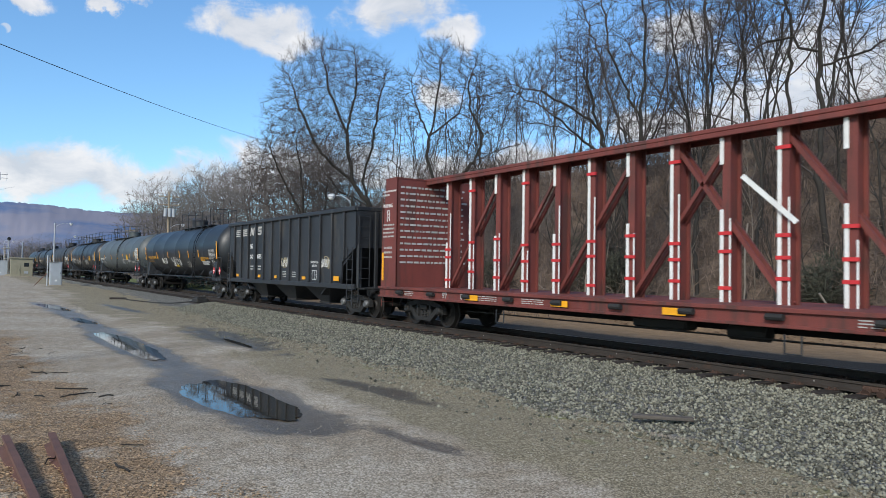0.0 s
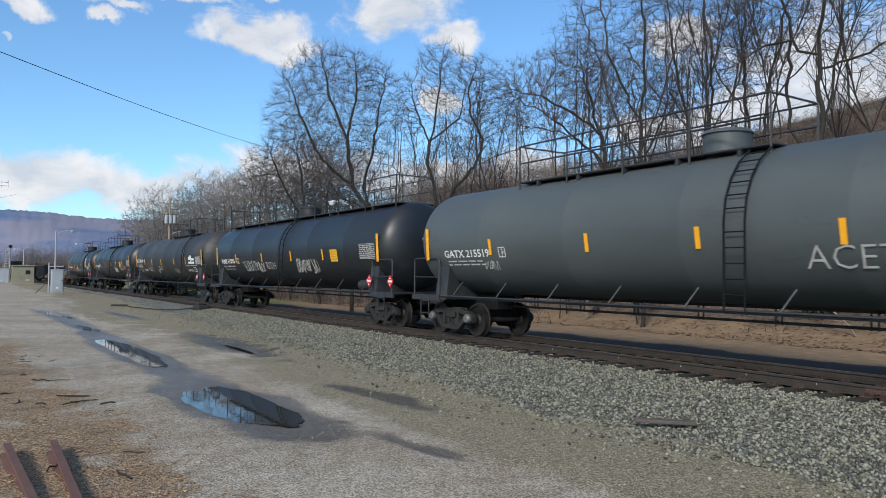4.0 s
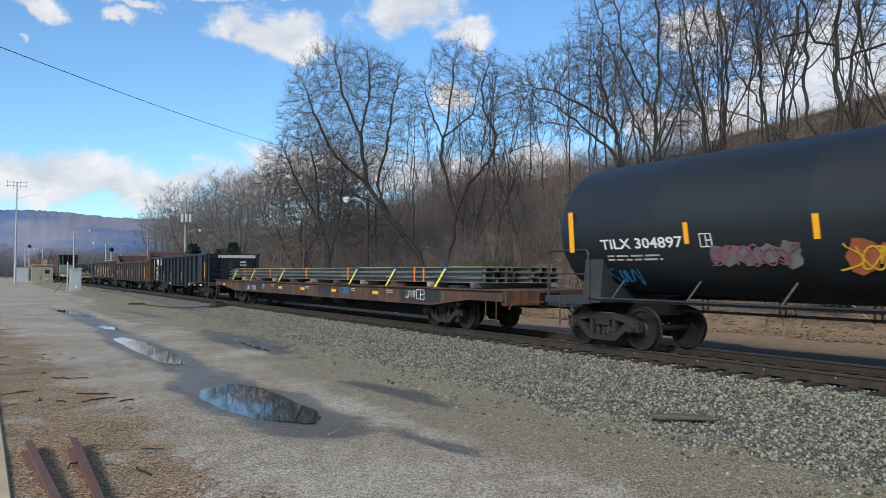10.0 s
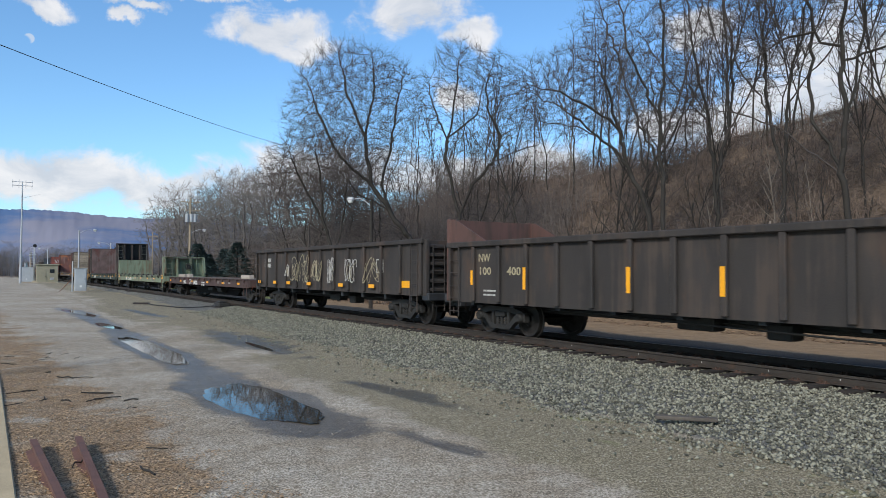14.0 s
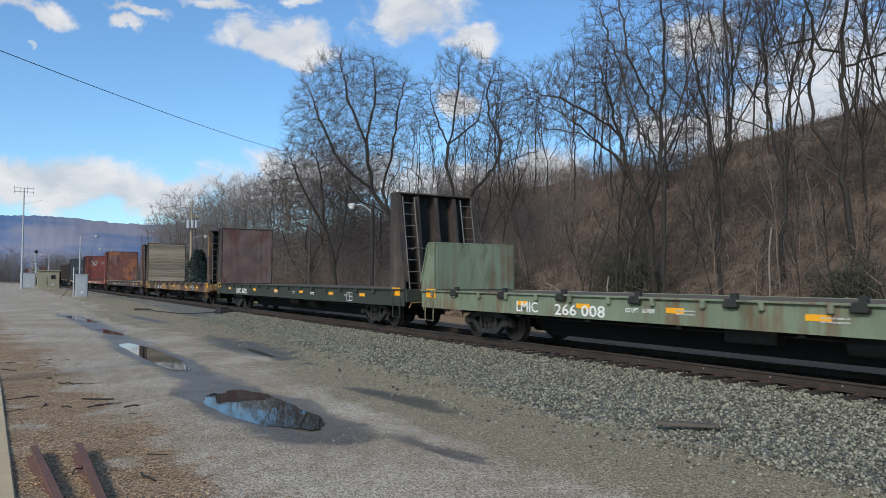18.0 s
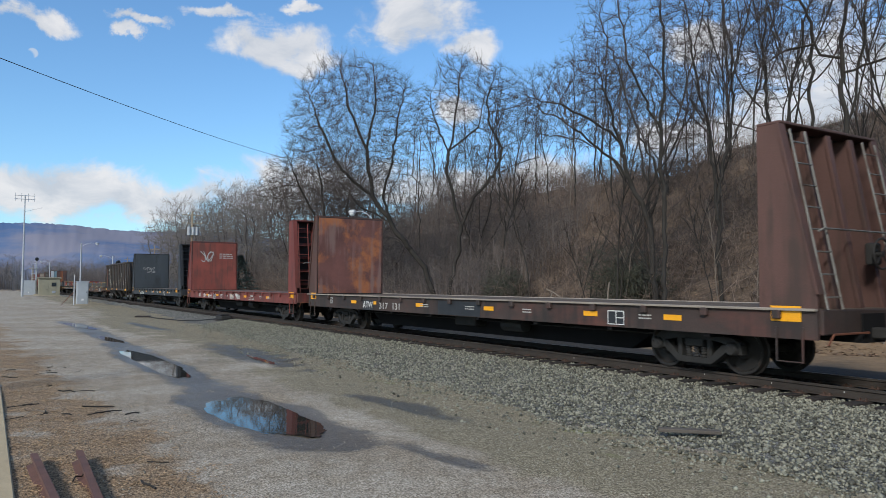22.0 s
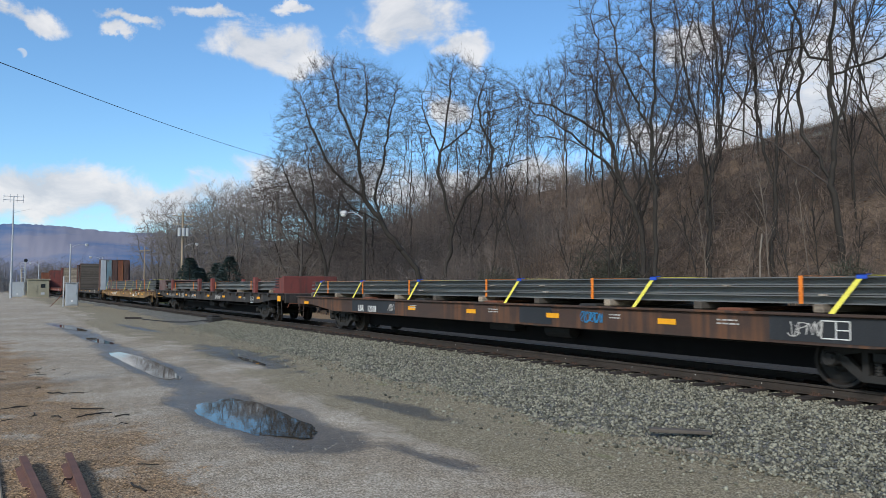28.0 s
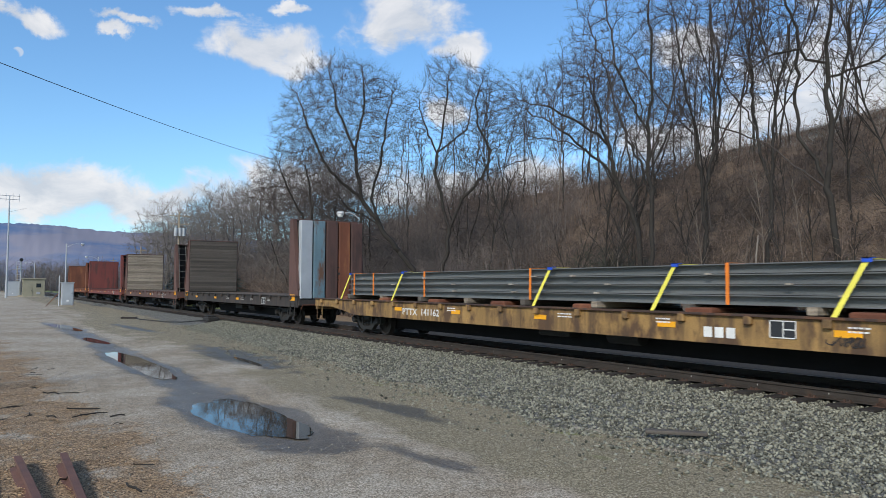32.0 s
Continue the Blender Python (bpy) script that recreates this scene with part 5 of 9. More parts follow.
def undergrowth():
    """Close-grown young trees and shrubs that fill the wood down the line."""
    r = np.random.RandomState(51)
    n = 13000
    x = -37 - 88 * r.uniform(0, 1, n) ** 0.9
    y = 24.5 + 12 * r.uniform(0, 1, n) + np.clip(-55 - x, 0, 70) * 0.07
    h = r.uniform(1.6, 7.0, n) * (1 + 0.3 * waves(x, y, 52, 7.0)) * (0.62 + 0.38 * smoothstep(-45, -60, x))
    p = np.stack([x, y, height(x, y) - 0.05], -1)
    way = np.concatenate([r.normal(0, 0.13, (n, 2)), np.ones((n, 1))], 1)
    q = p + way * h[:, None]
    runs = [(p, q, r.uniform(0.015, 0.035, n))]
    for _ in range(7):
        a = p + (q - p) * r.uniform(0.2, 0.95, (n, 1))
        d = np.concatenate([r.normal(0, 0.8, (n, 2)), r.uniform(0.2, 1.3, (n, 1))], 1)
        runs.append((a, a + d * (h * r.uniform(0.10, 0.24, n))[:, None], r.uniform(0.010, 0.017, n)))
    v, f = spikes(*[np.concatenate([a[k] for a in runs]) for k in range(3)])
    tagged(new("undergrowth", numpy_mesh("undergrowth", v, f, M["thicket"])), "dense bare grey undergrowth in the wood down the line", "undergrowth", kind="stuff")


undergrowth()


def shrub(x, y, tall, seed):
    """Evergreen tangle among the bare brush."""
    r = np.random.RandomState(seed)
    n = 2600
    d = r.normal(size=(n, 3))
    d /= np.linalg.norm(d, axis=1)[:, None]
    p = d * (r.uniform(0, 1, n) ** 0.45)[:, None] * np.array((tall * 0.62, tall * 0.55, tall * 0.55)) * (1 + 0.25 * np.sin(5 * d[:, :1] + 3 * d[:, 2:3] + seed))
    p[:, 2] = np.abs(p[:, 2] + tall * 0.35)
    q = p + (d * 0.5 + r.normal(0, 0.6, (n, 3)) + np.array((0, 0, 0.2))) * r.uniform(0.15, 0.4, n)[:, None]
    v, f = spikes(p, q, r.uniform(0.012, 0.03, n))
    z = float(height(np.array([x]), np.array([y]))[0])
    ob = thing("shrub", "dark evergreen shrub tangled with vines on the bank", "shrub", (x, y, z - 0.1), "shrubs on the bank")
    part("foliage", numpy_mesh("foliage", v, f, M["ivy"]), None, ob)
    part("stem", Shape().pipe([(0, 0, -0.2), (0.1, 0, tall * 0.3), (0.05, 0.1, tall * 0.7)], 0.05, 6), "bark", ob)


for x, y, tall, seed in ((-36.2, 27.2, 2.8, 1), (-27.4, 28.0, 3.4, 2), (-25.6, 27.4, 2.6, 3), (-14.8, 27.0, 2.2, 4)):
    shrub(x, y, tall, seed)


def dead_stems():
    for x, y, way in ((-32.4, 27.2, (1.5, 1.0, -1.1)), (-24.9, 24.6, (0.1, 0, 2.2)), (-38.8, 24.6, (1.4, 0.6, 0.06)), (-12.7, 25.0, (-0.9, -0.6, 1.4)), (-18.2, 27.0, (0.1, 0.1, 3.6)), (-29.5, 24.8, (0.3, 0.1, 1.7))):
        z = float(height(np.array([x]), np.array([y]))[0])
        a = Vector(way)
        up = max(0.0, -a.z)
        pts = [tuple(a * f + Vector((0.05 * math.sin(7 * f), 0, up + 0.04 * math.sin(5 * f)))) for f in (0, 0.25, 0.5, 0.75, 1.0)]
        tagged(part("dead_branch", Shape().pipe(pts, 0.035, 6), "deadwood", at=(x, y, z)), "pale barkless dead branch caught in the brush", "branch", "dead branches on the bank")


dead_stems()


def conifer(x, y, tall, seed):
    r = random.Random(seed)
    z = float(height(np.array([x]), np.array([y]))[0])
    ob = thing("spruce", "dense blue-green spruce at the foot of the bank", "tree", (x, y, z), "spruces")
    part("trunk", Shape().cyl((0, 0, -0.2), (0, 0, tall * 0.9), 0.14, 0.03, 7), "bark", ob)
    v, f = [], []
    for i in range(1500):
        h = r.random() ** 0.8
        reach = (1 - h) * tall * 0.56 + 0.2
        a = r.uniform(0, 6.28)
        d = reach * r.uniform(0.55, 1.05)
        c = Vector((math.cos(a) * d, math.sin(a) * d, h * tall * 0.95 + 0.25 - d * 0.12))
        for _ in range(3):
            o = Vector((math.cos(a + r.uniform(-0.7, 0.7)), math.sin(a + r.uniform(-0.7, 0.7)), r.uniform(-0.4, 0.25))) * r.uniform(0.18, 0.42)
            w = Vector((-o.y, o.x, r.uniform(-0.1, 0.1))) * 0.28
            k = len(v)
            v += [tuple(c - w), tuple(c + w), tuple(c + o)]
            f.append((k, k + 1, k + 2))
    part("crown", numpy_mesh("crown", np.array(v), np.array(f), M["needle"]), None, ob)


for x, y, tall, seed in ((-76.0, 18.2, 5.0, 1), (-74.8, 21.9, 5.2, 2), (-86.0, 21.0, 4.6, 3), (-84.0, 23.2, 4.8, 4), (-80.0, 20.2, 4.0, 5)):
    conifer(x, y, tall, seed)


# ---- distance ----
def ridge():
    v, f, n = [], [], 640
    fuzz = np.random.RandomState(6).uniform(-1, 1, (14, 640))
    m = bpy.data.materials.new("hazed_wooded_ridge")
    m.use_nodes = True
    nt = m.node_tree
    b = nt.nodes["Principled BSDF"]
    b.inputs["Roughness"].default_value = 1.0
    b.inputs["Specular IOR Level"].default_value = 0.0
    N, L = nt.nodes.new, nt.links.new
    tc, nz, cr = N("ShaderNodeTexCoord"), N("ShaderNodeTexNoise"), N("ShaderNodeValToRGB")
    mp = N("ShaderNodeMapping")
    mp.inputs["Scale"].default_value = (0.004, 0.004, 0.012)
    nz.inputs["Scale"].default_value, nz.inputs["Detail"].default_value = 1.0, 6.0
    L(tc.outputs["Object"], mp.inputs[0])
    L(mp.outputs[0], nz.inputs[0])
    L(nz.outputs[0], cr.inputs[0])
    # distance haze is painted in: blue low tones, paled high tones
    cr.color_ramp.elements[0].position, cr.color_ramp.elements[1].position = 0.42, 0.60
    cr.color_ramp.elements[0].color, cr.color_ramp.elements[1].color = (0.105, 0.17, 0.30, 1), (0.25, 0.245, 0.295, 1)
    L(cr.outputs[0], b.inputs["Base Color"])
    rows = 14
    for k in range(rows):
        t = k / (rows - 1)
        for i in range(n):
            az = radians(-50 + 110 * i / (n - 1))
            top = 168 - 40 * smoothstep(0.15, 0.75, az) + 10 * math.sin(az * 9 + 0.6) + 5 * math.sin(az * 31)
            dist = 2500 - 900 * (1 - t) + 60 * math.sin(az * 14 + 5 * t)
            z = -6 + (top + 6) * (t ** 1.25) + 7 * math.sin(az * 40 + 6 * t) * t * (1 - t) + 2.2 * fuzz[k, i] * t
            v.append((-math.cos(az) * dist, math.sin(az) * dist, z))
    for k in range(rows - 1):
        for i in range(n - 1):
            f.append((k * n + i, k * n + i + 1, (k + 1) * n + i + 1, (k + 1) * n + i))
    s = Shape().add(v, f)
    ob = tagged(new("backdrop", s.mesh("backdrop", m)), "distant wooded mountain ridge painted blue with haze", "mountain", kind="structure")
    ob.data.polygons.foreach_set("use_smooth", np.ones(len(ob.data.polygons), bool))


ridge()


def far_wood():
    """A line of bare woods at the end of the valley, greyed by painted haze."""
    r = random.Random(9)
    segs = []
    for _ in range(1500):
        a = radians(r.uniform(-14, 18))
        d = r.uniform(240, 460)
        x, y = -math.cos(a) * d, math.sin(a) * d
        h = r.uniform(3, 8) * (1 + 0.4 * math.sin(a * 40) + 0.25 * math.sin(a * 97))
        p = Vector((x, y, -1))
        q = p + Vector((r.uniform(-0.6, 0.6), r.uniform(-0.6, 0.6), h))
        segs.append((p, q, 0.10, 0.03, 0))
        for _ in range(7):
            s = p.lerp(q, r.uniform(0.25, 0.95))
            segs.append((s, s + Vector((r.uniform(-1, 1), r.uniform(-1, 1), r.uniform(0.2, 1.0))) * h * 0.28, 0.05, 0.025, 0))
    v, f = frusta(segs, 3)
    tagged(new("far_woods", numpy_mesh("far_woods", v, f, M["farwood"])), "bare woods at the end of the valley, painted hazy grey", "woods", kind="stuff")


far_wood()

# ---- lineside things ----
def far_thicket():
    """Low brown wood that closes the view beyond the end of the lot."""
    r = np.random.RandomState(61)
    n = 5200
    x = -300 - 130 * r.uniform(0, 1, n)
    y = np.where(r.uniform(0, 1, n) < 0.22, r.uniform(-14, 10, n), r.uniform(19, 78, n))
    h = r.uniform(4.0, 12.5, n) * (1 + 0.25 * waves(x, y, 62, 14.0))
    p = np.stack([x, y, height(x, y) - 0.1], -1)
    q = p + np.concatenate([r.normal(0, 0.12, (n, 2)), np.ones((n, 1))], 1) * h[:, None]
    runs = [(p, q, r.uniform(0.05, 0.10, n))]
    for _ in range(8):
        a = p + (q - p) * r.uniform(0.15, 0.95, (n, 1))
        d = np.concatenate([r.normal(0, 0.9, (n, 2)), r.uniform(0.2, 1.2, (n, 1))], 1)
        runs.append((a, a + d * (h * r.uniform(0.08, 0.2, n))[:, None], r.uniform(0.03, 0.055, n)))
    v, f = spikes(*[np.concatenate([a[k] for a in runs]) for k in range(3)])
    tagged(new("far_thicket", numpy_mesh("far_thicket", v, f, M["thicket"])), "hazy brown bare wood beyond the end of the lot", "wood", kind="stuff")


far_thicket()


def tie_rows():
    me = Shape().box(-0.115, 0.115, -1.3, 1.3, -0.36, -0.172, 0.012).mesh("tie", M["tie"])
    pl = Shape().box(-0.09, 0.09, -0.18, 0.18, -0.172, -0.158, 0.004)
    for sx, sy in ((-0.05, -0.1), (0.05, 0.1), (-0.05, 0.1), (0.05, -0.1)):
        pl.box(sx - 0.012, sx + 0.012, sy - 0.018, sy + 0.018, -0.158, -0.128)
    plate = pl.mesh("tie_plate", M["plate"])
    r = random.Random(4)
    rest = Shape()
    x, k = 12.0, 0
    while x > -330:
        x -= 0.545
        k += 1
        dx, dy, rz = r.uniform(-0.03, 0.03), r.uniform(-0.06, 0.06), r.uniform(-1.2, 1.2)
        if -76 < x < 4:
            t = part("tie", me, None, track, at=(x + dx, dy, r.uniform(-0.012, 0.01), 0, 0, rz))
            if x > -40:
                for sd in (-1, 1):
                    part("tie_plate", plate, None, t, at=(0, sd * GAUGE, 0))
        else:
            rest.box(x - 0.115, x + 0.115, -1.3, 1.3, -0.36, -0.172)
    tagged(part("far_ties", rest, "tie", track), kind="stuff")


tie_rows()


def joint():
    s = Shape()
    s.box(-0.45, 0.45, -GAUGE - 0.062, -GAUGE - 0.012, -0.135, -0.045, 0.008)
    j = part("joint_bar", s, "plate", track, "rusty bolted joint bar on the rail", at=(-5.6, 0, 0))
    for x in (-0.36, -0.2, -0.07, 0.07, 0.2, 0.36):
        part("bolt", Shape().cyl((x, -GAUGE - 0.062, -0.09), (x, -GAUGE - 0.10, -0.09), 0.024, n=6), "plate", j)
    for x in (-18.35, -16.25, -13.49, -11.34, -9.67, -8.2, -6.87):
        part("chalk_mark", Shape().box(x - 0.009, x + 0.009, -GAUGE - 0.0145, -GAUGE - 0.0125, -0.095, -0.068), "faded", track, "small white painted mark on the rail")
    for x in (-5.95, -5.72):
        part("rail_brace", Shape().cyl((x, -GAUGE - 0.16, -0.15), (x, -GAUGE - 0.06, -0.10), 0.07, 0.05, 9), "plate", track, "rusty rail brace beside the joint")


joint()


def lot_clutter():
    z = LOT
    s = Shape().box(-0.42, 0.42, -0.075, 0.075, 0, 0.05, 0.008)
    tagged(part("plank", s, "darkwood", at=(-6.95, 8.42, -0.375, 0, 0, 43)), "dark weathered wooden plank lying on the ballast", "plank")
    # two old rails that stick out of the litter
    for x, y, turn in ((-8.35, 0.59, 2.2), (-8.25, 0.97, -1.0)):
        s = Shape().prism([(a * 1.1, b * 0.9 + 0.15) for a, b in RAIL], -1.7, 1.7, "x")
        tagged(part("old_rail", s, "oldrail", at=(x, y, z - 0.03, 0, 0.8, turn)), "short piece of rusty rail half buried in dead leaves", "rail", "old rails")
    r = random.Random(31)
    for i in range(34):
        x, y = -6.5 - 18 * r.random(), r.uniform(-0.6, 2.1)
        a, ln = r.uniform(0, 6.28), r.uniform(0.12, 0.6)
        p = [(0, 0, 0)]
        for k in range(3):
            p.append((p[-1][0] + ln / 3 * math.cos(a), p[-1][1] + ln / 3 * math.sin(a), r.uniform(0, 0.03)))
            a += r.uniform(-0.5, 0.5)
        tagged(part("stick", Shape().pipe(p, r.uniform(0.005, 0.014), 5), "bark", at=(x, y, z + 0.012)), "dry fallen stick among the leaves", "stick", "fallen sticks")
    # edge of a concrete platform beside the camera
    s = Shape().box(-18.5, 0.9, -2.6, 0.29, -0.62, -0.43, 0.015)
    tagged(part("pavement", s, "platform"), "tan concrete platform edge along the lot", "platform", kind="structure")
    # switch machine and its cable at the side of the track
    ob = thing("switch_machine", "low dark steel switch machine beside the track", "switch machine", (-41.0, 11.2, -0.3))
    part("case", Shape().box(-0.55, 0.55, -0.3, 0.3, 0.02, 0.26, 0.04), "grime", ob)
    part("lid", Shape().box(-0.3, 0.3, -0.24, 0.24, 0.26, 0.34, 0.03), "grime", ob)
    part("throw_rod", Shape().cyl((0.1, 0.3, 0.1), (0.1, 1.9, 0.1), 0.03, n=8), "rail", ob)
    part("tie_bed", Shape().box(-0.8, 0.8, -0.4, 1.0, -0.1, 0.02, 0.02), "tie", ob)
    p = [(-41.6, 11.0), (-42.5, 10.4), (-43.4, 10.2), (-44.6, 9.6), (-46.2, 9.4), (-48.5, 8.9), (-51.0, 9.0)]
    zz = height(np.array([a for a, b in p]), np.array([b for a, b in p]))
    tagged(part("ground_cable", Shape().pipe([(a, b, float(c) + 0.05) for (a, b), c in zip(p, zz)], 0.028, 7), "cable"), "black cable lying over the gravel", "cable")
    s = Shape().box(-0.5, 0.5, -0.12, 0.12, 0, 0.12, 0.02)
    tagged(part("timber", s, "tie", at=(-50.5, 8.6, z, 0, 0, 60)), "dark timber block on the lot", "timber")
    # post in the field behind the track
    tagged(part("field_post", Shape().box(-0.08, 0.08, -0.08, 0.08, -0.2, 1.05, 0.015), "pole", at=(-34.6, 19.0, -0.5)), "short wooden post in the grass", "post")


lot_clutter()


def cabinet(name, x, y, w, d, h, material, label, plinth=0.12):
    z = LOT
    ob = thing(name, label, "cabinet", (x, y, z))
    part("plinth", Shape().box(-w / 2 - 0.06, w / 2 + 0.06, -d / 2 - 0.06, d / 2 + 0.06, 0, plinth, 0.01), "concrete", ob)
    part("body", Shape().box(-w / 2, w / 2, -d / 2, d / 2, plinth, plinth + h, 0.03), material, ob)
    part("roof", Shape().box(-w / 2 - 0.07, w / 2 + 0.07, -d / 2 - 0.07, d / 2 + 0.07, plinth + h, plinth + h + 0.07, 0.02), material, ob)
    door = part("door", Shape().box(w / 2 + 0.004, w / 2 + 0.035, -d / 2 + 0.08, d / 2 - 0.08, plinth + 0.1, plinth + h - 0.1, 0.01), material, ob)
    part("handle", Shape().box(w / 2 + 0.035, w / 2 + 0.07, d / 2 - 0.2, d / 2 - 0.16, plinth + h * 0.5, plinth + h * 0.5 + 0.14), "signal", door)
    part("lock_plate", Shape().box(w / 2 + 0.035, w / 2 + 0.045, -0.1, 0.1, plinth + h * 0.16, plinth + h * 0.16 + 0.18), "white", door)
    return ob


c = cabinet("relay_cabinet", -82.6, 8.2, 0.7, 1.1, 2.25, "galv", "tall galvanised steel relay cabinet on the lot")
part("side_post", Shape().cyl((0.1, -0.75, 0), (0.1, -0.75, 3.1), 0.06, n=8), "alum", c)
part("guy_brace", Shape().cyl((0.1, -1.9, 0), (0.1, -0.8, 1.3), 0.035, n=6), "rust", c)
cabinet("signal_cabinet", -150.5, 6.2, 1.6, 2.3, 2.6, "galv", "wide grey signal cabinet beside the shed")


def shed():
    x, y = -150.0, 9.4
    ob = thing("signal_shed", "small tan flat-roofed signal shed", "shed", (x, y, LOT))
    part("wall", Shape().box(-1.6, 1.6, -1.7, 1.7, 0.1, 3.1, 0.03), "tan", ob)
    part("roof", Shape().box(-1.8, 1.8, -1.9, 1.9, 3.1, 3.32, 0.04), "tan", ob)
    part("floor_slab", Shape().box(-1.9, 1.9, -2.0, 2.0, -0.1, 0.1, 0.02), "concrete", ob)
    d = part("door", Shape().box(1.604, 1.65, -1.2, -0.2, 0.12, 2.2, 0.01), "tan", ob)
    part("handle", Shape().box(1.65, 1.7, -0.4, -0.32, 1.05, 1.2), "signal", d)
    part("window", Shape().box(1.604, 1.64, 0.35, 1.1, 1.7, 2.4, 0.01), "dark", ob)
    part("vent", Shape().box(1.604, 1.66, 0.4, 1.0, 0.5, 0.9, 0.01), "alum", ob)


shed()


def signal_mast(x, y, tall):
    ob = thing("signal_mast", "aluminium signal mast with ladder and black signal head", "signal", (x, y, LOT), "signal masts")
    part("mast", Shape().cyl((0, 0, 0), (0, 0, tall), 0.09, n=10), "alum", ob)
    part("base", Shape().box(-0.4, 0.4, -0.4, 0.4, -0.1, 0.35, 0.03), "concrete", ob)
    lad = Shape()
    for yy in (-0.75, -0.15):
        lad.cyl((0.3, yy, 0.2), (0.3, yy, tall - 0.3), 0.04, n=6)
    for k in range(int(tall / 0.45)):
        lad.cyl((0.3, -0.75, 0.4 + 0.45 * k), (0.3, -0.15, 0.4 + 0.45 * k), 0.03, n=5)
    part("ladder", lad, "alum", ob)
    part("platform", Shape().box(-0.2, 0.5, -0.8, 0.2, tall - 1.6, tall - 1.52, 0.01), "alum", ob)
    head = part("signal_head", Shape().lathe([(0, 0.2), (0.02, 0.31), (0.08, 0.31), (0.1, 0.22)], False, 18, (0.12, 0, tall)), "signal", ob)
    for k in range(3):
        a = 6.28 * k / 3
        part("hood", Shape().cyl((0.22, 0.13 * math.cos(a), tall + 0.13 * math.sin(a)), (0.42, 0.13 * math.cos(a), tall + 0.13 * math.sin(a)), 0.07, 0.07, 10), "signal", head)


signal_mast(-150, 7.4, 6.6)
signal_mast(-112, 15.6, 5.2)


def lamp_post(x, y, tall, arm, label="grey street lamp with a bracket arm", material="alum", glow=False):
    z = float(height(np.array([x]), np.array([y]))[0])
    ob = thing("street_lamp", label, "street lamp", (x, y, z), "street lamps")
    part("post", Shape().cyl((0, 0, -0.3), (0, 0, tall), 0.13, 0.08, 9), material, ob)
    ax, ay = arm
    part("arm", Shape().pipe([(0, 0, tall - 0.5), (ax * 0.4, ay * 0.4, tall - 0.1), (ax * 0.75, ay * 0.75, tall + 0.05), (ax, ay, tall + 0.02)], 0.028, 6), "alum", ob)
    s = Shape().lathe([(-0.05, 0.05), (0, 0.13), (0.1, 0.16), (0.32, 0.14), (0.42, 0.06)], False, 12)
    head = part("lamp_head", s, "alum", ob, at=Matrix.Translation((ax * 1.1, ay * 1.1, tall)) @ Matrix.Rotation(math.atan2(ay, ax), 4, "Z"))
    part("lens", Shape().lathe([(0.0, 0.02), (0.04, 0.13), (0.2, 0.15), (0.3, 0.1)], False, 12), "white", head, at=(0.03, 0, -0.09))


lamp_post(-109.5, 10.6, 7.7, (0, 1.6))
lamp_post(-40.0, 19.9, 6.7, (-0.75, -0.75), "street lamp on a brown wooden pole among the trees", "bark")
lamp_post(-98, 22.6, 7.6, (0.3, 1.3))
lamp_post(-128, 17.0, 6.6, (0, -1.4))
lamp_post(-190, 12.0, 7.0, (0, -1.4))


def utility_pole():
    ob = thing("utility_pole", "wooden utility pole with transformers and crossarms", "utility pole", (-92.4, 21.2, LOT))
    part("pole", Shape().cyl((0, 0, -0.5), (0, 0, 11.2), 0.19, 0.12, 10), "pole", ob)
    for z in (10.6, 9.6):
        arm = part("crossarm", Shape().box(-0.06, 0.06, -1.2, 1.2, z, z + 0.12, 0.01), "pole", ob)
        for y in (-1.1, -0.6, 0.6, 1.1):
            part("insulator", Shape().cyl((0, y, z + 0.12), (0, y, z + 0.32), 0.05, 0.03, 8), "white", arm)
    for y in (-0.45, 0.05, 0.5):
        t = part("transformer", Shape().cyl((0.32, y, 8.2), (0.32, y, 9.2), 0.22, n=14), "galv", ob)
        part("bushing", Shape().cyl((0.32, y, 9.2), (0.32, y, 9.4), 0.04, n=6), "signal", t)


utility_pole()


def antenna_pole():
    ob = thing("radio_mast", "tall thin grey radio mast with a crossbar", "mast", (-140.0, 4.9, LOT))
    part("mast", Shape().cyl((0, 0, -0.3), (0, 0, 17.0), 0.19, 0.09, 10), "alum", ob)
    for z in (16.9, 16.3):
        part("crossbar", Shape().cyl((0, -1.5, z), (0, 1.5, z), 0.05, n=6), "alum", ob)
    for y in (-1.4, -0.5, 0.5, 1.4):
        part("antenna", Shape().cyl((0, y, 15.9), (0, y, 17.3), 0.035, n=6), "alum", ob)
    part("stay", Shape().cyl((0, 0, 14.2), (0, 2.6, 15.0), 0.02, n=5), "alum", ob)


antenna_pole()
for x, y, h in ((-126.0, 23.0, 8.5), (-175.0, 8.0, 6.0), (-200, 30, 9.0)):
    tagged(part("far_pole", Shape().cyl((0, 0, -0.4), (0, 0, h), 0.13, 0.09, 8).box(-0.05, 0.05, -0.8, 0.8, h - 0.7, h - 0.58), "pole", at=(x, y, LOT)), "plain wooden line pole", "pole", "line poles")


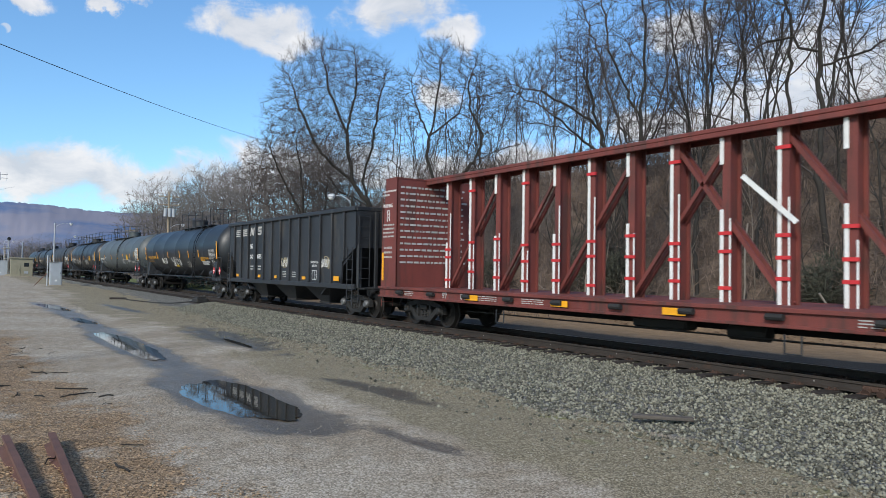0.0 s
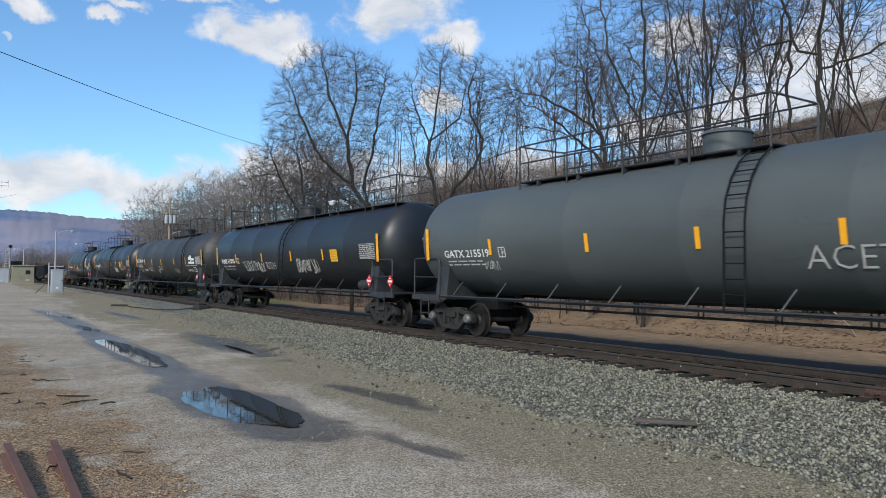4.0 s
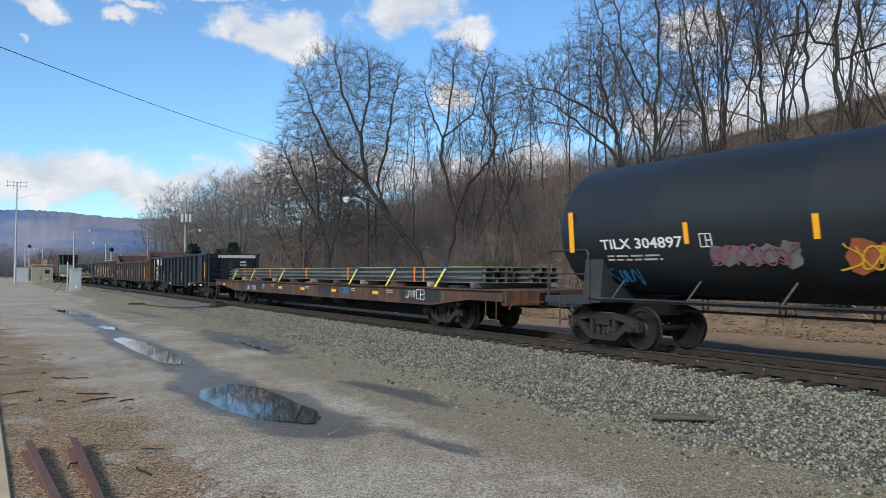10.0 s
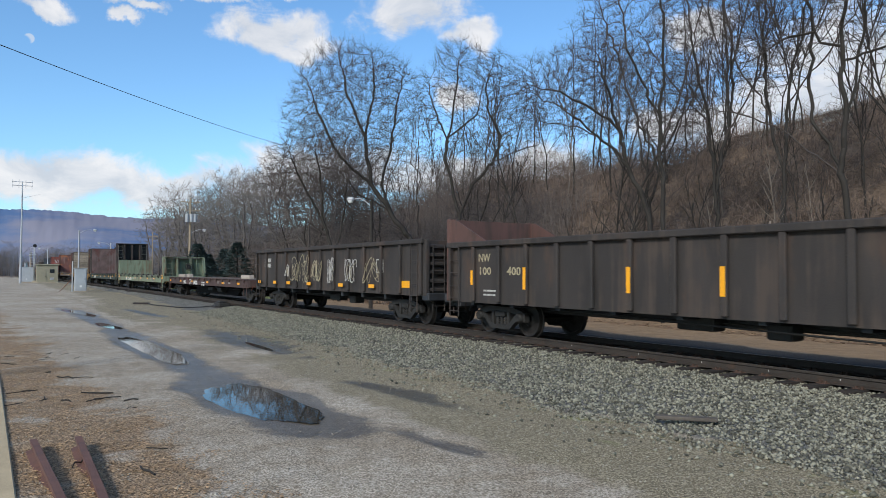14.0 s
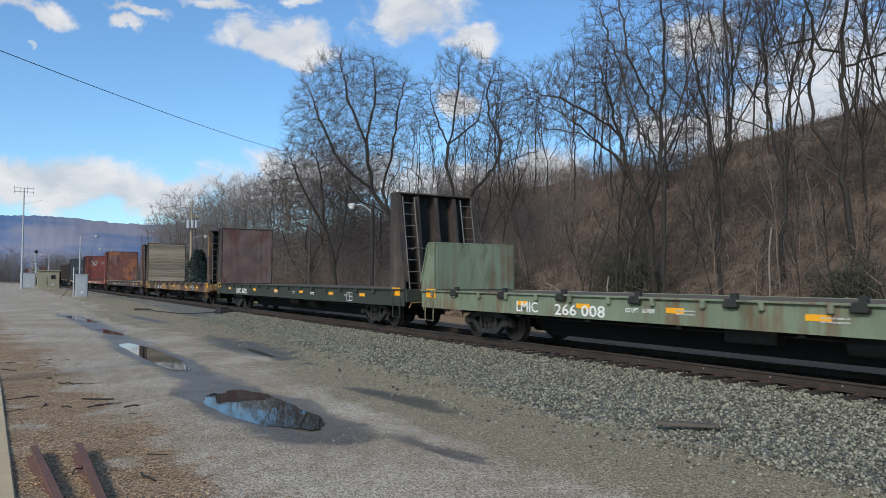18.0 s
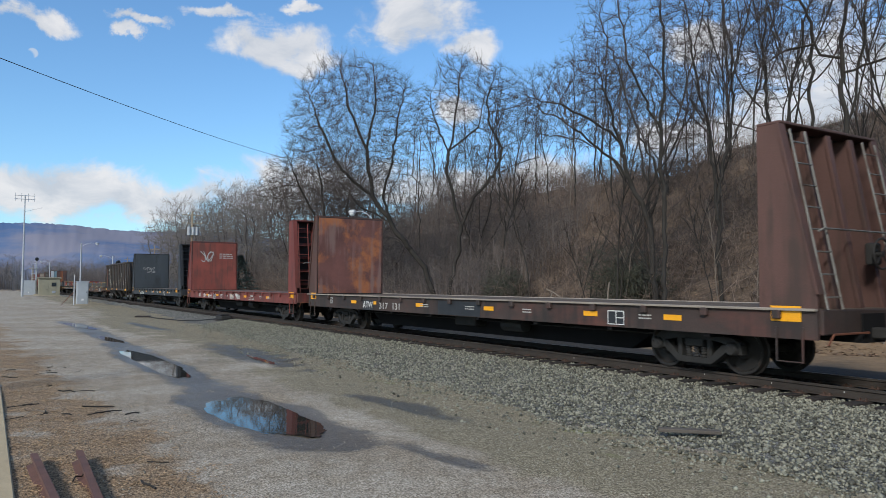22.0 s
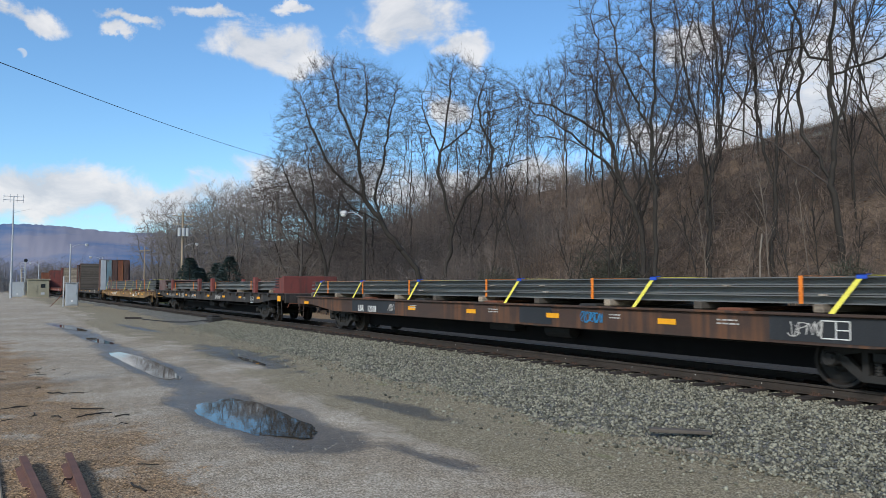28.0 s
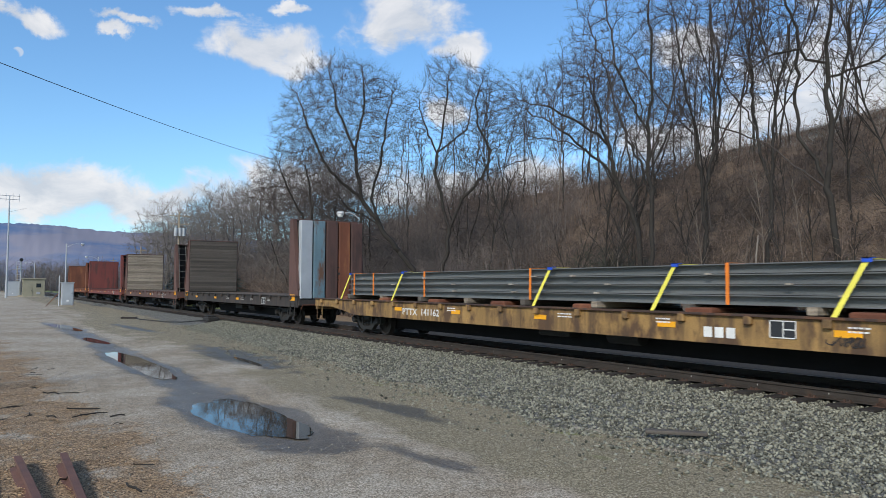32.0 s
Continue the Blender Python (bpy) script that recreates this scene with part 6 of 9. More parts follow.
def overhead_wire():
    a, b = Vector((-15.5, -3.1, 6.75)), Vector((-58.0, 23.0, 11.9))
    pts = []
    for i in range(33):
        t = i / 32
        p = a.lerp(b, t)
        p.z -= 0.9 * 4 * t * (1 - t) * 0.42
        pts.append(tuple(p))
    tagged(part("overhead_wire", Shape().pipe(pts, 0.011, 5), "cable"), "thin black overhead wire", "cable")
    tagged(part("wire_pole", Shape().cyl((0, 0, -0.5), (0, 0, 8.2), 0.17, 0.12, 10), "pole", at=(-15.5, -3.1, LOT)), "wooden pole that carries the wire", "pole")


overhead_wire()


def hilltop_building():
    ob = thing("hilltop_building", "long low grey building with a dull roof on the hilltop", "building", (-33.0, 58.0, 12.6, 0, 0, -17))
    part("wall", Shape().box(-16, 17, 0, 8, -4.5, 2.3), "wall", ob)
    part("roof", Shape().prism([(-0.6, 2.3), (4, 3.4), (8.6, 2.3), (8.6, 2.15), (-0.6, 2.15)], -16.5, 17.5, "x"), "roof", ob)
    for k in range(9):
        w = part("window", Shape().box(-14.5 + 3.5 * k, -13.3 + 3.5 * k, -0.06, -0.004, 0.5, 1.5), "wall", ob)
        part("pane", Shape().box(-14.4 + 3.5 * k, -13.4 + 3.5 * k, -0.075, -0.062, 0.6, 1.4), "dark", w)


hilltop_building()


# ---- running gear ----
def running_gear():
    s = Shape()
    for y0, y1 in ((-1.10, -0.95), (0.95, 1.10)):
        s.prism([(-1.08, 0.40), (-1.08, 0.56), (-0.92, 0.68), (-0.5, 0.775), (0.5, 0.775), (0.92, 0.68), (1.08, 0.56), (1.08, 0.40), (0.98, 0.40), (0.90, 0.54), (0.72, 0.58), (0.42, 0.64), (-0.42, 0.64), (-0.72, 0.58), (-0.90, 0.54), (-0.98, 0.40)], y0, y1)
        s.prism([(-0.80, 0.58), (-0.72, 0.42), (-0.40, 0.175), (0.40, 0.175), (0.72, 0.42), (0.80, 0.58), (0.64, 0.56), (0.36, 0.29), (-0.36, 0.29), (-0.64, 0.56)], y0, y1)
        for a, b in ((-0.40, -0.30), (0.30, 0.40)):
            s.box(a, b, y0, y1, 0.26, 0.66, 0.01)
        for x in (-0.89, 0.89):
            s.box(x - 0.16, x + 0.16, y0 - 0.01, y1 + 0.01, 0.42, 0.64, 0.02)
    s.box(-0.22, 0.22, -1.12, 1.12, 0.50, 0.66, 0.02)
    s.box(-0.3, 0.3, -0.3, 0.3, 0.64, 0.78, 0.02)
    frame_mesh = s.mesh("truck", M["grime"])
    coil = []
    for k in range(4):
        coil += [(0.29 + 0.054 * k, 0.045), (0.297 + 0.054 * k, 0.062), (0.325 + 0.054 * k, 0.062), (0.335 + 0.054 * k, 0.045)]
    spring_mesh = Shape().lathe(coil, False, 8).mesh("spring", M["grime"], 50)
    w = Shape()
    half = [(-0.83, 0.09), (-0.83, 0.15), (-0.785, 0.19), (-0.775, 0.36), (-0.825, 0.395), (-0.83, 0.445), (-0.71, 0.457), (-0.695, 0.485), (-0.668, 0.485), (-0.662, 0.40), (-0.72, 0.36), (-0.72, 0.19), (-0.68, 0.15), (-0.68, 0.09)]
    w.lathe(half, True, 28)
    w.lathe([(-a, r) for a, r in half[::-1]], True, 28)
    w.cyl((0, -1.08, 0), (0, 1.08, 0), 0.08, n=12)
    wheel_mesh = w.mesh("wheelset", M["wheel"], 35)
    caps = {}
    for key in ("steelcap", "bluecap", "grime"):
        c = Shape().lathe([(-1.20, 0.05), (-1.20, 0.10), (-1.17, 0.125), (-1.08, 0.13)], True, 16)
        for k in range(3):
            a = 6.28 * k / 3 + 0.5
            c.cyl((0.07 * math.cos(a), -1.215, 0.07 * math.sin(a)), (0.07 * math.cos(a), -1.19, 0.07 * math.sin(a)), 0.022, n=6)
        caps[key] = c.mesh("bearing_cap", M[key], 40)
    return frame_mesh, spring_mesh, wheel_mesh, caps


TRUCK, SPRINGS, WHEELS, CAPS = running_gear()
WHEELSETS = []


def truck(car, x, cap):
    t = part("truck", TRUCK, None, car, "greasy cast steel truck", at=(x, 0, 0))
    for sx in (-0.89, 0.89):
        w = part("wheelset", WHEELS, None, t, "worn steel wheels on an axle", at=(sx, 0, 0.457))
        WHEELSETS.append((w, sx))
        for turn in (0, 180):
            part("bearing_cap", CAPS[cap], None, t, at=(sx, 0, 0.50, 0, 0, turn))
    for y in (-1.02, 1.02):
        for sx in (-0.18, 0.0, 0.18):
            part("spring", SPRINGS, None, t, at=(sx, y, 0, 0, -90, 0))


COUPLER = Shape().box(-0.35, 0.38, -0.09, 0.09, 0.78, 0.98, 0.03).box(0.3, 0.62, -0.17, 0.13, 0.74, 1.02, 0.05).box(0.5, 0.66, 0.04, 0.17, 0.76, 1.0, 0.03).mesh("coupler", M["grime"])
HOSE = Shape().pipe([(0.1, 0.3, 0.85), (0.25, 0.33, 0.7), (0.42, 0.3, 0.55), (0.58, 0.2, 0.52), (0.66, 0.12, 0.6)], 0.028, 6).mesh("air_hose", M["cable"])


def ends(car, half, cap="grime", inset=2.4, reach=0.0):
    """Trucks, couplers and air hoses."""
    for sd in (-1, 1):
        truck(car, sd * (half - inset), cap)
        part("coupler", COUPLER, None, car, at=(sd * (half + reach), 0, 0, 0, 0, 0 if sd > 0 else 180))
        part("air_hose", HOSE, None, car, at=(sd * (half + reach), 0, 0, 0, 0, 0 if sd > 0 else 180))


ADVANCE = dict(zip("ABCDEFGHIJKLMNOPQRSTUVWXYZ .-!", (0.667, 0.563, 0.708, 0.75, 0.5, 0.469, 0.74, 0.729, 0.25, 0.25, 0.656, 0.49, 0.781, 0.781, 0.823, 0.51, 0.823, 0.604, 0.458, 0.604, 0.708, 0.604, 1.042, 0.708, 0.604, 0.646, 0.278, 0.219, 0.323, 0.271)))


def lettering(parent, text, x, y, z, size, material="white", tilt=0.0, stretch=1.0, width=0.0):
    """Writing on the side that faces the lot."""
    if width:
        stretch = width / (size * sum(ADVANCE.get(c, 0.5) for c in text))
    cu = bpy.data.curves.new("lettering", "FONT")
    cu.body, cu.size, cu.align_x, cu.align_y = text, size, "LEFT", "CENTER"
    cu.resolution_u, cu.extrude, cu.offset = 2, 0.002, size * 0.012
    cu.materials.append(M[material])
    ob = new("lettering", cu)
    ob.parent = parent
    ob.matrix_basis = pose(x, y, z, 90 - tilt) @ Matrix.Diagonal((stretch, 1, 1, 1))
    return ob


def bars(parent, x, y, z, w, h, rows, material="white", tilt=0.0, seed=1, fill=0.42):
    """A block of writing too small to read."""
    r = random.Random(seed)
    s = Shape()
    for k in range(rows):
        zz = h * (0.5 - (k + 0.5) / rows)
        a = 0
        while a < w * 0.96:
            b = min(w, a + r.uniform(0.08, 0.28) * w)
            s.box(a, b, -0.004, 0.0, zz - h / rows * fill / 2, zz + h / rows * fill / 2)
            a = b + 0.05 * w
    return tagged(part("writing", s, material, parent, at=pose(x, y, z, -tilt)), kind="stuff")


def frame_lines(parent, x, y, z, w, h, material="white", tilt=0.0):
    s, t = Shape(), 0.018
    s.box(0, w, -0.004, 0, -h / 2, -h / 2 + t).box(0, w, -0.004, 0, h / 2 - t, h / 2).box(0, t, -0.004, 0, -h / 2, h / 2).box(w - t, w, -0.004, 0, -h / 2, h / 2)
    s.box(w * 0.5, w * 0.5 + t, -0.004, 0, -h / 2, h / 2).box(w * 0.5, w, -0.004, 0, -t / 2, t / 2)
    return part("stencil_frame", s, material, parent, at=pose(x, y, z, -tilt))


def panel(parent, name, x, y, z, w, h, material, tilt=0.0, label=""):
    return part(name, Shape().box(-w / 2, w / 2, -0.005, 0.0, -h / 2, h / 2), material, parent, label, at=pose(x, y, z, -tilt))


def scrawl(parent, x, y, z, w, h, material, seed, tilt=0.0, thick=0.03):
    """A loose painted tag: looping overlapping strokes, no real letters."""
    r = random.Random(seed)
    s = Shape()
    lift = 0.0
    n = max(2, int(round(w / (h * 0.6))))
    cell = w / n
    for k in range(n):
        x0, up, tall = cell * (k + 0.5), r.uniform(-0.07, 0.07) * h, r.uniform(0.36, 0.52) * h
        for stroke in range(r.choice((1, 2, 2))):
            fx, fz = r.choice((0.5, 0.75, 1.0, 1.25)), r.choice((0.5, 1.0, 1.0, 1.5, 2.0))
            px, pz, wide = r.uniform(0, 6.28), r.uniform(0, 6.28), cell * r.uniform(0.35, 0.62)
            slant = r.uniform(0.05, 0.3)
            pts = []
            for i in range(19):
                u = i / 18
                vz = tall * math.sin(6.283 * fz * u + pz)
                pts.append((x0 + wide * math.sin(6.283 * fx * u + px) + cell * 0.3 * (u - 0.5) + slant * vz, up + vz))
            for (ax, az), (bx, bz) in zip(pts[:-1], pts[1:]):
                dx, dz = bx - ax, bz - az
                ln = math.hypot(dx, dz)
                if ln < 1e-4:
                    continue
                t = thick * r.uniform(0.7, 0.95)
                ox, oz = -dz / ln * t / 2, dx / ln * t / 2
                ex, ez = dx / ln * t * 0.2, dz / ln * t * 0.2
                lift -= 0.0001
                s.add([(ax + ox - ex, lift, az + oz - ez), (ax - ox - ex, lift, az - oz - ez), (bx - ox + ex, lift, bz - oz + ez), (bx + ox + ex, lift, bz + oz + ez)], [(0, 1, 2, 3)])
    me = s.mesh("graffiti", M[material])
    return tagged(part("graffiti", me, None, parent, "loose spray-painted scrawl", at=pose(x, y, z, -tilt)), kind="stuff")


def ladder(parent, x, y, z0, z1, w=0.4, along="x", material="black", step=0.36):
    s = Shape()
    o = (w / 2, 0) if along == "x" else (0, w / 2)
    for sg in (-1, 1):
        s.cyl((x + sg * o[0], y + sg * o[1], z0), (x + sg * o[0], y + sg * o[1], z1), 0.018, n=5)
    z = z0 + 0.15
    while z < z1:
        s.cyl((x - o[0], y - o[1], z), (x + o[0], y + o[1], z), 0.013, n=5)
        z += step
    return part("ladder", s, material, parent)


def brake_wheel(car, x, y, z, r=0.27):
    """Hand brake: an open rim on four spokes, facing along the track."""
    rim = [(x, y + r * math.cos(a), z + r * math.sin(a)) for a in [2 * math.pi * k / 20 for k in range(21)]]
    s = Shape().pipe(rim, 0.02, 6).cyl((x - 0.1, y, z), (x + 0.03, y, z), 0.05, n=10)
    for k in range(4):
        a = math.pi / 4 + math.pi / 2 * k
        s.cyl((x, y, z), (x, y + r * math.cos(a), z + r * math.sin(a)), 0.014, n=5)
    part("brake_wheel", s, "grime", car)
    part("brake_housing", Shape().box(x - 0.22, x - 0.08, y - 0.16, y + 0.16, z - 0.2, z + 0.2, 0.03), "grime", car)


def new_car(name, label, category, group="train of freight cars"):
    return thing(name, label, category, (0, YC, 0), group)


# ---- tank cars ----
def tank_car(half, label, paint="tank", cap="grime", marks=(), mark_paint="white", rail_long=False, extra=None, bars_x=(), dome_x=0.0, walk_x=(-1.3, 5.3)):
    car = new_car("tank_car", label, "tank car")
    R, zc = 1.5, 2.69
    L = half - 0.15
    prof = []
    for i in range(16):
        a = math.pi / 2 * i / 15
        prof.append((-L + 0.74 - 0.74 * math.cos(a), max(0.02, R * math.sin(a))))
    for x in (-L * 0.66, -L * 0.33, 0, L * 0.33, L * 0.66):
        prof += [(x - 0.03, R), (x - 0.02, R + 0.0015), (x + 0.02, R + 0.0015), (x + 0.03, R)]
    for i in range(15, -1, -1):
        a = math.pi / 2 * i / 15
        prof.append((L - 0.74 + 0.74 * math.cos(a), max(0.02, R * math.sin(a))))
    shell = part("shell", Shape().lathe(prof, False, 56, (-0.15, 0, zc)), paint, car, smooth=13)
    # top works
    top = zc + R
    hs, mid = (walk_x[1] - walk_x[0]) / 2, (walk_x[1] + walk_x[0]) / 2
    deck = Shape().box(mid - hs, mid + hs, -0.75, -0.12, top - 0.06, top - 0.02, 0.01).box(mid - hs, mid + hs, 0.12, 0.75, top - 0.06, top - 0.02, 0.01)
    for k in range(5):
        x = mid - hs + 2 * hs * (k + 0.5) / 5
        deck.box(x - 0.04, x + 0.04, -0.75, 0.75, top - 0.2, top - 0.06)
    walkway = part("walkway", deck, "black", car, "dark grating walkway on top")
    rails = Shape()
    lo, hi = walk_x[0] + 0.05, walk_x[1] - 0.05
    n = 8 if rail_long else 4
    for y in (-0.78, 0.78):
        for z in (top + 0.45, top + 0.9):
            rails.cyl((lo, y, z), (hi, y, z), 0.022, n=5)
        for k in range(n + 1):
            x = lo + (hi - lo) * k / n
            rails.cyl((x, y, top - 0.25), (x, y, top + 0.9), 0.024, n=5)
    for x in (lo, hi):
        rails.cyl((x, -0.78, top + 0.9), (x, 0.78, top + 0.9), 0.022, n=5)
    part("safety_rail", rails, "black", walkway)
    d = part("valve_housing", Shape().cyl((dome_x, 0, top - 0.1), (dome_x, 0, top + 0.42), 0.48, n=22).cyl((dome_x, 0, top + 0.42), (dome_x, 0, top + 0.5), 0.52, 0.46, 22), "black" if paint.startswith("tank") and paint != "tank_grey" else paint, car, smooth=40)
    # underframe
    for sd in (-1, 1):
        x0, x1 = sorted((sd * (half - 2.7), sd * half))
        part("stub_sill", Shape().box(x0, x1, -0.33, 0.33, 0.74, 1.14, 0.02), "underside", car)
        xb = sd * (half - 1.5)
        saddle = Shape().prism([(-1.45, 1.02), (1.45, 1.02), (1.42, 1.2), (1.32, 2.0), (0.95, 1.45), (0, 1.16), (-0.95, 1.45), (-1.32, 2.0), (-1.42, 1.2)], xb - 0.28, xb + 0.28, "x")
        part("saddle", saddle, "black", car)
        e0, e1 = sorted((sd * (half - 1.5), sd * (half - 0.02)))
        part("end_platform", Shape().box(e0, e1, -1.5, 1.5, 1.08, 1.14, 0.01).box(e0, e1, -1.5, -1.42, 0.98, 1.14), "black", car)
        xe = sd * (half - 0.1)
        xi = sd * (half - 1.45)
        for y in (-1.46, 1.46):
            part("end_rail", Shape().pipe([(xi, y, 1.1), (xi, y, 2.1), (xi + sd * 0.03, y, 2.17), (xi + sd * 0.1, y, 2.2), (xe - sd * 0.1, y, 2.2), (xe - sd * 0.03, y, 2.17), (xe, y, 2.1), (xe, y, 1.1)], 0.026, 6), "black", car)
            part("mid_rail", Shape().cyl((xi, y, 1.65), (xe, y, 1.65), 0.018, n=5), "black", car)
        ladder(car, sd * (half - 0.75), -1.5, 0.45, 1.1, 0.42)
    part("side_sill", Shape().box(-half + 1.4, half - 1.4, -1.44, -1.36, 1.06, 1.14).box(-half + 1.4, half - 1.4, 1.36, 1.44, 1.06, 1.14), "black", car)
    hr = Shape()
    for y in (-1.5, 1.5):
        hr.cyl((-half + 1.6, y, 1.12), (half - 1.6, y, 1.12), 0.022, n=5)
        if y > 0:
            hr.cyl((-half + 1.6, y, 0.78), (half - 1.6, y, 0.78), 0.022, n=5)
        k = 8
        for i in range(k + 1):
            x = (-half + 2.2) + (2 * half - 4.4) * i / k
            hr.cyl((x, y, 1.12), (x + 0.18, y * 0.86, 1.52), 0.02, n=5)
            if y > 0:
                hr.cyl((x, y, 1.12), (x, y, 0.72), 0.02, n=5)
                hr.cyl((x + 0.14, y, 1.12), (x + 0.14, y, 0.72), 0.02, n=5)
    part("side_handrail", hr, "black", car)
    part("air_reservoir", Shape().lathe([(-0.5, 0.02), (-0.48, 0.12), (-0.42, 0.18), (0.42, 0.18), (0.48, 0.12), (0.5, 0.02)], False, 14, (half - 2.35, -1.15, 1.34)), "black", car, smooth=40)
    part("brake_pipe", Shape().cyl((-half + 2, 0.2, 0.85), (half - 2, 0.2, 0.85), 0.03, n=6), "grime", car)
    xl = walk_x[1] - 0.25 if not rail_long else 0.6
    climb = [(-1.6, 1.1), (-1.6, 1.6), (-1.6, 2.69)] + [(-1.6 * math.cos(math.radians(a)), 2.69 + 1.6 * math.sin(math.radians(a))) for a in (15, 30, 45, 60)]
    steps = Shape()
    for sx in (-0.21, 0.21):
        steps.pipe([(xl + sx, y, z) for y, z in climb], 0.02, 6)
    for k in range(5):
        steps.cyl((xl - 0.21, -1.6, 1.4 + 0.28 * k), (xl + 0.21, -1.6, 1.4 + 0.28 * k), 0.013, n=5)
    for a in (9, 18, 27, 36, 45, 54):
        y, z = -1.6 * math.cos(math.radians(a)), 2.69 + 1.6 * math.sin(math.radians(a))
        steps.cyl((xl - 0.21, y, z), (xl + 0.21, y, z), 0.013, n=5)
    part("ladder", steps, "underside", car)
    ends(car, half, cap, 1.5, 0.0)
    # markings: place on the round shell by height
    def on(z):
        a = math.asin(max(-1, min(1, (z - zc) / R)))
        return -R * math.cos(a) - 0.006, math.degrees(a)
    for x, z, h in bars_x:
        y, tilt = on(z)
        panel(car, "reflector", x, y, z, 0.11 if h < 0.6 else 0.15, h, "reflector", tilt, "yellow reflective stripe")
    for text, x, z, size, width in marks:
        y, tilt = on(z)
        lettering(car, text, x, y - 0.004, z, size, mark_paint, tilt, width=width)
        frame_lines(car, x + width + 0.4, y - 0.004, z + 0.02, 0.27, 0.27, mark_paint, tilt)
    for x, y in ((8.5, -1.52), (half - 0.12, -1.52)):
        p = part("placard", Shape().prism([(0, -0.2), (0.2, 0), (0, 0.2), (-0.2, 0)], -0.012, 0.0, "y"), "placard", car, "red diamond hazard placard", at=(x, y, 1.5))
        part("placard_label", Shape().box(-0.12, 0.12, -0.016, -0.013, -0.035, 0.035).box(-0.025, 0.025, -0.016, -0.013, -0.13, -0.09).box(-0.035, 0.035, -0.016, -0.013, 0.08, 0.11), "white", p)
        part("placard_post", Shape().cyl((x, y + 0.02, 1.1), (x, y + 0.02, 1.7), 0.02, n=5), "black", car)
    if extra:
        extra(car, on, half)
    return car


def stripes(small, large):
    return [(x, 2.45, 0.42) for x in small] + [(x, 2.6, 0.92) for x in large]


def data_block(car, on, x, z, w, h, rows, seed, material="faded"):
    y, tilt = on(z)
    bars(car, x, y - 0.002, z, w, h, rows, material, tilt, seed)


def tag(car, on, x, z, w, h, material, seed, thick=0.04):
    y, tilt = on(z)
    scrawl(car, x, y - 0.004, z, w, h, material, seed, tilt, thick)


def notice(car, on, x, z, w, h, material, label):
    y, tilt = on(z)
    panel(car, "sign", x, y - 0.003, z, w, h, material, tilt, label)
    if h > 0.4:
        bars(car, x - w * 0.44, y - 0.0095, z, w * 0.88, h * 0.86, 6, "amber", tilt, seed=int(x * 10) + 90, fill=0.5)


def end_marks(car, text, half, material="white"):
    """Small writing on the round head of the tank."""
    lettering(car, text, 0, 0, 0, 0.13, material, width=0.68).matrix_basis = pose(half - 0.29, -0.22, 2.9, 90, 0, 93) @ Matrix.Diagonal((0.92, 1, 1, 1))
    bars(car, 0, 0, 0, 0.5, 0.26, 3, "faded" if material == "white" else material, seed=len(text) + int(half * 7)).matrix_basis = pose(half - 0.285, -0.12, 2.66, 0, 0, 93)


def hand_words(car, on, text, x, z, size, width, material="faded"):
    """Sprayed words that can be read."""
    y, tilt = on(z)
    ob = lettering(car, text, x, y - 0.008, z, size, material, tilt, width=width)
    ob.data.shear, ob.data.offset = 0.12, -size * 0.012
    ob.name = "graffiti"


def throw_up(car, on, x, z, w, h, fill, line, seed):
    """Filled bubble shapes under loose outlines."""
    r = random.Random(seed)
    y, tilt = on(z)
    n = max(2, int(w / (h * 0.7)))
    s = Shape()
    for k in range(n):
        cx, cz = w * (k + 0.5) / n, r.uniform(-0.05, 0.05) * h
        a0 = r.uniform(0, 6.28)
        pts = []
        for i in range(14):
            t = 2 * math.pi * i / 14
            e = 0.85 + 0.2 * math.sin(2 * t + a0) + 0.1 * math.sin(5 * t + a0)
            pts.append((cx + w / n * 0.62 * e * math.cos(t), cz + h * 0.5 * e * math.sin(t)))
        s.prism(pts, -0.001 - 0.001 * k, 0.0)
    tagged(part("graffiti", s, fill, car, "sprayed bubble letters", at=pose(x, y - 0.003, z, -tilt)), kind="stuff")
    scrawl(car, x, y - 0.016, z, w, h * 0.8, line, seed + 1, tilt, 0.035)


def words(car, on, text, x, z, size, material="white", width=0.0):
    y, tilt = on(z)
    lettering(car, text, x, y - 0.006, z, size, material, tilt, width=width)


def table(car, on, x, z, w, h, seed, material="faded"):
    """A framed block of small figures."""
    y, tilt = on(z)
    bars(car, x + 0.03, y - 0.004, z, w - 0.06, h * 0.94, 7, material, tilt, seed, 0.55)
    s = Shape()
    for k in range(5):
        s.box(w * k / 4 - 0.006, w * k / 4 + 0.006, -0.003, 0, -h / 2, h / 2)
    s.box(0, w, -0.003, 0, -h / 2 - 0.008, -h / 2 + 0.008).box(0, w, -0.003, 0, h / 2 - 0.008, h / 2 + 0.008)
    part("stencil_frame", s, material, car, at=pose(x, y - 0.004, z, -tilt))


